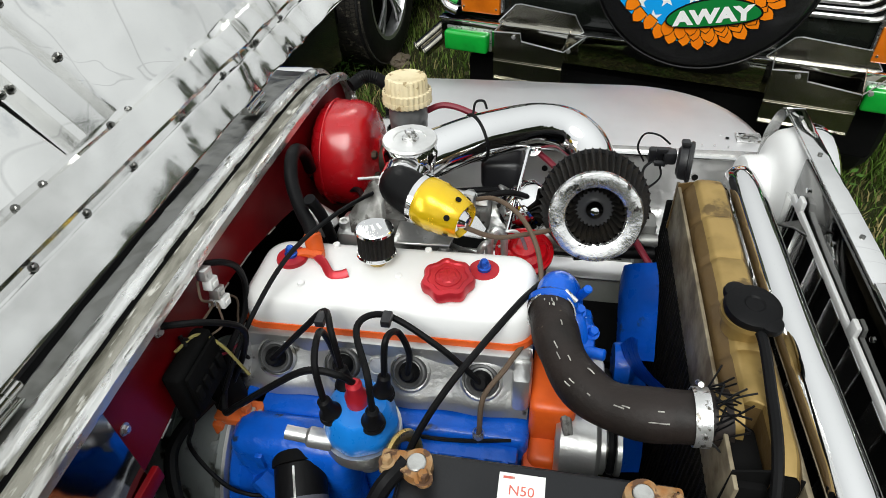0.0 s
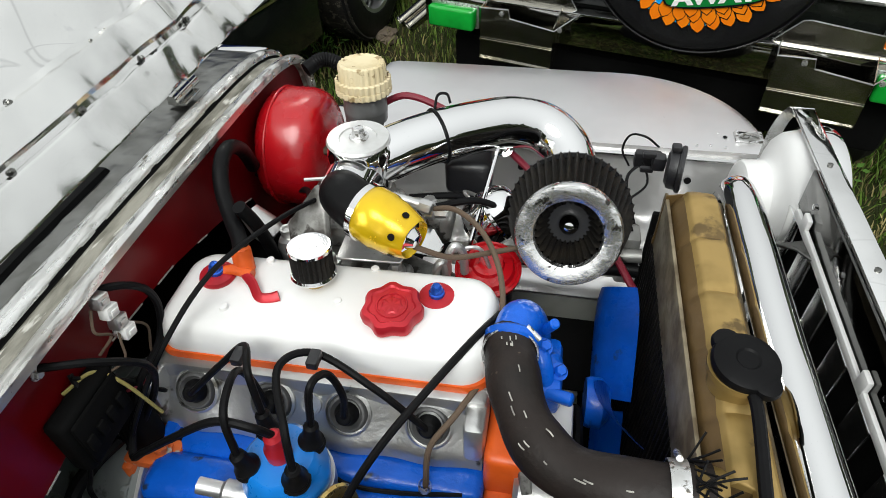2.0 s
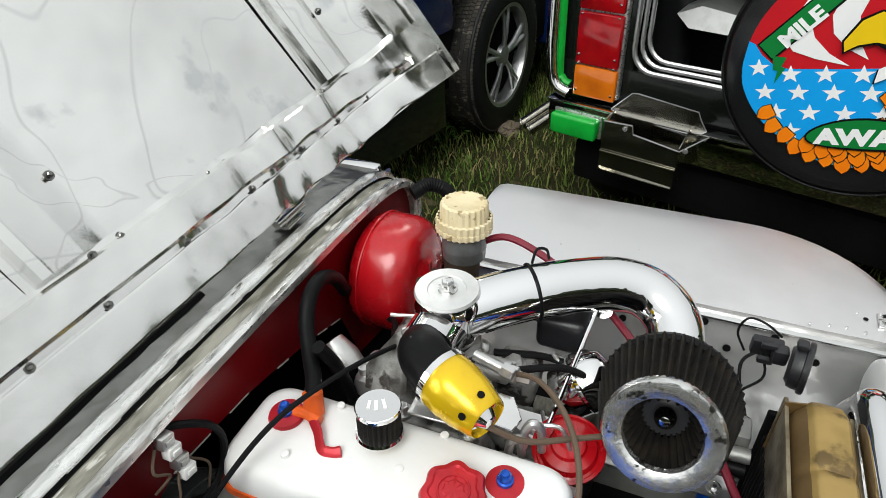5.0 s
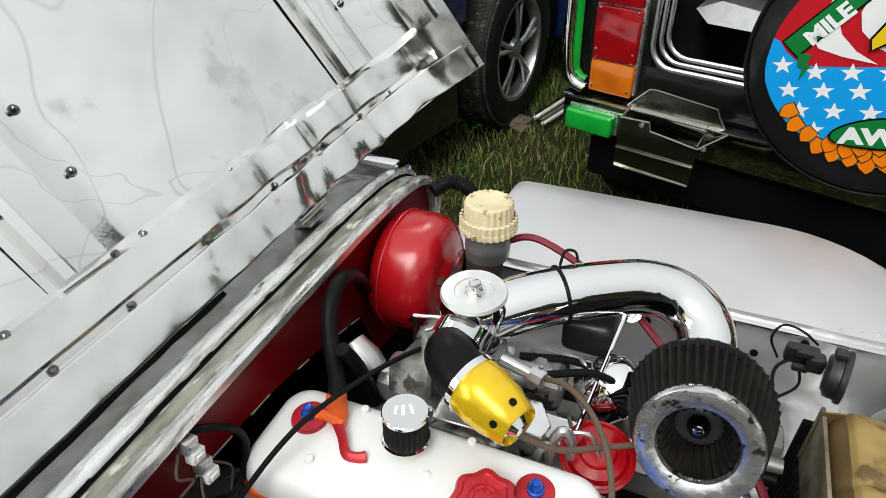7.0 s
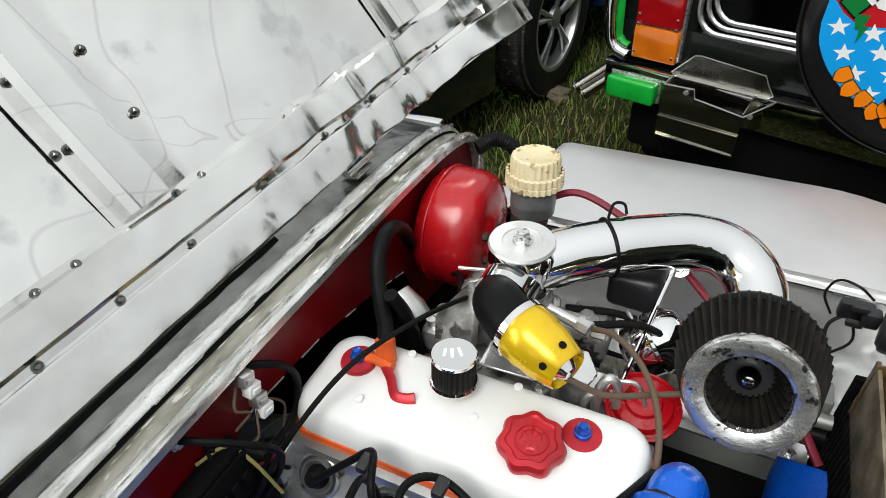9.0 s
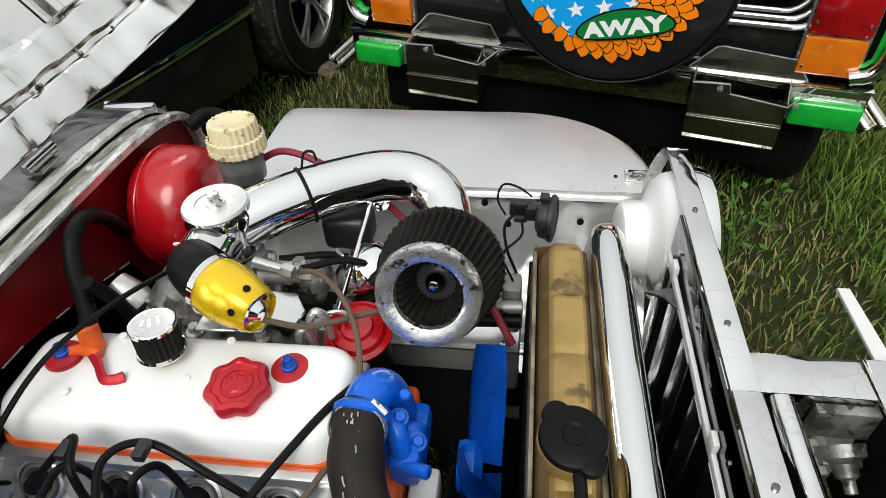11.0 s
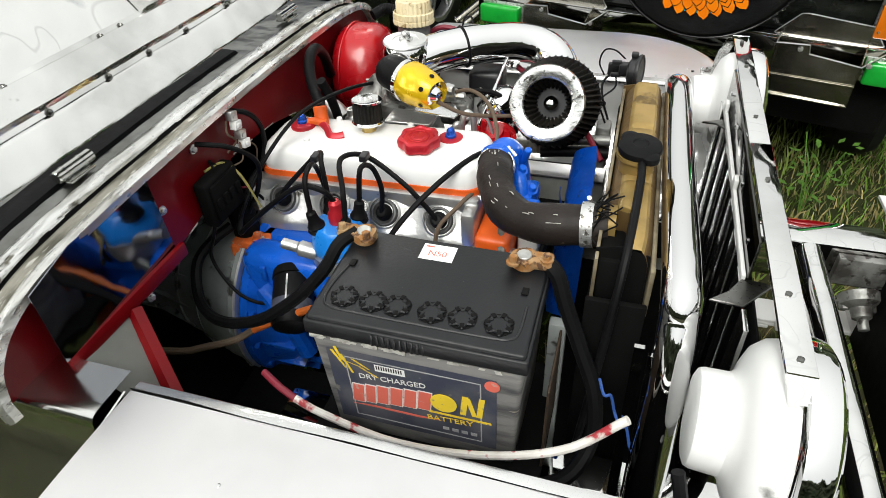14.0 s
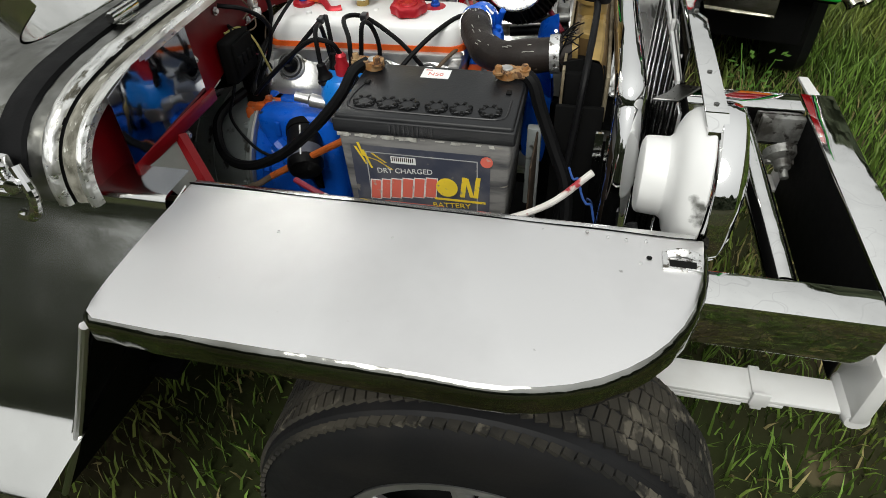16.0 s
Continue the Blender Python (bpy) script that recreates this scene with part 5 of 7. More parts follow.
hose_pts = [(0.366, 0.758, 0.846), (0.367, 0.742, 0.850), (0.371, 0.718, 0.852), (0.380, 0.685, 0.850), (0.398, 0.648, 0.846), (0.426, 0.620, 0.847), (0.462, 0.605, 0.853), (0.505, 0.600, 0.862), (0.552, 0.600, 0.868)]
radiator_hose = solo("radiator_hose", tube(hose_pts, lambda s: 0.0295 - 0.002 * math.sin(math.pi * s) + 0.0012 * math.sin(26 * s), 22, 8), hose_rubber, "scuffed black radiator top hose with frayed end", "hose")
def clamp_band(p, d, r, w, parent, name="clamp"):
    d = Vector(d).normalized()
    p = Vector(p)
    bb = lathe([(r, -w / 2), (r + 0.0015, -w / 2), (r + 0.0015, w / 2), (r, w / 2)], p, d, 32)
    side = d.orthogonal().normalized()
    if side.z < 0:
        side = -side
    q = p + side * (r + 0.005)
    rod(q - d.cross(side) * 0.010, q + d.cross(side) * 0.010, 0.0030, 10, bm=bb)
    return part(name, bb, chrome_worn, parent, "steel worm-drive hose clamp")
rng = random.Random(31)
for k in range(24):  # loose pale reinforcing threads on the rubber
    q = rng.uniform(0.3, 6.6)
    i = int(q)
    c0 = Vector(hose_pts[i]).lerp(Vector(hose_pts[i + 1]), q - i)
    c1 = Vector(hose_pts[i]).lerp(Vector(hose_pts[i + 1]), min(1.0, q - i + 0.10 + 0.18 * rng.random()))
    ax = (Vector(hose_pts[i + 1]) - Vector(hose_pts[i])).normalized()
    side = ax.cross(Vector((rng.uniform(-0.3, 0.3), rng.uniform(-0.9, -0.2), 0.6))).normalized().cross(ax)
    part("pale_thread", tube([c0 + side * 0.0292, (c0 + c1) / 2 + side * 0.0302, c1 + side * 0.0292], 0.0008, 5, 3), battery_wear, radiator_hose)
clamp_band((0.524, 0.600, 0.8655), (1, 0, 0.1), 0.0295, 0.016, radiator_hose)
clamp_band((0.367, 0.740, 0.850), (0, -0.85, 0.5), 0.029, 0.012, radiator_hose)
rng = random.Random(4)
bb = B()
for k in range(26):
    a = rng.uniform(0, 6.283)
    p = Vector((0.532, 0.600 + 0.028 * math.cos(a), 0.871 + 0.028 * math.sin(a)))
    q = p + Vector((rng.uniform(0.006, 0.035), rng.uniform(-0.022, 0.022), rng.uniform(-0.006, 0.028)))
    tube([p, (p + q) / 2 + Vector((0, 0, rng.uniform(-0.004, 0.006))), q], 0.0011, 5, 3, bm=bb)
split("frayed_thread", bb, rubber, radiator_hose, "frayed black thread")

fan = thing("cooling_fan", "blue metal radiator fan with twisted blades", "fan", (0.470, 0.788, 0.708))
part("hub", lathe([(0, 0), (0.030, 0), (0.032, 0.006), (0.032, 0.02), (0.02, 0.03), (0, 0.03)], (0.462, 0.788, 0.708), (1, 0, 0), 28), blue_paint, fan)
for k in range(4):
    a = radians(38 + 90 * k)
    def blade(u, v, a=a):
        r = 0.008 + 0.140 * u
        w = (v - 0.5) * (0.070 + 0.016 * u) * (1 - 0.22 * u ** 7)
        tw = radians(40 - 6 * u)
        curl = 0.012 * (2 * v - 1) ** 2
        return (0.480 + w * math.sin(tw) + curl, 0.788 + r * math.cos(a) - w * math.cos(tw) * math.sin(a), 0.708 + r * math.sin(a) + w * math.cos(tw) * math.cos(a))
    part("blade", grid(blade, 10, 8, thick=0.002), blue_paint, fan, "blue painted curved fan blade")

# pulley, alternator and belt in front of the block
alt = thing("alternator", "white and grey alternator beside the fan", "alternator", (0.42, 0.64, 0.67))
part("body", lathe([(0, 0), (0.04, 0), (0.046, 0.006), (0.046, 0.05), (0.04, 0.056), (0, 0.056)], (0.385, 0.655, 0.70), (1, 0, 0), 26), alu, alt)
part("pulley", lathe([(0, 0), (0.034, 0), (0.034, 0.006), (0.026, 0.010), (0.026, 0.016), (0.034, 0.020), (0.034, 0.026), (0, 0.026)], (0.442, 0.655, 0.70), (1, 0, 0), 30), alu, alt)
part("cover_plate", box(0.412, 0.446, 0.700, 0.762, 0.700, 0.748, 0.006), white_paint, alt, "white painted cover")
part("bracket", tube([(0.40, 0.64, 0.74), (0.39, 0.68, 0.765), (0.385, 0.73, 0.765)], 0.007, 8, 4), alu_dirty, alt)
solo("fan_belt", tube([(0.455, 0.622, 0.70), (0.455, 0.65, 0.665), (0.455, 0.72, 0.60), (0.455, 0.765, 0.615), (0.455, 0.80, 0.665), (0.455, 0.76, 0.715), (0.455, 0.70, 0.73), (0.455, 0.64, 0.735), (0.455, 0.622, 0.70)], 0.005, 6, 6), rubber, "black rubber fan belt round the pulleys", "belt")

# oil filter, starter, sump clutter under the near side
bb = lathe([(0, 0), (0.036, 0), (0.036, 0.13), (0.026, 0.14), (0.026, 0.17), (0, 0.17)], (-0.06, 0.60, 0.52), (1, 0, 0), 24)
lathe([(0, 0), (0.022, 0), (0.022, 0.10), (0, 0.10)], (-0.02, 0.585, 0.575), (1, 0, 0), 20, bb)
solo("starter_motor", bb, dark_void, "black starter motor low beside the block", "starter motor")
part("oil_sump", box(-0.02, 0.35, 0.66, 0.85, 0.28, 0.42, 0.02, 3), dark_void, engine)
bb = B()
box(0.16, 0.34, 0.612, 0.640, 0.655, 0.705, 0.006, bm=bb)
for x in (0.175, 0.205, 0.235, 0.265, 0.295, 0.325):
    box(x - 0.004, x + 0.004, 0.606, 0.614, 0.685, 0.706, 0.002, bm=bb)
part("side_rail", bb, blue_paint, engine)
bb = tube([(0.33, 0.64, 0.712), (0.26, 0.632, 0.708), (0.20, 0.63, 0.712), (0.17, 0.64, 0.722)], 0.0028, 6, 6)
part("vacuum_pipe", bb, rubber, engine)

# carburettor and its clutter behind the head
carb = thing("carburettor", "greasy cast alloy carburettor and intake manifold", "carburettor", (0.13, 0.94, 0.76))
bb = box(0.075, 0.20, 0.900, 1.01, 0.745, 0.800, 0.010)
box(0.09, 0.185, 0.915, 1.005, 0.805, 0.842, 0.008, bm=bb)
lathe([(0.040, 0), (0.044, 0.006), (0.044, 0.022), (0.036, 0.028)], (0.140, 0.975, 0.840), (0, 0, 1), 28, bb)
part("carb_body", bb, alu_dirty, carb)
bb = box(0.02, 0.075, 0.905, 0.975, 0.770, 0.812, 0.014)
for p in ((0.062, 0.912, 0.812), (0.035, 0.925, 0.812), (0.065, 0.955, 0.812)):
    lathe([(0.009, 0), (0.0085, 0.012), (0.005, 0.012), (0.004, 0.008), (0, 0.008)], p, (0, -0.1, 1), 14, bb)
lathe([(0.02, 0), (0.022, 0.02), (0.016, 0.05), (0, 0.052)], (0.005, 0.94, 0.79), (-0.6, 0.2, 0.5), 18, bb)
part("float_bowl", bb, alu, carb, "cast float bowl with screw bosses")
bb = slab([(0.130, 0.862, 0.836), (0.215, 0.866, 0.836), (0.222, 0.915, 0.836), (0.130, 0.915, 0.836)], (0, 0, 0.004), bev=0.001)
part("lever_plate", bb, alu, carb, "flat steel linkage plate")
bb = tube([(0.255, 0.880, 0.76), (0.256, 0.876, 0.80), (0.262, 0.868, 0.838), (0.270, 0.872, 0.842), (0.272, 0.880, 0.80)], 0.0055, 8, 6)
box(0.235, 0.29, 0.865, 0.90, 0.735, 0.775, 0.008, bm=bb)
part("linkage", bb, alu, carb)
bb = box(0.19, 0.235, 0.935, 0.960, 0.850, 0.874, 0.004)
lathe([(0.010, 0), (0.012, 0.002), (0.012, 0.012), (0.008, 0.014), (0.006, 0.03), (0, 0.03)], (0.232, 0.946, 0.863), (1, -0.1, 0), 6, bb)
part("hex_fitting", bb, alu, carb, "bright hexagon hose fitting")
bb = B()
for x in (0.02, 0.11, 0.20, 0.29):
    tube([(x, 0.872, 0.745), (x + 0.01, 0.905, 0.745), (0.13 + (x - 0.15) * 0.4, 0.955, 0.745)], 0.021, 12, 4, bm=bb)
part("manifold", bb, alu_dirty, carb)
bb = B()
rng = random.Random(8)
for k in range(22):
    x, y, z = rng.uniform(0.06, 0.30), rng.uniform(0.885, 1.06), rng.uniform(0.77, 0.845)
    if rng.random() < 0.6:
        bolt((x, y, z), (rng.uniform(-0.4, 0.4), rng.uniform(-0.8, 0.2), 1), rng.uniform(0.004, 0.008), rng.uniform(0.008, 0.016), bb)
    else:
        tube([(x, y, z), (x + rng.uniform(-0.04, 0.04), y + rng.uniform(-0.02, 0.03), z + rng.uniform(0.0, 0.03)), (x + rng.uniform(-0.06, 0.06), y + rng.uniform(-0.03, 0.05), z + rng.uniform(-0.03, 0.01))], 0.0028, 7, 5, bm=bb)
split("fastener", bb, alu, carb)
for pts in ([(0.24, 0.955, 0.862), (0.30, 0.985, 0.855), (0.36, 0.99, 0.82), (0.40, 0.98, 0.78)], [(0.20, 0.985, 0.85), (0.27, 1.01, 0.84), (0.33, 1.03, 0.80), (0.34, 1.05, 0.74)], [(0.05, 0.985, 0.82), (0.02, 1.04, 0.80), (-0.03, 1.06, 0.78), (-0.076, 1.07, 0.80)]):
    lead_line("vacuum_line", pts, 0.005, rubber, "black rubber vacuum line behind the carburettor", group="vacuum lines")
for x0, x1, y0, y1, z0, z1 in ((0.10, 0.225, 0.866, 0.900, 0.765, 0.812), (0.205, 0.262, 0.955, 1.02, 0.79, 0.842), (0.045, 0.10, 0.985, 1.04, 0.78, 0.83), (0.265, 0.31, 0.865, 0.895, 0.70, 0.755)):
    part("cast_lug", box(x0, x1, y0, y1, z0, z1, 0.011, 3), alu_dirty, carb, "greasy cast lug")
for p, d, r in (((0.115, 0.880, 0.812), (0, 0, 1), 0.008), ((0.205, 0.878, 0.812), (0, 0, 1), 0.008), ((0.23, 0.98, 0.842), (0, 0, 1), 0.010), ((0.285, 0.872, 0.755), (0, -0.3, 1), 0.007)):
    part("nut", bolt(p, d, r, 0.014), alu, carb)
solo("return_pipe", tube([(0.44, 1.00, 0.762), (0.48, 1.0, 0.766), (0.53, 1.0, 0.770)], 0.010, 14, 4), alu_dirty, "pale coolant pipe crossing behind the fan", "pipe")
solo("black_coolant_hose", tube([(0.40, 0.99, 0.735), (0.46, 1.0, 0.738), (0.53, 1.0, 0.742)], 0.011, 14, 4), rubber, "black coolant hose below the pale pipe", "hose")
solo("voltage_regulator", box(0.235, 0.305, 1.06, 1.12, 0.80, 0.858, 0.012, 3), black_plastic, "black moulded regulator box on the inner wing", "regulator box")
bb = lathe([(0.0, 0), (0.024, 0), (0.028, 0.006), (0.042, 0.010), (0.0445, 0.014), (0.0445, 0.019), (0.041, 0.020), (0.039, 0.017), (0.036, 0.018), (0.033, 0.026), (0.022, 0.029), (0.020, 0.034), (0.008, 0.036), (0, 0.036)], (0.322, 0.912, 0.786), (0, -0.22, 1), 36)
tube([(0.300, 0.905, 0.806), (0.306, 0.902, 0.826), (0.310, 0.900, 0.842)], 0.006, 8, 4, bm=bb)
diaph = solo("vacuum_diaphragm", bb, red_gloss, "red painted vacuum diaphragm beside the air filter", "diaphragm")
part("pot", lathe([(0, -0.07), (0.030, -0.07), (0.034, -0.06), (0.036, 0.0), (0.036, 0.004)], (0.322, 0.912, 0.780), (0, -0.22, 1), 30), black_plastic, diaph)
bb = lathe([(0, -0.045), (0.020, -0.044), (0.034, -0.036), (0.040, -0.020), (0.0405, -0.002), (0.042, 0.0), (0.042, 0.004), (0.0405, 0.006), (0.039, 0.022), (0.030, 0.036), (0.016, 0.042), (0, 0.043)], (0.318, 1.008, 0.812), (0.75, 0.3, 0.55), 36)
part("polished_housing", bb, chrome, carb, "dented polished round housing")
part("heat_shield", slab([(0.185, 0.872, 0.862), (0.262, 0.868, 0.858), (0.268, 0.888, 0.858), (0.250, 0.915, 0.860), (0.185, 0.915, 0.864)], (0, 0, -0.004), bev=0.0012), steel, carb, "flat bright bracket plate under the canister")
part("hook_clamp", tube([(0.272, 0.884, 0.815), (0.274, 0.880, 0.848), (0.282, 0.884, 0.862), (0.292, 0.886, 0.850), (0.294, 0.886, 0.815)], 0.0055, 10, 6), alu, carb, "bright hooked clamp")
hexn = part("brass_union", lathe([(0.009, 0), (0.0095, 0.003), (0.0095, 0.014), (0.008, 0.016)], (0.228, 0.935, 0.880), (0.93, -0.2, -0.1), 6), alu, carb, "pale hexagon hose union")
part("union_pipe", rod((0.190, 0.942, 0.884), (0.228, 0.935, 0.880), 0.0075, 12), alu, carb)
part("cast_web", slab([(0.050, 0.905, 0.850), (0.085, 0.930, 0.895), (0.105, 0.905, 0.875), (0.112, 0.880, 0.835), (0.060, 0.880, 0.835)], (0.006, 0.010, 0.004), bev=0.002), alu_dirty, carb, "grey triangular cast web")
solo("stay_rod", rod((0.292, 0.925, 0.815), (0.315, 1.075, 0.892), 0.0032, 10), chrome, "thin bright stay rod behind the carburettor", "rod")
solo("cap_bolt", bolt((0.320, 1.098, 0.868), (0, -0.7, 0.7), 0.009, 0.014), chrome, "bright cap screw on the regulator bracket", "bolt")

# chrome intake pipe, cone filter, yellow valve
intake = thing("intake_pipe", "chrome intake pipe bending to a cone filter", "intake pipe", (0.14, 0.98, 0.87))
bb = lathe([(0.036, 0.0), (0.040, 0.008), (0.0405, 0.030), (0.043, 0.050), (0.043, 0.062), (0.038, 0.072)], (0.140, 0.978, 0.868), (0, 0, 1), 36)
tube([(0.140, 0.972, 0.902), (0.138, 0.945, 0.903), (0.138, 0.918, 0.903)], 0.0355, 22, 5, bm=bb)
part("carb_hat", bb, chrome, intake, "chrome carburettor hat")
flange = part("flange", lathe([(0.0, 0.072), (0.040, 0.074), (0.042, 0.077), (0.040, 0.0805), (0.025, 0.081), (0.024, 0.079), (0, 0.079)], (0.140, 0.978, 0.868), (0, 0, 1), 48), satin_white, intake, "round clamp plate")
part("flange_bolt", bolt((0.141, 0.979, 0.947), (0, 0, 1), 0.0085, 0.015), chrome_worn, flange)
pipe_pts = [(0.152, 0.988, 0.904), (0.190, 1.016, 0.911), (0.235, 1.048, 0.914), (0.285, 1.085, 0.910), (0.330, 1.112, 0.904), (0.372, 1.120, 0.893), (0.405, 1.103, 0.876), (0.420, 1.066, 0.858), (0.422, 1.01, 0.842)]
part("pipe", tube(pipe_pts, 0.037, 28, 8), chrome, intake, "mirror chrome three-inch pipe")
d = (Vector(pipe_pts[2]) - Vector(pipe_pts[1])).normalized()
bb = ring(0.0375, 0.0025, (0.232, 1.046, 0.914), d, 36, 8)
tube([(0.222, 1.075, 0.938), (0.225, 1.085, 0.955), (0.238, 1.085, 0.958), (0.244, 1.078, 0.948)], 0.002, 6, 4, bm=bb)
part("band_clamp", bb, rubber, intake, "dark wire band clamp")

cone = thing("cone_air_filter", "black pleated cone air filter with pitted chrome ring", "air filter", (0.417, 0.895, 0.885))
FP, FD = Vector((0.422, 1.000, 0.838)), Vector((-0.03, -0.905, 0.42)).normalized()
L = 0.112
part("pleats", lathe([(0.079, 0.0), (0.081, 0.006), (0.063, L - 0.006)], FP, FD, 384, lobes=48, depth=0.058), filter_pleat, cone, "dusty black filter pleats")
part("rear_band", lathe([(0.036, -0.02), (0.038, -0.006), (0.080, -0.006), (0.083, 0.0), (0.083, 0.008), (0.078, 0.012)], FP, FD, 60), rubber, cone)
part("front_ring", lathe([(0.0645, L - 0.012), (0.0655, L - 0.004), (0.063, L + 0.002), (0.052, L + 0.003), (0.0425, L - 0.001), (0.0405, L - 0.008)], FP, FD, 60), chrome_pitted, cone, "pitted chrome front ring")
part("inner_pleats", lathe([(0.041, L - 0.006), (0.027, L - 0.060)], FP, FD, 200, lobes=25, depth=0.10), filter_pleat, cone)
bb = lathe([(0.028, L - 0.062), (0.0, L - 0.062)], FP, FD, 24)
part("inner_cap", bb, black_plastic, cone)
part("bullet_nut", lathe([(0.014, L - 0.062), (0.0135, L - 0.050), (0.011, L - 0.042), (0.006, L - 0.037), (0, L - 0.036)], FP, FD, 28), chrome, cone, "polished chrome bullet nut")

valve = thing("bypass_valve_filter", "bright yellow anodised canister on a black rubber elbow", "valve filter", (0.2, 0.85, 0.92))
part("rubber_elbow", tube([(0.138, 0.926, 0.903), (0.139, 0.902, 0.915), (0.150, 0.882, 0.926), (0.170, 0.866, 0.926), (0.188, 0.856, 0.923)], lambda s: 0.0285 + 0.003 * s, 22, 6), rubber, valve, "black moulded rubber elbow")
VP, VD = Vector((0.180, 0.862, 0.924)), Vector((0.86, -0.42, -0.10)).normalized()
part("clamp_ring", lathe([(0.0335, -0.002), (0.0365, -0.001), (0.0365, 0.007), (0.0335, 0.008)], VP, VD, 36), chrome, valve)
bb = lathe([(0.034, 0.006), (0.0355, 0.010), (0.0355, 0.030), (0.0335, 0.034), (0.0330, 0.046), (0.0255, 0.072), (0.0235, 0.074), (0.0225, 0.066)], VP, VD, 48, lobes=6, depth=0.018)
part("canister", bb, yellow_anod, valve, "yellow anodised canister shell")
bb = B()
f = axis_frame(VP, VD)
for k in range(6):
    a = 2 * math.pi * k / 6 + 0.5
    lathe([(0.0042, 0), (0.0042, 0.0008), (0, 0.0008)], f @ Vector((0.0294 * math.cos(a), 0.0294 * math.sin(a), 0.060)), (f.to_3x3() @ Vector((math.cos(a), math.sin(a), 0.25))), 12, bb)
split("vent_hole", bb, art_black, valve)
part("tail_cone", lathe([(0.022, 0.068), (0.014, 0.070), (0.008, 0.078), (0, 0.080)], VP, VD, 20), chrome, valve)
lead_line("copper_line", [(0.245, 0.830, 0.905), (0.285, 0.845, 0.880), (0.330, 0.880, 0.862), (0.38, 0.915, 0.85)], 0.0035, line_brown, "thin brown line behind the yellow canister")

# brake booster, master cylinder, reservoir
booster = thing("brake_booster", "glossy red brake booster bolted to the firewall", "brake booster", (-0.02, 1.135, 0.80))
part("shell", lathe([(0.0, -0.012), (0.082, -0.010), (0.092, -0.003), (0.0955, 0.008), (0.096, 0.020), (0.0965, 0.052), (0.094, 0.066), (0.088, 0.078), (0.076, 0.086), (0.058, 0.091), (0.040, 0.093), (0.036, 0.098), (0, 0.098)], (-0.056, 1.138, 0.812), (1, 0, 0), 56, lobes=6, depth=0.012), red_gloss, booster, "glossy red pressed shell", smooth=0.9)
part("seam", ring(0.0965, 0.0025, (-0.044, 1.138, 0.812), (1, 0, 0), 56, 8), red_gloss, booster)
bb = box(0.012, 0.030, 1.09, 1.18, 0.775, 0.845, 0.010)
lathe([(0.028, 0), (0.028, 0.02), (0.022, 0.03), (0.022, 0.12), (0.016, 0.13), (0, 0.13)], (0.018, 1.135, 0.806), (1, 0, 0), 22, bb)
lathe([(0.022, 0), (0.026, 0.006), (0.030, 0.05)], (0.093, 1.140, 0.82), (0, 0.1, 1), 22, bb)
for y, z in ((1.10, 0.835), (1.17, 0.78), (1.10, 0.79)):
    bolt((0.03, y, z), (1, 0, 0), 0.008, 0.014, bb)
part("master_cylinder", bb, iron, booster, "rusty brown master cylinder")
reservoir = thing("brake_fluid_reservoir", "grey plastic fluid reservoir with ribbed cream cap", "fluid reservoir", (0.096, 1.147, 0.866))
part("cup", lathe([(0.026, 0), (0.033, 0.004), (0.034, 0.020), (0.0345, 0.022), (0.034, 0.024), (0.034, 0.060), (0, 0.060)], (0, 0, 0), (0, 0.06, 1), 32), smoke_plastic, reservoir, "stained grey cup", local=True)
cap = part("cap", lathe([(0.040, 0.050), (0.0420, 0.052), (0.0420, 0.060), (0.0405, 0.0605), (0.0405, 0.062), (0.0415, 0.0625), (0.0415, 0.073), (0.039, 0.075)], (0, 0, 0), (0, 0.06, 1), 168, lobes=28, depth=0.035), cream, reservoir, "yellowed cream ribbed cap", local=True)
part("cap_dome", lathe([(0.037, 0.072), (0.0355, 0.075), (0.0355, 0.092), (0.034, 0.0965), (0.029, 0.098), (0.027, 0.0967), (0.008, 0.0967), (0, 0.0967)], (0, 0, 0), (0, 0.06, 1), 168, lobes=24, depth=0.030), cream, cap, local=True)
lead_line("brake_line", [(0.110, 1.16, 0.885), (0.16, 1.165, 0.905), (0.23, 1.150, 0.890), (0.31, 1.12, 0.862), (0.39, 1.06, 0.830), (0.47, 1.00, 0.80), (0.52, 0.94, 0.76)], 0.0055, line_red, "dark red flexible brake line behind the intake pipe")
solo("corrugated_loom", tube([(-0.045, 1.262, 0.885), (-0.022, 1.288, 0.893), (0.008, 1.296, 0.880), (0.026, 1.290, 0.85), (0.030, 1.265, 0.82)], lambda s: 0.0125 + 0.0007 * math.sin(170 * s), 16, 14), rubber, "black corrugated wiring loom at the cowl corner", "wiring loom")

# horn on the inner wing
horn = thing("horn", "black disc horn with loose wires", "horn", (0.545, 1.07, 0.885))
bb = lathe([(0.0, -0.012), (0.020, -0.012), (0.024, -0.009), (0.027, -0.008), (0.0285, -0.003), (0.0285, 0.003), (0.0315, 0.004), (0.0325, 0.007), (0.0315, 0.010), (0.028, 0.011), (0.026, 0.009), (0.010, 0.010), (0, 0.010)], (0.556, 1.058, 0.884), (0.97, -0.20, 0.05), 36)
part("body", bb, black_plastic, horn)
part("coil_housing", box(0.526, 0.544, 1.060, 1.078, 0.874, 0.896, 0.004), black_plastic, horn)
part("tab", box(0.545, 0.558, 1.052, 1.066, 0.912, 0.921, 0.003), black_plastic, horn)
for z in (0.872, 0.896):
    part("lug", box(0.512, 0.530, 1.064, 1.072, z - 0.004, z + 0.004, 0.002), black_plastic, horn)
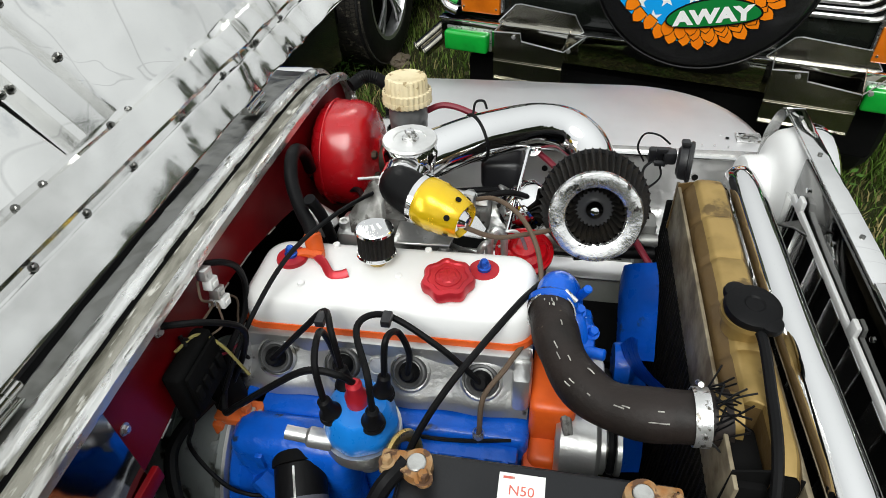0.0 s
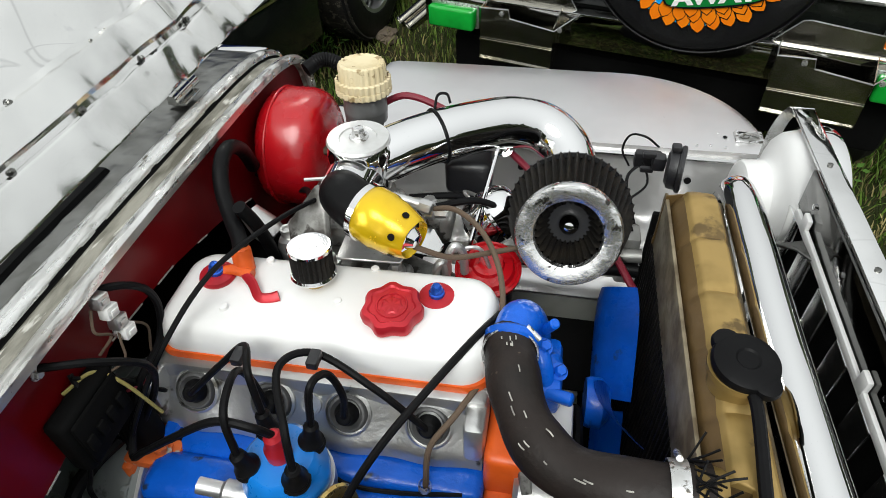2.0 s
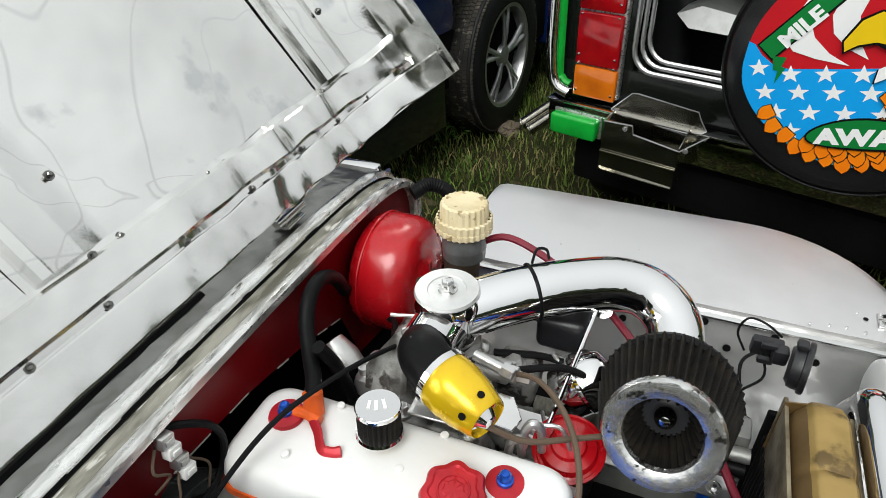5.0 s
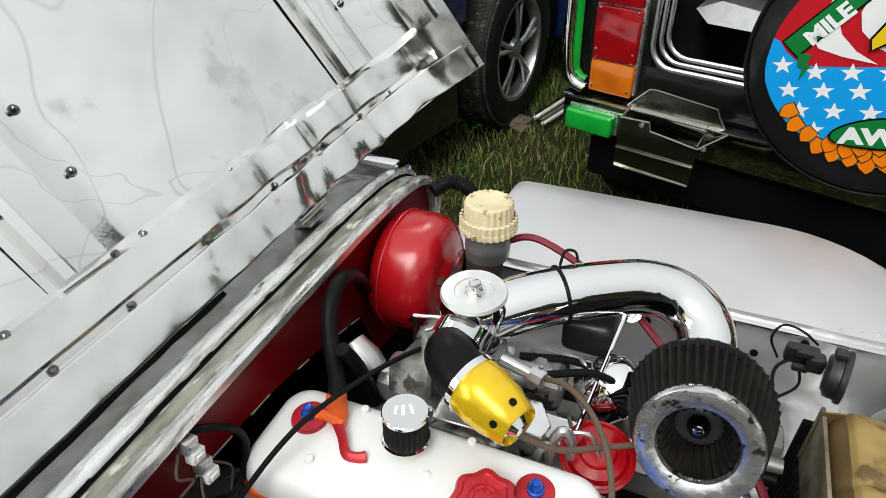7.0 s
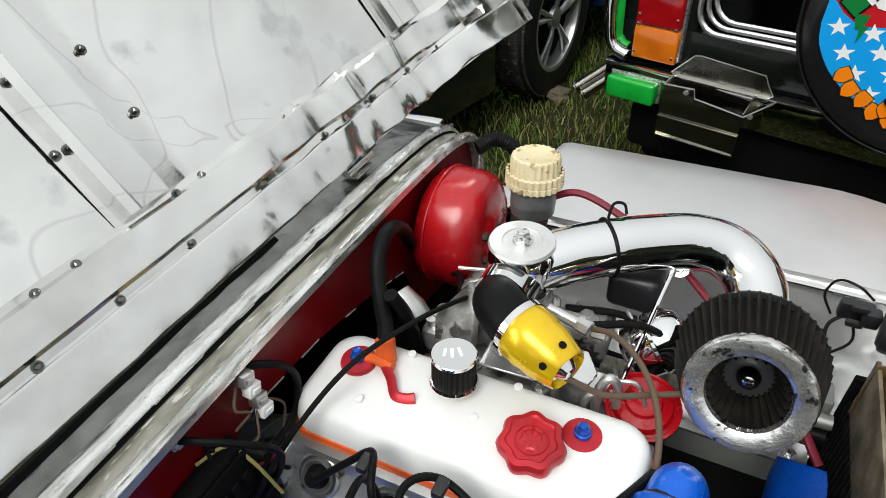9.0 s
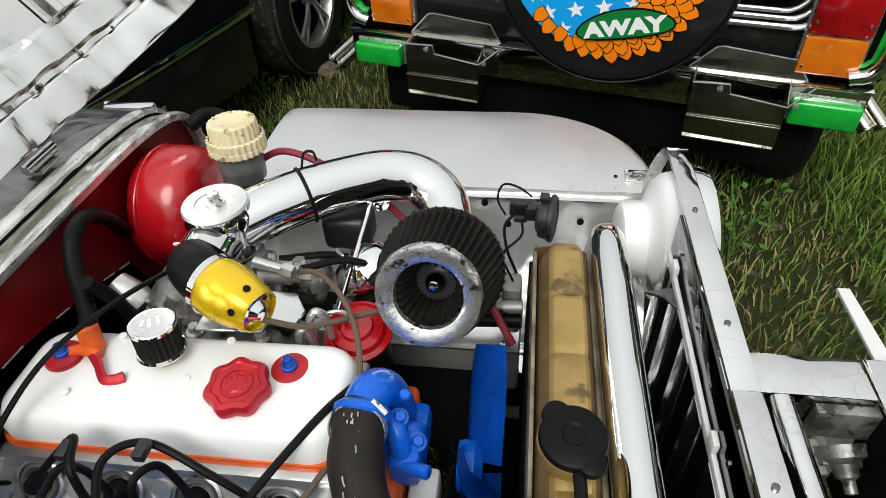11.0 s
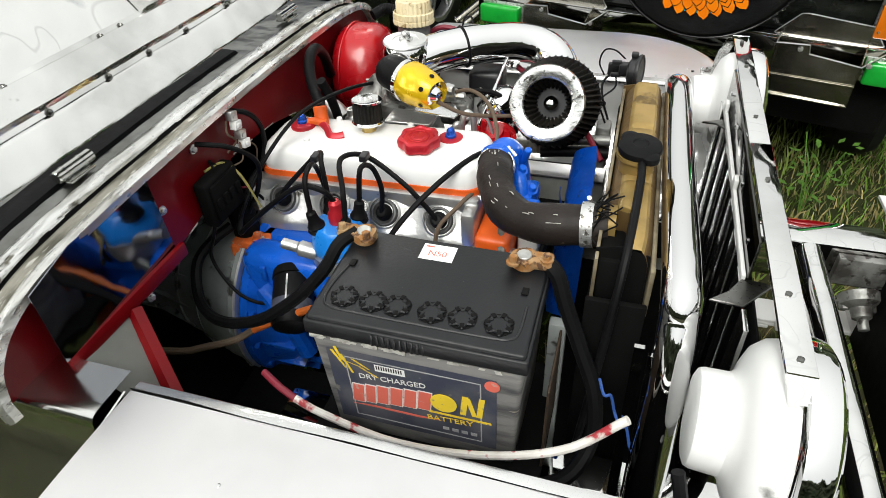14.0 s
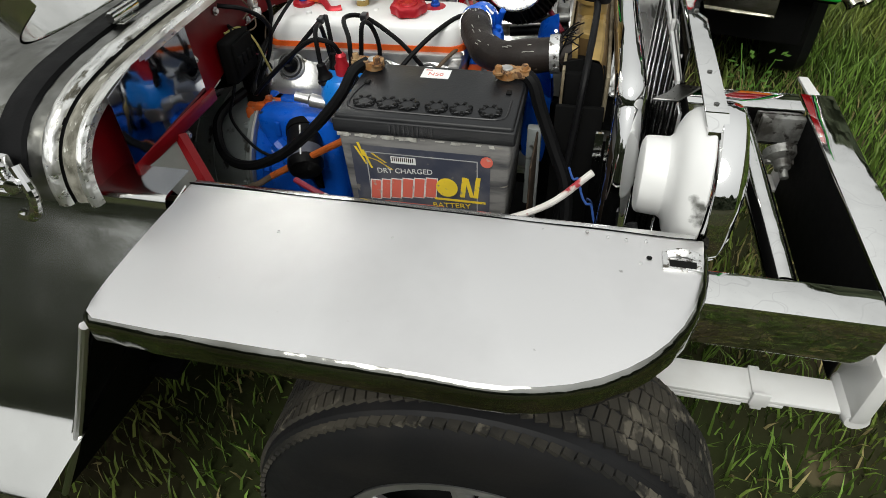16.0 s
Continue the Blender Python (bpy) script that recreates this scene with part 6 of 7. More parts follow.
part("bracket", box(0.505, 0.542, 1.085, 1.100, 0.86, 0.885, 0.004), black_plastic, horn)
bb = tube([(0.535, 1.09, 0.895), (0.515, 1.09, 0.91), (0.495, 1.10, 0.905), (0.488, 1.10, 0.88), (0.50, 1.09, 0.86)], 0.0016, 6, 6)
tube([(0.52, 1.09, 0.87), (0.50, 1.08, 0.85), (0.505, 1.06, 0.82), (0.52, 1.05, 0.78), (0.51, 1.06, 0.74)], 0.0022, 6, 6, bm=bb)
tube([(0.51, 1.10, 0.88), (0.525, 1.06, 0.855), (0.50, 1.04, 0.83), (0.515, 1.03, 0.79)], 0.0018, 6, 6, bm=bb)
part("wire", bb, rubber, horn)
solo("fuse_strip", box(0.50, 0.528, 1.01, 1.05, 0.70, 0.79, 0.006), alu_dirty, "grimy relay block with wires on the inner wing", "relay")

# far chassis rail, seen past the fan
bb = box(0.20, 0.530, 1.000, 1.060, 0.575, 0.672, 0.006, 3)
rail = part("inner_rail", bb, rail_grey, jeep, "dusty grey box-section rail beside the fan")
part("rail_flange", box(0.20, 0.528, 0.990, 1.040, 0.679, 0.683, 0.001), steel_dull, rail, "bright edge of the rail's flange")
part("cross_tube", tube([(0.25, 1.030, 0.716), (0.40, 1.030, 0.722), (0.530, 1.034, 0.728)], 0.013, 14, 6), gutter_grime, rail, "grimy pale tube over the rail")
part("rail_bolt", bolt((0.505, 1.004, 0.684), (0, 0, 1), 0.007, 0.006, B()), chrome_worn, rail)
part("rail_stay", tube([(0.470, 1.02, 0.58), (0.455, 0.99, 0.56), (0.430, 0.985, 0.52), (0.425, 1.00, 0.46)], 0.008, 10, 5), rail_grey, rail)
# radiator
radiator = thing("radiator", "radiator with tarnished brass top tank", "radiator", (0.575, 0.76, 0.42))
def tank_pt(u, v):
    y = 0.528 + 0.470 * u
    prof = [(0.545, 0.800), (0.546, 0.872), (0.550, 0.884), (0.557, 0.893), (0.563, 0.901), (0.571, 0.903), (0.594, 0.902), (0.601, 0.893), (0.606, 0.878), (0.607, 0.800)]
    t = v * (len(prof) - 1)
    k = min(len(prof) - 2, int(t))
    x, z = (prof[k][i] + (prof[k + 1][i] - prof[k][i]) * (t - k) for i in (0, 1))
    step = 0.0
    for s in (0.30, 0.47, 0.62, 0.80):
        step += 0.0025 * math.exp(-((u - s) / 0.012) ** 2)
    if u < 0.15:
        x = max(x, 0.576)
    end = max(0, 1 - min(u, 1 - u) / 0.06)
    pull = 0.010 * end * end
    return (x + (0.571 - x) * (pull * 8 + step * 6), y, z - pull * (1 if z > 0.85 else 0) - step * 1.6)
def tank_bit(v0, v1, n):
    return grid(lambda u, v: tank_pt(u, v0 + (v1 - v0) * v), 110, n)
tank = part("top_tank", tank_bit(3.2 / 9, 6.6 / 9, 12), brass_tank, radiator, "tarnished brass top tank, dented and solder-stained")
part("tank_side", tank_bit(0, 3.2 / 9, 10), brass_dark, tank, "dark brown tank side")
part("tank_side", tank_bit(6.6 / 9, 1, 8), brass_dark, tank, "dark brown tank side")
# near end plate is coloured black because it stands in shade
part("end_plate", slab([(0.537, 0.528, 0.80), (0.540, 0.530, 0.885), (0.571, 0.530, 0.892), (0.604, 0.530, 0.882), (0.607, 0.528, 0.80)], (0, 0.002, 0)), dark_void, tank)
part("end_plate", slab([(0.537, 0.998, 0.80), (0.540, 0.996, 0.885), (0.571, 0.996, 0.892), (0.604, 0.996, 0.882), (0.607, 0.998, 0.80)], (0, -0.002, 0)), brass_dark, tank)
bb = box(0.540, 0.5445, 0.515, 1.008, 0.795, 0.880, 0.001)
box(0.6065, 0.613, 0.515, 1.008, 0.795, 0.872, 0.002, bm=bb)
part("seam_strip", bb, seam_solder, radiator)
bb = box(0.542, 0.604, 0.505, 1.020, 0.42, 0.800, 0.002)
core = part("core", bb, core_black, radiator, "black finned radiator core")
for k in range(42):
    y = 0.512 + 0.0122 * k
    part("fin", box(0.5385, 0.5415, y, y + 0.0035, 0.425, 0.798, 0), core_black, core)
# black box added in place of the shadow in the tank recess
part("recess_shade", box(0.544, 0.575, 0.522, 0.592, 0.79, 0.872, 0.006), dark_void, radiator)
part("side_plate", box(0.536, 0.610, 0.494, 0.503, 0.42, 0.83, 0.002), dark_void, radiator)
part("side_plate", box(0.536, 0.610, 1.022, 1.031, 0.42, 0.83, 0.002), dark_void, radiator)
part("inlet_neck", rod((0.536, 0.600, 0.8705), (0.560, 0.600, 0.872), 0.026, 22), brass_tank, radiator)
part("filler_neck", lathe([(0.024, 0), (0.024, 0.02), (0.03, 0.022), (0.03, 0.028), (0, 0.028)], (0.575, 0.700, 0.898), (0, 0, 1), 24), brass_tank, radiator)
bb = lathe([(0.024, 0.0), (0.0285, 0.002), (0.0300, 0.007), (0.0285, 0.012), (0.024, 0.0145), (0.011, 0.0155), (0.009, 0.014), (0, 0.014)], (0.576, 0.700, 0.925), (0.02, -0.10, 1), 44)
for a in (125, 305):
    lathe([(0.008, 0.001), (0.0125, 0.003), (0.0135, 0.007), (0.0125, 0.0115), (0.008, 0.0135), (0, 0.0138)], (0.576 + 0.0245 * math.cos(radians(a)), 0.700 + 0.0245 * math.sin(radians(a)), 0.9245 + 0.0025 * math.sin(radians(a))), (0.02, -0.10, 1), 24, bb)
rcap = part("radiator_cap", bb, rubber, radiator, "black rubber-covered radiator cap with two ears")
lead_line("overflow_hose", [(0.580, 0.676, 0.925), (0.582, 0.655, 0.922), (0.581, 0.610, 0.914), (0.578, 0.545, 0.900), (0.574, 0.500, 0.862), (0.568, 0.475, 0.79), (0.560, 0.455, 0.70), (0.552, 0.445, 0.60)], 0.0056, rubber, "black overflow hose hanging from the radiator cap", "hose")
solo("radiator_stay", box(0.497, 0.519, 0.470, 0.486, 0.46, 0.80, 0.002), gear_grey, "grey upright steel stay beside the battery", "stay")
solo("wire_coil", tube([(0.60, 0.43, 0.73) if k == 0 else (0.56 + 0.008 * k, 0.435 - 0.006 * k + 0.006 * math.sin(k * 2.2), 0.775 - 0.011 * k + 0.008 * math.cos(k * 2.2)) for k in range(1, 9)], 0.002, 6, 6), wire_blue, "twist of blue wire by the radiator", "wire")

# ---- battery ----
battery = thing("car_battery", "grimy black car battery with faded printed label", "battery", (0.36, 0.43, 0.655))
def batt(u):
    return Matrix.Translation((0.36, 0.4325, 0.655)) @ u
def loaf(x, y, z0, z1, t, bev):
    """A case tapering to the bottom by t."""
    b = B()
    bmesh.ops.create_cube(b, size=1, matrix=Matrix.LocRotScale((0, 0, (z0 + z1) / 2), None, (x, y, z1 - z0)))
    for v in b.verts:
        if v.co.z < (z0 + z1) / 2:
            v.co.x *= 1 - t
            v.co.y *= 1 - t
    bmesh.ops.bevel(b, geom=b.edges[:], offset=bev, segments=3, profile=0.5, affect="EDGES")
    return b
M = Matrix.Translation((0.36, 0.4325, 0.655))
def wm(b):
    b.transform(M)
    return b
part("case", wm(loaf(0.254, 0.168, 0.0, 0.192, 0.06, 0.006)), battery_case, battery, "grey grimy polypropylene case")
bb = loaf(0.264, 0.174, 0.188, 0.210, 0.0, 0.003)
join(bb, loaf(0.256, 0.166, 0.206, 0.2155, -0.01, 0.004))
lid = part("lid", wm(bb), battery_top, battery, "dusty black battery lid")
for k in range(14):
    x = -0.128 + 0.0085 * k
    if noise.noise((x * 61, 3.0, 1.0)) > -0.15:
        part("chalky_scuff", wm(box(x, x + 0.0095, -0.0856, -0.0830, 0.181 + 0.0015 * noise.noise((x * 90, 1.0, 6.0)), 0.1875, 0.0006)), battery_wear, lid)
for k, x in enumerate((-0.098, -0.062, -0.032, 0.010, 0.046, 0.088)):
    c = Vector((x + 0.003, -0.045 + 0.0, 0.2155))
    part("vent_well", wm(lathe([(0.0168, -0.001), (0.0168, 0.0006), (0.0, 0.0006)], c, (0, 0, 1), 28)), art_black, lid)
    bb = lathe([(0.0150, -0.001), (0.0152, 0.0024), (0.0140, 0.0034), (0.0100, 0.0036), (0.0092, 0.0026), (0, 0.0026)], c, (0, 0, 1), 84, lobes=7, depth=0.16)
    cap = part("vent_cap", wm(bb), battery_top, lid, "black vent cap with a notched edge")
    bb = B()
    for j in range(7):
        m = Matrix.Translation(c) @ Matrix.Rotation(2 * math.pi * (j + 0.5) / 7, 4, "Z")
        box(0.0100, 0.0165, -0.0026, 0.0026, 0.0020, 0.0040, 0.0004, bm=bb, m=m)
    split("notch", wm(bb), art_black, cap)
bb = tube([(-0.112, 0.012, 0.2158), (-0.118, -0.02, 0.2158), (-0.118, -0.050, 0.2158), (-0.106, -0.064, 0.2158), (-0.06, -0.066, 0.2158), (0.08, -0.066, 0.2158), (0.108, -0.062, 0.2158), (0.115, -0.05, 0.2158), (0.116, -0.01, 0.2158)], 0.0016, 6, 6)
part("moulded_line", wm(bb), black_plastic, lid)
bb = B()
for k in range(10):
    box(-0.048 + 0.0068 * k, -0.0445 + 0.0068 * k, -0.0885, -0.0865, 0.190, 0.208, 0.0008, bm=bb)
split("grip_rib", wm(bb), black_plastic, lid)
bb = B()
for x in (-0.109, 0.109):
    box(x - 0.004, x + 0.004, 0.008, 0.020, 0.2155, 0.218, 0.001, bm=bb)
split("moulded_mark", wm(bb), art_black, lid)
sticker = part("sticker", wm(box(-0.033, 0.011, 0.043, 0.073, 0.2157, 0.2162, 0.0)), paper, battery, "white paper size sticker")
letters("size_text", "N50", 0.014, M @ Matrix.Translation((-0.011, 0.051, 0.2164)), ink_red, sticker, 0.0001)
part("small_print", wm(box(-0.029, -0.018, 0.067, 0.0695, 0.2162, 0.2164, 0.0)), ink_red, sticker)
for x, s in ((-0.112, -1), (0.098, 1)):
    bb = lathe([(0.012, 0), (0.0095, 0.018), (0.0085, 0.019), (0, 0.019)], (x, 0.062, 0.214), (0, 0, 1), 22)
    post = part("terminal_post", wm(bb), lead, battery, "lead terminal post")
    bb = lathe([(0.0100, 0.0), (0.0165, 0.001), (0.0160, 0.013), (0.0100, 0.014)], (x, 0.062, 0.217), (0, 0, 1), 20, lobes=3, depth=0.05)
    box(x + s * 0.010, x + s * 0.036, 0.050, 0.074, 0.219, 0.232, 0.004, bm=bb)
    bolt((x - s * 0.010, 0.046, 0.230), (0, 0, 1), 0.006, 0.012, bb)
    bolt((x + s * 0.028, 0.058, 0.231), (0, 0, 1), 0.0055, 0.010, bb)
    part("cable_clamp", wm(bb), rust, post, "corroded rusty cable clamp")
# printed label on the side that faces out; the brand is kept as plain coloured shapes
FY = -0.0850
def flat(x0, x1, z0, z1, o, skew=0.0):
    y0 = FY - o
    t = lambda z: (0.19 - z) * 0.027
    return slab([(x0, y0 + t(z0), z0), (x1, y0 + t(z0), z0), (x1 + skew, y0 + t(z1), z1), (x0 + skew, y0 + t(z1), z1)], (0, -0.0003, 0))
plate = part("label", wm(flat(-0.110, 0.098, 0.030, 0.168, 0.0)), label_navy, battery, "faded navy side label")
bb = B()
for a, c, e, f2 in ((-0.088, 0.080, 0.156, 0.1575), (-0.088, 0.080, 0.040, 0.0415), (-0.088, -0.0865, 0.040, 0.1575), (0.0785, 0.080, 0.040, 0.1575)):
    join(bb, flat(a, c, e, f2, 0.0006))
part("border", wm(bb), ink_grey, plate)
bb = B()
for a, c, e, f2 in ((-0.100, -0.094, 0.172, 0.150), (-0.094, -0.070, 0.150, 0.142), (-0.070, -0.050, 0.142, 0.128), (-0.094, -0.082, 0.160, 0.128), (-0.080, -0.06, 0.155, 0.140), (-0.105, -0.09, 0.165, 0.135)):
    y = FY - 0.0009 + 0.001
    slab([(a, y, e), (a + 0.004, y, e), (c + 0.003, y + 0.0008, f2), (c, y + 0.0008, f2)], (0, -0.0003, 0), bm=bb)
part("yellow_flash", wm(bb), ink_yellow, plate)
bb, back = B(), B()
x = -0.088
for k, w in enumerate((0.0145, 0.0125, 0.0145, 0.0155, 0.0150, 0.0160)):
    z0, z1 = 0.071 + 0.0026 * k, 0.106 + 0.0026 * k
    join(back, flat(x - 0.0012, x + w + 0.0012, z0 - 0.0014, z1 + 0.0014, 0.0005, 0.004))
    join(bb, flat(x, x + w, z0, z1, 0.0009, 0.004))
    x += w + 0.0030
part("brand_outline", wm(back), ink_white, plate, "pale outline behind the printed shapes")
split("red_brand_bar", wm(bb), ink_red, plate)
bb = B()
lathe([(0.0165, 0), (0.0165, 0.0006), (0, 0.0006)], (0.0335, FY + 0.001, 0.106), (0, -1, 0), 28, bb)
join(bb, flat(0.0530, 0.0605, 0.090, 0.127, 0.0006, 0.004))
slab([(0.0605, FY + 0.0006, 0.126), (0.0665, FY + 0.0006, 0.126), (0.0745, FY + 0.0014, 0.092), (0.0685, FY + 0.0014, 0.092)], (0, -0.0003, 0), bm=bb)
join(bb, flat(0.0735, 0.0805, 0.091, 0.129, 0.0008, 0.004))
join(bb, flat(0.014, 0.092, 0.081, 0.085, 0.0008, 0.0))
split("yellow_brand_shape", wm(bb), ink_yellow, plate)
join_b = B()
join(join_b, flat(-0.090, 0.0, 0.064, 0.068, 0.0008, 0.03))
part("red_swoosh", wm(join_b), ink_red, plate)
tilt = Matrix.Rotation(radians(90), 4, "X")
letters("dry_charged_text", "DRY CHARGED", 0.0125, M @ Matrix.Translation((-0.030, FY - 0.0008 + 0.0015, 0.124)) @ Matrix.Rotation(radians(-4), 4, "Y") @ tilt, ink_white, plate, 0.0002)
letters("battery_text", "BATTERY", 0.0125, M @ Matrix.Translation((0.040, FY - 0.0008 + 0.003, 0.068)) @ Matrix.Rotation(radians(-4), 4, "Y") @ tilt, ink_yellow, plate, 0.0002, 1.15)
bb = B()
for k in range(4):
    join(bb, flat(0.030 + 0.012 * k, 0.038 + 0.012 * k, 0.050, 0.056, 0.0008))
part("small_print", wm(bb), ink_grey, plate)
bb = flat(-0.050, -0.012, 0.141, 0.153, 0.0008)
barcode = part("barcode_sticker", wm(bb), paper, plate, "small white barcode sticker")
bb = B()
for k in range(11):
    join(bb, flat(-0.048 + 0.0031 * k, -0.0465 + 0.0031 * k, 0.145, 0.152, 0.0013))
part("bars", wm(bb), art_black, barcode)
part("red_dot", wm(lathe([(0.009, 0), (0.009, 0.0006), (0, 0.0006)], (0.093, FY - 0.0002, 0.158), (0, -1, 0), 22)), ink_red, plate, "faded red dot")
rng = random.Random(77)
for k in range(12):  # chipped, chalky upper edge of the case
    x0 = -0.118 + 0.0195 * k + rng.uniform(-0.003, 0.003)
    w, h = rng.uniform(0.006, 0.017), rng.uniform(0.0015, 0.005)
    part("edge_wear", wm(flat(x0, x0 + w, 0.186 - h, 0.1865, 0.0004, rng.uniform(-0.002, 0.002))), battery_wear, battery)
tray = thing("battery_tray", "dark steel battery tray with an upright lip", "battery tray", (0.36, 0.43, 0.64))
bb = box(0.205, 0.515, 0.335, 0.530, 0.640, 0.6545, 0.002)
part("pan", bb, dark_void, tray)
part("lip", slab([(0.512, 0.36, 0.655), (0.512, 0.47, 0.655), (0.512, 0.465, 0.80), (0.512, 0.365, 0.80)], (0.003, 0, 0), bev=0.001), iron, tray)
rod_thing = thing("hold_down_rod", "bent steel rod with flaking white over red paint", "rod", (0.35, 0.312, 0.70))
part("rod", tube([(0.205, 0.322, 0.741), (0.242, 0.318, 0.728), (0.338, 0.312, 0.713), (0.446, 0.312, 0.728), (0.539, 0.318, 0.768), (0.600, 0.335, 0.822)], 0.0050, 10, 8), cord_white, rod_thing)
part("red_end", tube([(0.150, 0.345, 0.748), (0.178, 0.331, 0.746), (0.206, 0.3215, 0.7405)], 0.0048, 10, 8), line_red, rod_thing, "bare dark red end of the rod")
lead_line("battery_cable", [(0.236, 0.497, 0.880), (0.220, 0.474, 0.874), (0.200, 0.455, 0.840), (0.152, 0.446, 0.786), (0.080, 0.452, 0.722), (0.005, 0.469, 0.676), (-0.050, 0.485, 0.665), (-0.090, 0.516, 0.672), (-0.112, 0.560, 0.700), (-0.100, 0.595, 0.722), (-0.078, 0.630, 0.735)], 0.0092, rubber, "thick black battery cable to the starter")
lead_line("battery_cable", [(0.482, 0.495, 0.882), (0.500, 0.488, 0.868), (0.515, 0.478, 0.83), (0.540, 0.462, 0.775), (0.565, 0.44, 0.72), (0.570, 0.41, 0.66), (0.54, 0.36, 0.635), (0.46, 0.325, 0.64)], 0.0105, rubber, "thick black earth cable beside the radiator")
lead_line("orange_cable", [(0.205, 0.500, 0.745), (0.160, 0.510, 0.715), (0.117, 0.515, 0.688), (0.060, 0.512, 0.655), (0.012, 0.500, 0.630)], 0.0065, wire_orange, "orange sheathed cable from the battery")
lead_line("fuel_line", [(0.012, 0.500, 0.630), (-0.012, 0.478, 0.622), (-0.060, 0.462, 0.610), (-0.106, 0.448, 0.601), (-0.22, 0.43, 0.60)], 0.0062, line_brown, "brown hose running below the orange cable")

# oil filter on the side of the block
oil_filter = thing("oil_filter", "black oil filter canister screwed to the blue block", "oil filter", (0.06, 0.60, 0.66))
part("canister", lathe([(0, 0), (0.028, 0), (0.034, 0.004), (0.034, 0.080), (0.030, 0.089), (0.016, 0.093), (0, 0.094)], (0.055, 0.585, 0.680), (0.30, -0.85, -0.36), 32), rubber, oil_filter)
part("seat", lathe([(0.026, -0.02), (0.036, -0.012), (0.036, 0.002), (0.026, 0.004)], (0.055, 0.585, 0.680), (0.30, -0.85, -0.36), 28), dark_void, oil_filter, "black rubber-edged filter seat")
part("print_band", lathe([(0.0344, 0.046), (0.0344, 0.070)], (0.055, 0.585, 0.680), (0.30, -0.85, -0.36), 32), label_navy, oil_filter, "pale worn print band")
bb = B()
for k in range(5):
    f = axis_frame((0.055, 0.585, 0.680), (0.30, -0.85, -0.36))
    box(-0.012, 0.012, -0.0014, 0.0014, 0.0, 0.0006, 0, bm=bb, m=f @ Matrix.Rotation(radians(95), 4, "Z") @ Matrix.Translation((0, 0, 0.020 + 0.011 * k)) @ Matrix.Rotation(radians(90), 4, "Y") @ Matrix.Translation((0, 0, 0.0346)))
split("print_bar", bb, ink_white, oil_filter)

# wiring on the firewall, near side
loom = thing("firewall_loom", "tangle of thin wires with a white connector", "wiring", (-0.06, 0.62, 0.84))
for pts, r in (([(-0.070, 0.60, 0.915), (-0.03, 0.625, 0.90), (-0.010, 0.655, 0.86), (-0.028, 0.665, 0.80), (-0.048, 0.645, 0.755)], 0.0042),
               ([(-0.074, 0.624, 0.871), (-0.056, 0.605, 0.84), (-0.064, 0.571, 0.768), (-0.085, 0.568, 0.71), (-0.043, 0.549, 0.664), (-0.008, 0.550, 0.642), (0.03, 0.555, 0.645)], 0.0030),
               ([(-0.07, 0.66, 0.80), (-0.04, 0.68, 0.77), (-0.06, 0.70, 0.73)], 0.003), ([(-0.07, 0.62, 0.87), (-0.05, 0.65, 0.83), (-0.06, 0.68, 0.77)], 0.0026)):
    part("black_wire", tube(pts, r, 8, 7), rubber, loom)
part("yellow_wire", tube([(-0.074, 0.605, 0.862), (-0.060, 0.635, 0.862), (-0.039, 0.643, 0.837), (-0.024, 0.653, 0.768)], 0.0022, 7, 7), wire_yellow, loom)
part("red_wire", tube([(-0.066, 0.63, 0.82), (-0.05, 0.66, 0.80), (-0.045, 0.69, 0.79)], 0.002, 7, 7), line_red, loom)
for k in range(4):
    m = Matrix.Translation((-0.056 + 0.003 * k, 0.683 + 0.001 * k, 0.922 - 0.0165 * k)) @ Matrix.Rotation(radians(-14), 4, "X")
    bb = box(-0.006, 0.007, -0.0085, 0.0085, -0.0075, 0.0075, 0.0015, m=m)
    box(0.007, 0.009, -0.005, 0.005, -0.003, 0.003, 0.0006, m=m, bm=bb)
    part("connector", bb, paper if k % 2 else alu, loom, "dusty white plastic connector")
for pts, r in (([(-0.060, 0.672, 0.918), (-0.050, 0.655, 0.905), (-0.048, 0.668, 0.885), (-0.056, 0.650, 0.872)], 0.0017), ([(-0.058, 0.690, 0.880), (-0.045, 0.672, 0.872), (-0.040, 0.660, 0.855), (-0.055, 0.640, 0.850)], 0.0015), ([(-0.060, 0.700, 0.868), (-0.046, 0.712, 0.850), (-0.050, 0.705, 0.815), (-0.045, 0.690, 0.780)], 0.0016)):
    part("pale_wire", tube(pts, r, 7, 7), line_brown, loom)
fuse = thing("fuse_box", "dusty black fuse box hung on the red firewall", "fuse box", (-0.06, 0.60, 0.80))
part("case", box(-0.074, -0.048, 0.566, 0.650, 0.780, 0.862, 0.007, 3), dark_void, fuse)
part("lid", box(-0.048, -0.042, 0.572, 0.644, 0.790, 0.856, 0.004, 2), dark_void, fuse)
for k in range(4):
    part("blade_fuse", box(-0.042, -0.038, 0.575 + 0.017 * k, 0.585 + 0.017 * k, 0.812, 0.832, 0.001), dark_void, fuse)
solo("ignition_coil", lathe([(0, 0), (0.021, 0), (0.023, 0.004), (0.023, 0.08), (0.017, 0.088), (0.009, 0.092), (0.008, 0.105), (0, 0.105)], (-0.060, 0.645, 0.700), (-0.1, 0.1, 1), 24), dark_void, "black ignition coil below the fuse box", "ignition coil")

# ---- the parked jeep behind ----
other = thing("parked_jeep", "dark green parked jeep seen from its rear", "jeep", (0.658, 2.245, -0.02), -15.1)


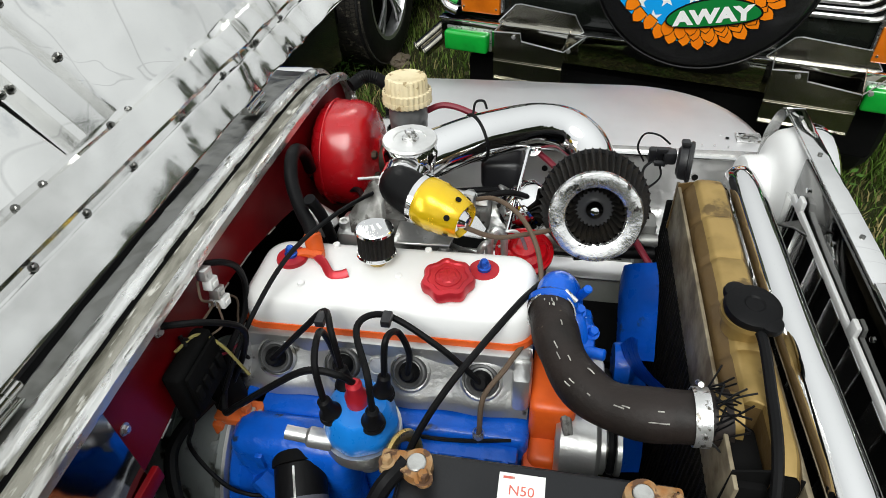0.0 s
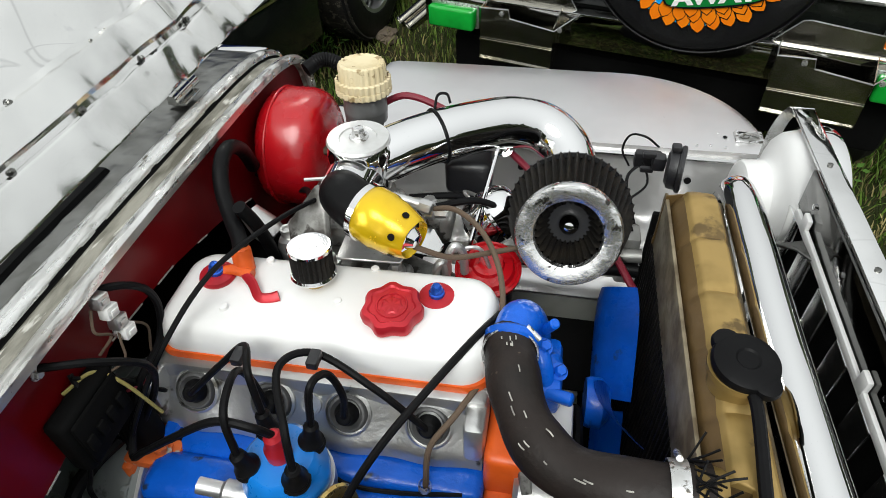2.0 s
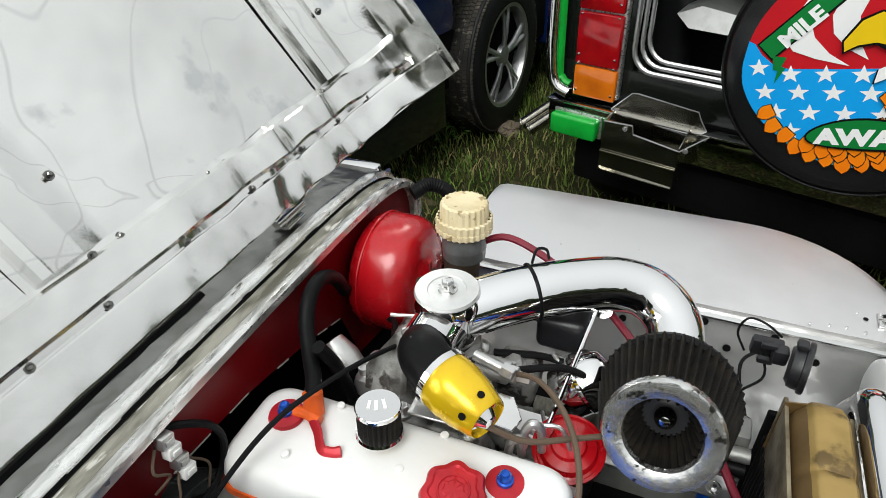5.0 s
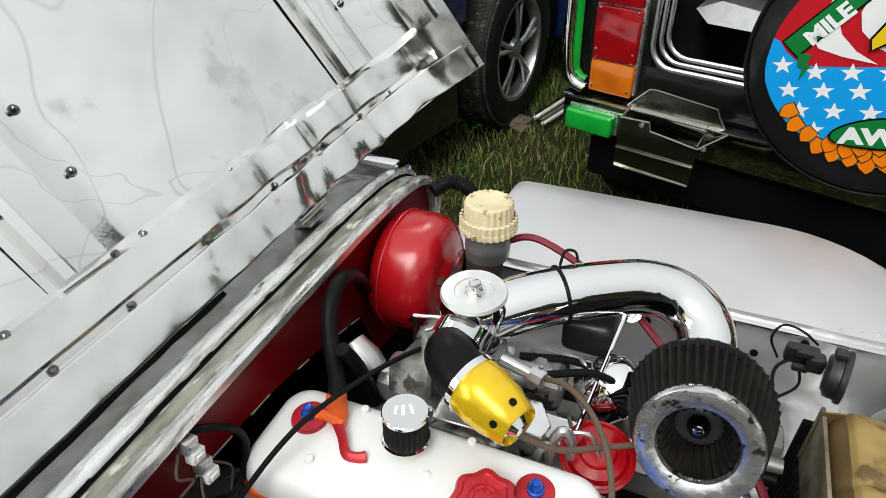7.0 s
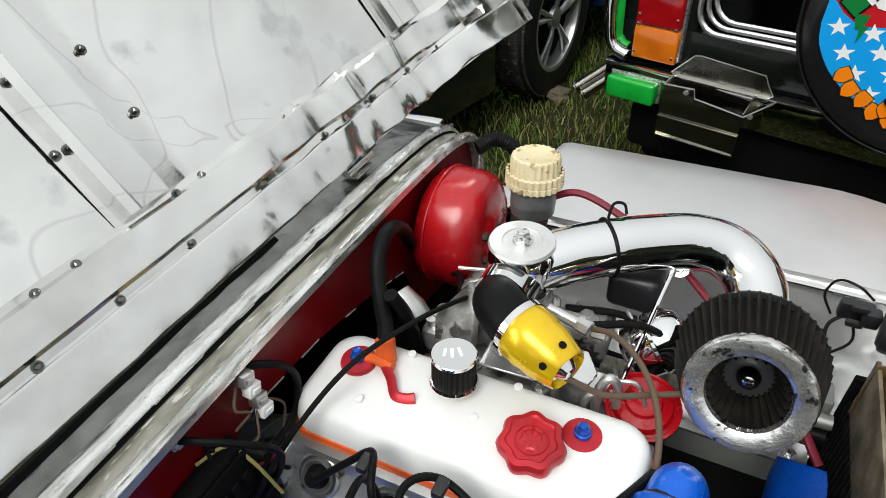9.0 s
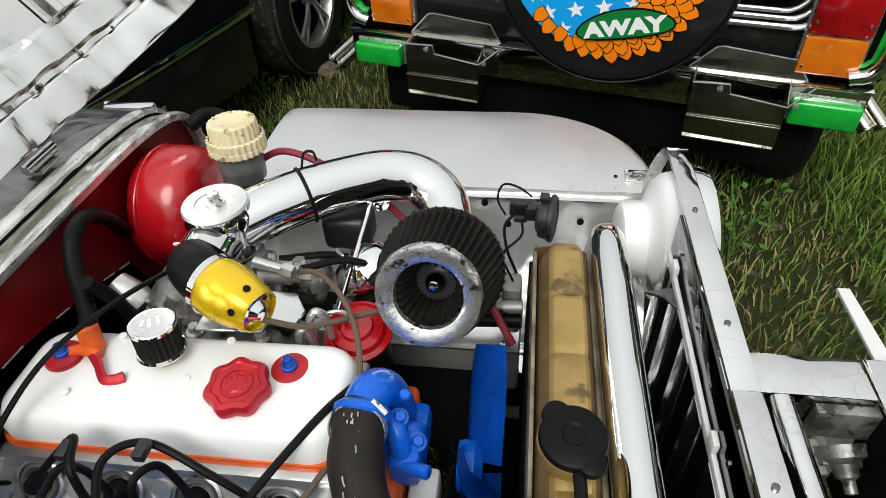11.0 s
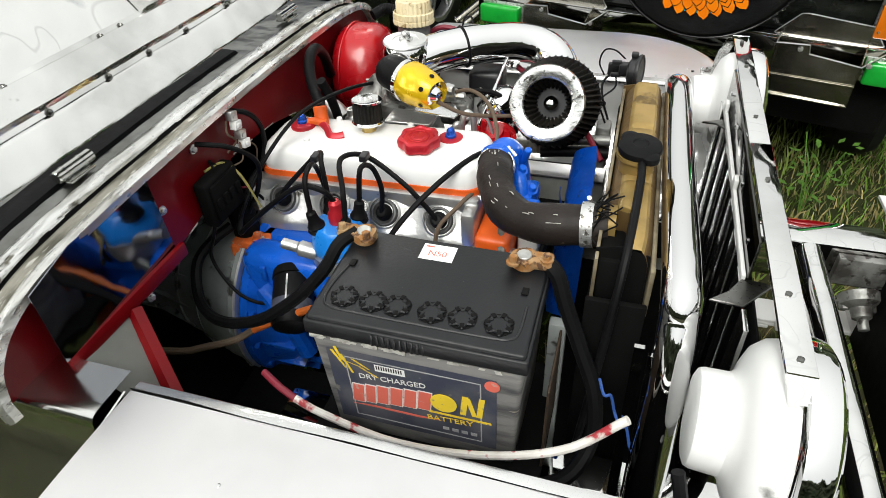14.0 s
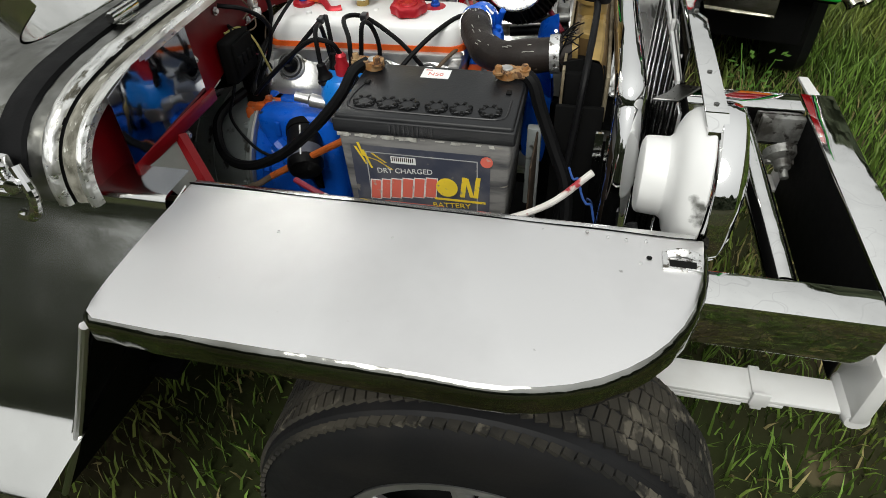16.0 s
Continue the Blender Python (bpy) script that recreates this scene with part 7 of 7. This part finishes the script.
def op(name, bm, material, parent=None, label=""):
    return part(name, bm, material, parent or other, label, local=True)


op("rear_bumper", box(-0.78, 0.80, 0.0, 0.05, 0.488, 0.594, 0.004), steel_dark, label="dark mirror-polished rear bumper plate")
op("bumper_edge", box(-0.785, 0.805, -0.006, 0.052, 0.592, 0.599, 0.002), chrome)
bb = box(-0.80, 0.82, 0.06, 0.10, 0.60, 0.722, 0.004)
box(-0.80, -0.52, 0.06, 0.10, 0.722, 1.30, 0.004, bm=bb)
box(0.62, 0.82, 0.06, 0.10, 0.722, 1.30, 0.004, bm=bb)
box(-0.80, 0.82, 0.06, 0.10, 1.20, 1.30, 0.004, bm=bb)
op("rear_panel", bb, body_dark, label="glossy black-green tailgate panel")
bb = box(-0.80, -0.77, 0.10, 2.2, 0.45, 1.0, 0.01)
box(0.79, 0.82, 0.10, 2.2, 0.45, 1.0, 0.01, bm=bb)
box(-0.80, 0.82, 0.10, 2.2, 1.28, 1.31, 0.01, bm=bb)
op("body_side", bb, body_green, label="green painted body side")
op("cabin_floor", box(-0.77, 0.79, 0.10, 2.2, 0.44, 0.47, 0.004), dark_void)
op("cabin_front", box(-0.77, 0.79, 2.18, 2.2, 0.44, 1.3, 0.004), dark_void)
op("underbody", box(-0.70, 0.72, 0.06, 2.2, 0.28, 0.44, 0.02), dark_void)
bb = B()
for o, r in ((0.0, 0.0085), (0.020, 0.007), (0.038, 0.007)):
    x0, x1, z0, z1, c = -0.520 + o, 0.635 - o, 0.728 + o, 1.20 - o, 0.07
    pts = []
    for cx, cz, a0 in ((x1 - c, z0 + c, 270), (x1 - c, z1 - c, 0), (x0 + c, z1 - c, 90), (x0 + c, z0 + c, 180)):
        for k in range(6):
            a = radians(a0 + 18 * k)
            pts.append((cx + c * math.cos(a), 0.050 + o * 0.3, cz + c * math.sin(a)))
    tube(pts + [pts[0]], r, 8, smooth=False, bm=bb)
op("window_frame", bb, steel_dull, label="three-ridged bright window frame")
op("seat_back", box(-0.60, -0.455, 0.34, 0.46, 0.60, 1.10, 0.045, 4), black_plastic, label="dark padded seat back")
op("seat_frame", slab([(-0.475, 0.25, 0.860), (-0.405, 0.27, 0.888), (-0.20, 0.27, 0.862), (-0.20, 0.25, 0.815), (-0.43, 0.25, 0.820)], (0, 0.30, 0.02)), satin_white, label="pale folded seat frame inside the window")
for s, x0 in ((1, -0.705), (-1, 0.602)):
    w = 0.150
    lampset = op("tail_lamp", box(x0 - 0.006, x0 + w + 0.006, 0.035, 0.062, 0.622, 1.08, 0.006), chrome_worn, label="stacked red and amber tail lamp")
    op("amber_lens", box(x0, x0 + w, 0.018, 0.040, 0.618, 0.722, 0.007), lens_orange, lampset, "ribbed amber lens")
    for z0, z1 in ((0.728, 0.895), (0.901, 1.07)):
        op("red_lens", box(x0, x0 + w, 0.018, 0.040, z0, z1, 0.007), lens_red, lampset, "red lens")
    bb = B()
    for z in (0.64, 0.73, 0.76, 0.89, 0.93):
        for dx in (0.012, w - 0.012):
            lathe([(0.004, 0), (0.004, 0.003), (0, 0.004)], (x0 + dx, 0.018, z), (0, -1, 0), 8, bb)
    split("screw", bb, chrome, lampset, local=True)
for x0, x1 in ((-0.750, -0.580), (0.615, 0.790)):
    g = op("marker_lamp", box(x0, x1, -0.045, 0.0, 0.494, 0.566, 0.010, 3), lens_green, label="green marker lamp")
    op("lamp_base", box(x0 - 0.004, x1 + 0.004, -0.004, 0.004, 0.490, 0.572, 0.004), chrome_worn, g)
for cx in (-0.412, 0.478):
    a, c = cx - 0.125, cx + 0.125
    bb = slab([(a, -0.075, 0.596), (a + 0.010, -0.074, 0.604), (a + 0.094, -0.074, 0.606), (a + 0.100, -0.075, 0.578), (c, -0.075, 0.560), (c - 0.002, -0.085, 0.440), (a + 0.002, -0.085, 0.445)], (0, 0.003, 0))
    slab([(a, -0.078, 0.585), (a, 0.0, 0.606), (a, 0.0, 0.45), (a, -0.085, 0.430)], (0.003, 0, 0), bm=bb)
    slab([(c, -0.078, 0.570), (c, 0.0, 0.606), (c, 0.0, 0.45), (c, -0.085, 0.430)], (-0.003, 0, 0), bm=bb)
    slab([(a, -0.085, 0.430), (c, -0.085, 0.430), (c, 0.0, 0.45), (a, 0.0, 0.45)], (0, 0, 0.003), bm=bb)
    rim = tube([(a, 0.0, 0.607), (a, -0.077, 0.600), (a + 0.095, -0.077, 0.606), (a + 0.101, -0.077, 0.578), (c, -0.077, 0.561), (c + 0.062, -0.020, 0.602)], 0.0024, 6, smooth=False)
    st = op("step_bracket", bb, step_steel, label="folded dull steel step bracket")
    op("rim", rim, alloy, st, "bright folded rim")
    op("ridge", box(a, c, -0.090, -0.0845, 0.497, 0.503, 0.001), step_steel, st)
    op("ear", slab([(c + 0.001, -0.076, 0.562), (c + 0.060, -0.020, 0.600), (c + 0.010, -0.020, 0.53)], (0, 0.003, 0)), step_steel, st)
    bb = B()
    for x, z in ((a + 0.072, 0.590), (c + 0.018, 0.568)):
        lathe([(0.008, 0), (0.008, 0.004), (0, 0.006)], (x, -0.076, z), (0, -1, 0), 12, bb)
    split("bolt", bb, chrome_worn, st, local=True)
    flap = [(a - 0.022, 0.020, 0.600), (a + 0.040, 0.024, 0.664), (a + 0.060, 0.024, 0.668), (c + 0.006, 0.024, 0.652), (c + 0.018, 0.024, 0.628), (c + 0.046, 0.020, 0.592)]
    back = op("step_back", slab(flap, (0, 0.003, 0)), step_steel)
    op("rim", tube(flap, 0.0018, 6, smooth=False), alloy, back, "bright folded rim")
for s, x in ((1, -0.79), (-1, 0.81)):
    bb = tube([(x, 0.02, 1.3), (x - 0.0 * s, 0.015, 0.95), (x + 0.003 * s, 0.012, 0.72), (x + 0.025 * s, 0.012, 0.645), (x + 0.075 * s, 0.012, 0.622)], 0.020, 14, 8)
    op("guard_tube", bb, chrome, label="bent chrome corner guard tube")
    op("green_strip", tube([(x + 0.028 * s, 0.03, 1.3), (x + 0.028 * s, 0.03, 0.74), (x + 0.042 * s, 0.03, 0.665), (x + 0.07 * s, 0.03, 0.650)], 0.012, 10, 6, flat=0.6), lens_green)
    for o in ((0.0, 0.0, 0.0), (0.040, -0.010, -0.010)):
        op("exhaust_tip", lathe([(0.0205, 0.13), (0.0205, 0.0), (0.0245, -0.003), (0.0245, -0.008), (0.0215, -0.006), (0.019, 0.05), (0, 0.05)], (x + s * (o[0] - (0.135 if s > 0 else 0.065)), 0.080 + o[1], (0.432 if s > 0 else 0.470) + o[2]), (0.66 * s, 0.45, 0.58), 24), step_steel, label="polished steel exhaust tip")
for x in (-0.66, 0.68):
    bb = lathe([(0.20, -0.09), (0.30, -0.095), (0.33, -0.06), (0.335, 0.0), (0.33, 0.06), (0.30, 0.095), (0.20, 0.09)], (x, 0.55, 0.335), (1, 0, 0), 48)
    w = op("rear_wheel", bb, tyre_side)
    op("rim", lathe([(0.20, 0.07), (0.12, 0.05), (0, 0.04)], (x, 0.55, 0.335), (1 if x > 0 else -1, 0, 0), 32), alloy, w)

# spare wheel in a printed cover
SC = Vector((0.108, -0.20, 0.920))
spare = thing("spare_wheel", "spare wheel in black vinyl cover with colourful print", "spare wheel", (0.658, 2.245, -0.02), -15.1)
cover2 = part("wheel_cover", lathe([(0.20, 0.19), (0.285, 0.185), (0.303, 0.165), (0.308, 0.12), (0.308, 0.05), (0.303, 0.022), (0.290, 0.006), (0.262, 0.0), (0, 0.0)], SC, (0, 1, 0), 80), cover_vinyl, spare, "black vinyl tyre cover", local=True)
part("welt", ring(0.305, 0.004, SC + Vector((0, 0.020, 0)), (0, 1, 0), 80, 8), cover_vinyl, cover2, local=True)
part("mount", rod((0.108, -0.02, 0.920), (0.108, 0.06, 0.920), 0.10, 20), dark_void, spare, local=True)
AR = 0.252


def art(name, polys, material, layer, label=""):
    """Flat print on the cover: polygons of (x, z) from its centre, each layer a hair proud of the last."""
    for i, poly in enumerate(polys):
        b = B()
        b.faces.new([b.verts.new((SC.x + x, SC.y - 0.0008 - 0.0010 * layer - 0.00018 * (i % 2), SC.z + z)) for x, z in poly])
        b.normal_update()
        bmesh.ops.triangulate(b, faces=b.faces[:])
        for q in part(name, b, material, cover2, label, local=True).data.polygons:
            q.use_smooth = False


def arc(r, a0, a1, n=24, cx=0, cz=0):
    return [(cx + r * math.cos(radians(a0 + (a1 - a0) * k / n)), cz + r * math.sin(radians(a0 + (a1 - a0) * k / n))) for k in range(n + 1)]


SLOPE = radians(12)  # the whole print sits turned a little on the wheel


def turned(pts, cx=0.0, cz=0.0, a=SLOPE):
    return [(cx + x * math.cos(a) - z * math.sin(a), cz + x * math.sin(a) + z * math.cos(a)) for x, z in pts]


art("disc_ground", [arc(AR, -10, 190, 48) + [(0.0, -0.05)]], art_red, 0, "red printed disc")
rim_left = [((0.253 - 0.030 * min(1, max(0, (a - 195) / 40))) * math.cos(radians(a)), (0.253 - 0.030 * min(1, max(0, (a - 195) / 40))) * math.sin(radians(a))) for a in range(184, 292, 4)]
art("blue_field", [rim_left + [(0.09, -0.08), (0.092, 0.0), (0.03, 0.022), (-0.045, 0.006), (-0.150, -0.014), (-0.185, -0.010), (-0.215, 0.008), (-0.235, 0.030), (-0.2505, 0.034)]], art_blue, 1, "sky blue field with white stars")
art("white_stripe", [[(-0.172, 0.048), (-0.152, 0.028), (-0.10, 0.019), (-0.03, 0.016), (-0.078, 0.036), (-0.116, 0.066), (-0.134, 0.10), (-0.132, 0.145), (-0.10, 0.21), (-0.135, 0.19), (-0.16, 0.12)],
                     [(-0.095, 0.118), (-0.085, 0.16), (-0.06, 0.22), (-0.015, 0.243), (-0.033, 0.18), (-0.043, 0.124), (-0.03, 0.075), (0.0, 0.036), (-0.045, 0.052), (-0.082, 0.080)]], art_white, 2, "curved white stripe")
# rows of pointed feather shapes, each row lapping over the one outside it
for row, (rr, a0, a1) in enumerate(((0.241, 217, 354), (0.220, 246, 356), (0.200, 270, 358), (0.178, 290, 360), (0.154, 302, 362), (0.130, 316, 366), (0.106, 330, 372))):
    step = 10.8 * 0.222 / rr
    edge, fill = [], []
    for k in range(int((a1 - a0) / step) + 1):
        a = a0 + step * (k + 0.5 * (row % 2))
        r1 = rr + 0.004 * math.sin(k * 2.3 + row)
        for lst, g in ((edge, 0.0), (fill, 0.0022)):
            h = radians(0.5 * step) - g / rr * 0.8
            lst.append([((r1 - q) * math.cos(radians(a) + w * h), (r1 - q) * math.sin(radians(a) + w * h)) for q, w in ((g * 1.6, 0.15), (0.010 + g, 0.72), (0.022, 1.0), (0.046 - g, 0.95), (0.046 - g, -0.95), (0.024, -1.0), (0.012 + g, -0.66))])
    art("feather_edge", edge, art_black, 2.0 + 0.9 * row)
    art("orange_feather", fill, art_orange, 2.45 + 0.9 * row, "orange pointed feather shape")
beard = [(0.034, 0.09), (0.083, 0.069), (0.025, 0.022), (0.026, -0.010), (0.055, 0.012), (0.092, -0.010), (0.101, -0.032), (0.110, 0.004), (0.139, -0.034), (0.150, 0.004), (0.163, -0.026), (0.174, 0.002), (0.190, -0.040), (0.207, -0.002), (0.236, -0.022), (0.228, 0.03), (0.222, 0.095), (0.195, 0.150), (0.14, 0.19), (0.07, 0.195), (0.02, 0.165)]
art("shape_edge", [[(0.125 + (x - 0.125) * 1.03, 0.08 + (z - 0.08) * 1.035) for x, z in beard]], art_black, 8.4)
art("white_shape", [beard], art_white, 8.9, "plain white shape")
art("dark_shape", [[(0.0, 0.074), (0.046, 0.074), (0.084, 0.070), (0.062, 0.046), (0.034, 0.060)]], art_black, 9.3)
art("shape_edge", [[(-0.061, 0.070), (-0.053, 0.041), (-0.028, 0.060), (0.004, 0.072), (0.046, 0.069), (0.034, 0.139), (-0.007, 0.144), (-0.039, 0.121)]], art_black, 9.6)
art("yellow_shape", [[(-0.057, 0.068), (-0.050, 0.047), (-0.029, 0.065), (0.004, 0.077), (0.042, 0.074), (0.030, 0.135), (-0.005, 0.140), (-0.035, 0.117)]], art_yellow, 10, "plain yellow shape")
stars = []
for row, (x0, z0, n) in enumerate(((-0.214, -0.040, 4), (-0.186, -0.079, 4), (-0.150, -0.122, 4), (-0.106, -0.162, 3))):
    for k in range(n):
        stars.append(turned([((0.0245 if q % 2 == 0 else 0.0098) * math.sin(math.pi * q / 5), (0.0225 if q % 2 == 0 else 0.0092) * math.cos(math.pi * q / 5)) for q in range(10)], x0 + 0.0715 * k, z0 + 0.0140 * k + (0.016 if row + k == 0 else 0)))
art("star", stars, art_white, 1.5, "white star")
oval = [2 * math.pi * k / 32 for k in range(32)]
art("banner_edge", [turned([(0.126 * math.cos(t), 0.040 * math.sin(t) - 0.006 * math.cos(2 * t)) for t in oval], 0.050, -0.134)], art_black, 9)
art("banner", [turned([(0.121 * math.cos(t), 0.035 * math.sin(t) - 0.006 * math.cos(2 * t)) for t in oval], 0.050, -0.134)], art_green, 9.5, "green banner")
wt = WORLD[spare]
up = wt @ Matrix.Translation((SC.x + 0.0525, SC.y - 0.0112, SC.z - 0.153)) @ Matrix.Rotation(-SLOPE, 4, "Y") @ Matrix.Rotation(radians(90), 4, "X")
letters("banner_text", "AWAY", 0.052, up, art_white, cover2, 0.0003, 1.28, bold=0.003)
art("band_edge", [[(-0.231, 0.030), (-0.190, -0.002), (-0.078, 0.152), (-0.112, 0.188)]], art_black, 3)
art("upper_band", [[(-0.226, 0.030), (-0.191, 0.004), (-0.084, 0.152), (-0.113, 0.181)]], art_green, 3.4, "green lettered band")
art("green_flash", [[(-0.190, 0.010), (-0.160, 0.012), (-0.166, -0.012), (-0.156, -0.012), (-0.172, -0.054), (-0.172, -0.022), (-0.182, -0.022)]], art_green, 3.4)
slant = wt @ Matrix.Translation((SC.x - 0.147, SC.y - 0.0056, SC.z + 0.084)) @ Matrix.Rotation(radians(-53), 4, "Y") @ Matrix.Rotation(radians(90), 4, "X")
letters("upper_text", "MILE", 0.046, slant @ Matrix.Translation((0, -0.015, 0)), art_white, cover2, 0.0003, 1.15, bold=0.002)

# ---- third vehicle, side on, past the hood ----
van = thing("parked_van", "parked vehicle with blue side and chrome sill", "vehicle", (-0.66, 2.7, 0))
bb = box(-2.2, -0.70, 1.75, 2.98, 0.62, 1.25, 0.03)
box(-2.2, -0.70, 2.98, 3.86, 0.86, 1.25, 0.03, bm=bb)
box(-2.2, -0.72, 3.86, 5.2, 0.30, 1.25, 0.02, bm=bb)
part("body", bb, body_blue, van, "blue painted body side")
part("sill_strip", box(-0.700, -0.655, 1.80, 2.90, 0.485, 0.520, 0.008), chrome, van, "bright chrome sill strip")
part("side_step", box(-0.90, -0.660, 1.80, 2.84, 0.24, 0.482, 0.010), body_dark, van, "glossy black side step panel")
part("floor", box(-2.1, -0.75, 1.8, 5.1, 0.35, 0.60, 0.01), dark_void, van)
bb = B()
for k in range(3):
    box(-0.702, -0.697, 2.56 + 0.05 * k, 2.585 + 0.05 * k, 0.68, 0.74, 0, bm=bb)
part("red_marking", bb, art_red, van)
part("green_panel", box(-0.72, -0.690, 3.88, 4.6, 0.42, 1.1, 0.01), body_green, van)
van.matrix_basis = pose(-0.658, 2.636, 0, 0, 0, -14)
w3 = road_wheel(-0.600, 3.300, 0.395, 0.375, 0.240, 0.18, 83, "black tyre on a silver five-spoke alloy wheel")
tagged(w3, category="wheel")
w3.name = "van_wheel"

# unseen ring of trees beyond everything, added as a dark horizon for reflections
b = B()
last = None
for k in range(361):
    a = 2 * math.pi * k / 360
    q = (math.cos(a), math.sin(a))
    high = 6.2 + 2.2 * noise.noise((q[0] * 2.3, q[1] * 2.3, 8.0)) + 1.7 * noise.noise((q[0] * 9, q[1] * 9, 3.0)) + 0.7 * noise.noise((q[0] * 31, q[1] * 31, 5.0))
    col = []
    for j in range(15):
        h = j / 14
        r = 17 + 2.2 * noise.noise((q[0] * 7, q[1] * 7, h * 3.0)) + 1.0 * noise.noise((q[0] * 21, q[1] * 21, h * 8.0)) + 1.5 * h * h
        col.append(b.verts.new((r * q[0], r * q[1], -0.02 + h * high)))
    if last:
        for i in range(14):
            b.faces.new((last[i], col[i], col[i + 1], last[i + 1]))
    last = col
solo("backdrop", b, unseen_trees, "unseen dark ring of trees, added for reflections", "backdrop", kind="structure")

# ---- grass ----
def grass(name, material, count, area, h0, h1, seed, label, dens=None):
    g = np.random.default_rng(seed)
    x = g.uniform(area[0], area[1], count)
    y = g.uniform(area[2], area[3], count)
    if dens:
        keep = np.array([dens(a, c) > r for a, c, r in zip(x, y, g.random(count))])
        x, y = x[keep], y[keep]
    n = len(x)
    h = g.uniform(h0, h1, n) * (0.75 + 0.5 * g.random(n))
    a = g.uniform(0, 2 * np.pi, n)
    lean, la = g.uniform(0.15, 0.75, n) * h, g.uniform(0, 2 * np.pi, n)
    w = g.uniform(0.0018, 0.0042, n)
    z = np.array([ground_z(p, q) for p, q in zip(x, y)]) - 0.004
    ca, sa, lx_, ly_ = np.cos(a) * w, np.sin(a) * w, np.cos(la) * lean, np.sin(la) * lean
    v = np.empty((n, 5, 3))
    v[:, 0] = np.stack([x - ca, y - sa, z], 1)
    v[:, 1] = np.stack([x + ca, y + sa, z], 1)
    v[:, 2] = np.stack([x + ca * 0.8 + lx_ * 0.4, y + sa * 0.8 + ly_ * 0.4, z + h * 0.62], 1)
    v[:, 3] = np.stack([x - ca * 0.8 + lx_ * 0.4, y - sa * 0.8 + ly_ * 0.4, z + h * 0.62], 1)
    v[:, 4] = np.stack([x + lx_, y + ly_, z + h * 0.95], 1)
    base = (np.arange(n) * 5)[:, None]
    me = bpy.data.meshes.new(name)
    me.from_pydata(v.reshape(-1, 3).tolist(), [], (base + np.array([[0, 1, 2, 3]])).tolist() + (base + np.array([[3, 2, 4]])).tolist())
    me.materials.append(material)
    return tagged(new(name, me), label, "grass", kind="stuff")


def lush(x, y):
    v = 0.55 + 0.9 * noise.noise((x * 1.3, y * 1.3, 7.7)) + 0.5 * noise.noise((x * 4, y * 4, 2.2))
    if 0.0 < x < 1.5 and 1.5 < y < 3.6:
        v *= 0.35
    if 0.85 < x < 1.55 and 1.15 < y < 1.75:
        v *= 0.3
    return max(0.4, min(1, v))


grass("grass", blade_green, 100000, (-2.0, 3.0, -1.3, 4.6), 0.03, 0.09, 1, "short green grass over the lot", lush)
grass("tall_grass", blade_green, 30000, (0.95, 3.2, 0.7, 3.6), 0.08, 0.19, 2, "tall green grass beside the bumper", lambda x, y: max(0, min(1, 0.45 + 1.4 * noise.noise((x * 1.1, y * 1.1, 4.4)) + 0.35 * (x - 1.2) - (1.2 if x < 1.55 and 1.0 < y < 2.4 else 0))))
grass("dry_grass", blade_dry, 34000, (-2.0, 3.0, -1.0, 4.4), 0.02, 0.08, 3, "dry straw among the grass", lambda x, y: max(0.12, min(1, 0.15 - 1.2 * noise.noise((x * 1.3, y * 1.3, 7.7)) + (0.9 if 0.85 < x < 1.6 and 1.0 < y < 2.45 else 0))))
grass("sparse_grass", blade_green, 70000, (-6.0, 7.0, -5.0, 8.5), 0.03, 0.10, 5, "thin rough grass farther over the lot", lambda x, y: 0 if -2 < x < 3 and -1.3 < y < 4.6 else 0.8)
rng = random.Random(12)
for cx, cy, hh, label in ((-0.74, 2.98, 0.16, "low leafy weed in the grass by the jeep"), (1.20, 2.0, 0.30, "young leafy weed sprouting through the grass")):
    weed = thing("weed", label, "weed", (cx, cy, 0), group="weeds")
    bb = B()
    for k in range(34):
        a, r, z = rng.uniform(0, 6.28), rng.uniform(0.01, 0.11), rng.uniform(0.05, hh)
        p = Vector((cx + r * math.cos(a), cy + r * math.sin(a), z))
        d = Vector((math.cos(a), math.sin(a), rng.uniform(-0.2, 0.5))).normalized() * rng.uniform(0.02, 0.045)
        s = d.cross(Vector((0, 0, 1))).normalized() * rng.uniform(0.006, 0.012)
        v = [bb.verts.new(q) for q in (p, p + d * 0.5 + s, p + d, p + d * 0.5 - s)]
        bb.faces.new(v)
    split("leaf", bb, leaf_green, weed)
    bb = B()
    for k in range(5):
        a = rng.uniform(0, 6.28)
        tube([(cx, cy, -0.01), (cx + 0.03 * math.cos(a), cy + 0.03 * math.sin(a), hh * 0.5), (cx + 0.07 * math.cos(a), cy + 0.07 * math.sin(a), hh * rng.uniform(0.7, 1.0))], 0.0022, 6, 4, bm=bb)
    split("stem", bb, leaf_green, weed)
bb = B()
bmesh.ops.create_icosphere(bb, subdivisions=4, radius=0.060)
for v in bb.verts:
    v.co *= 1 + 0.45 * noise.noise(v.co * 22) + 0.20 * noise.noise(v.co * 70)
    v.co.z *= 0.55
bb.transform(Matrix.Translation((-0.485, 3.25, 0.03)))
solo("stone", bb, stone, "brown field stone lying in the grass", "stone")
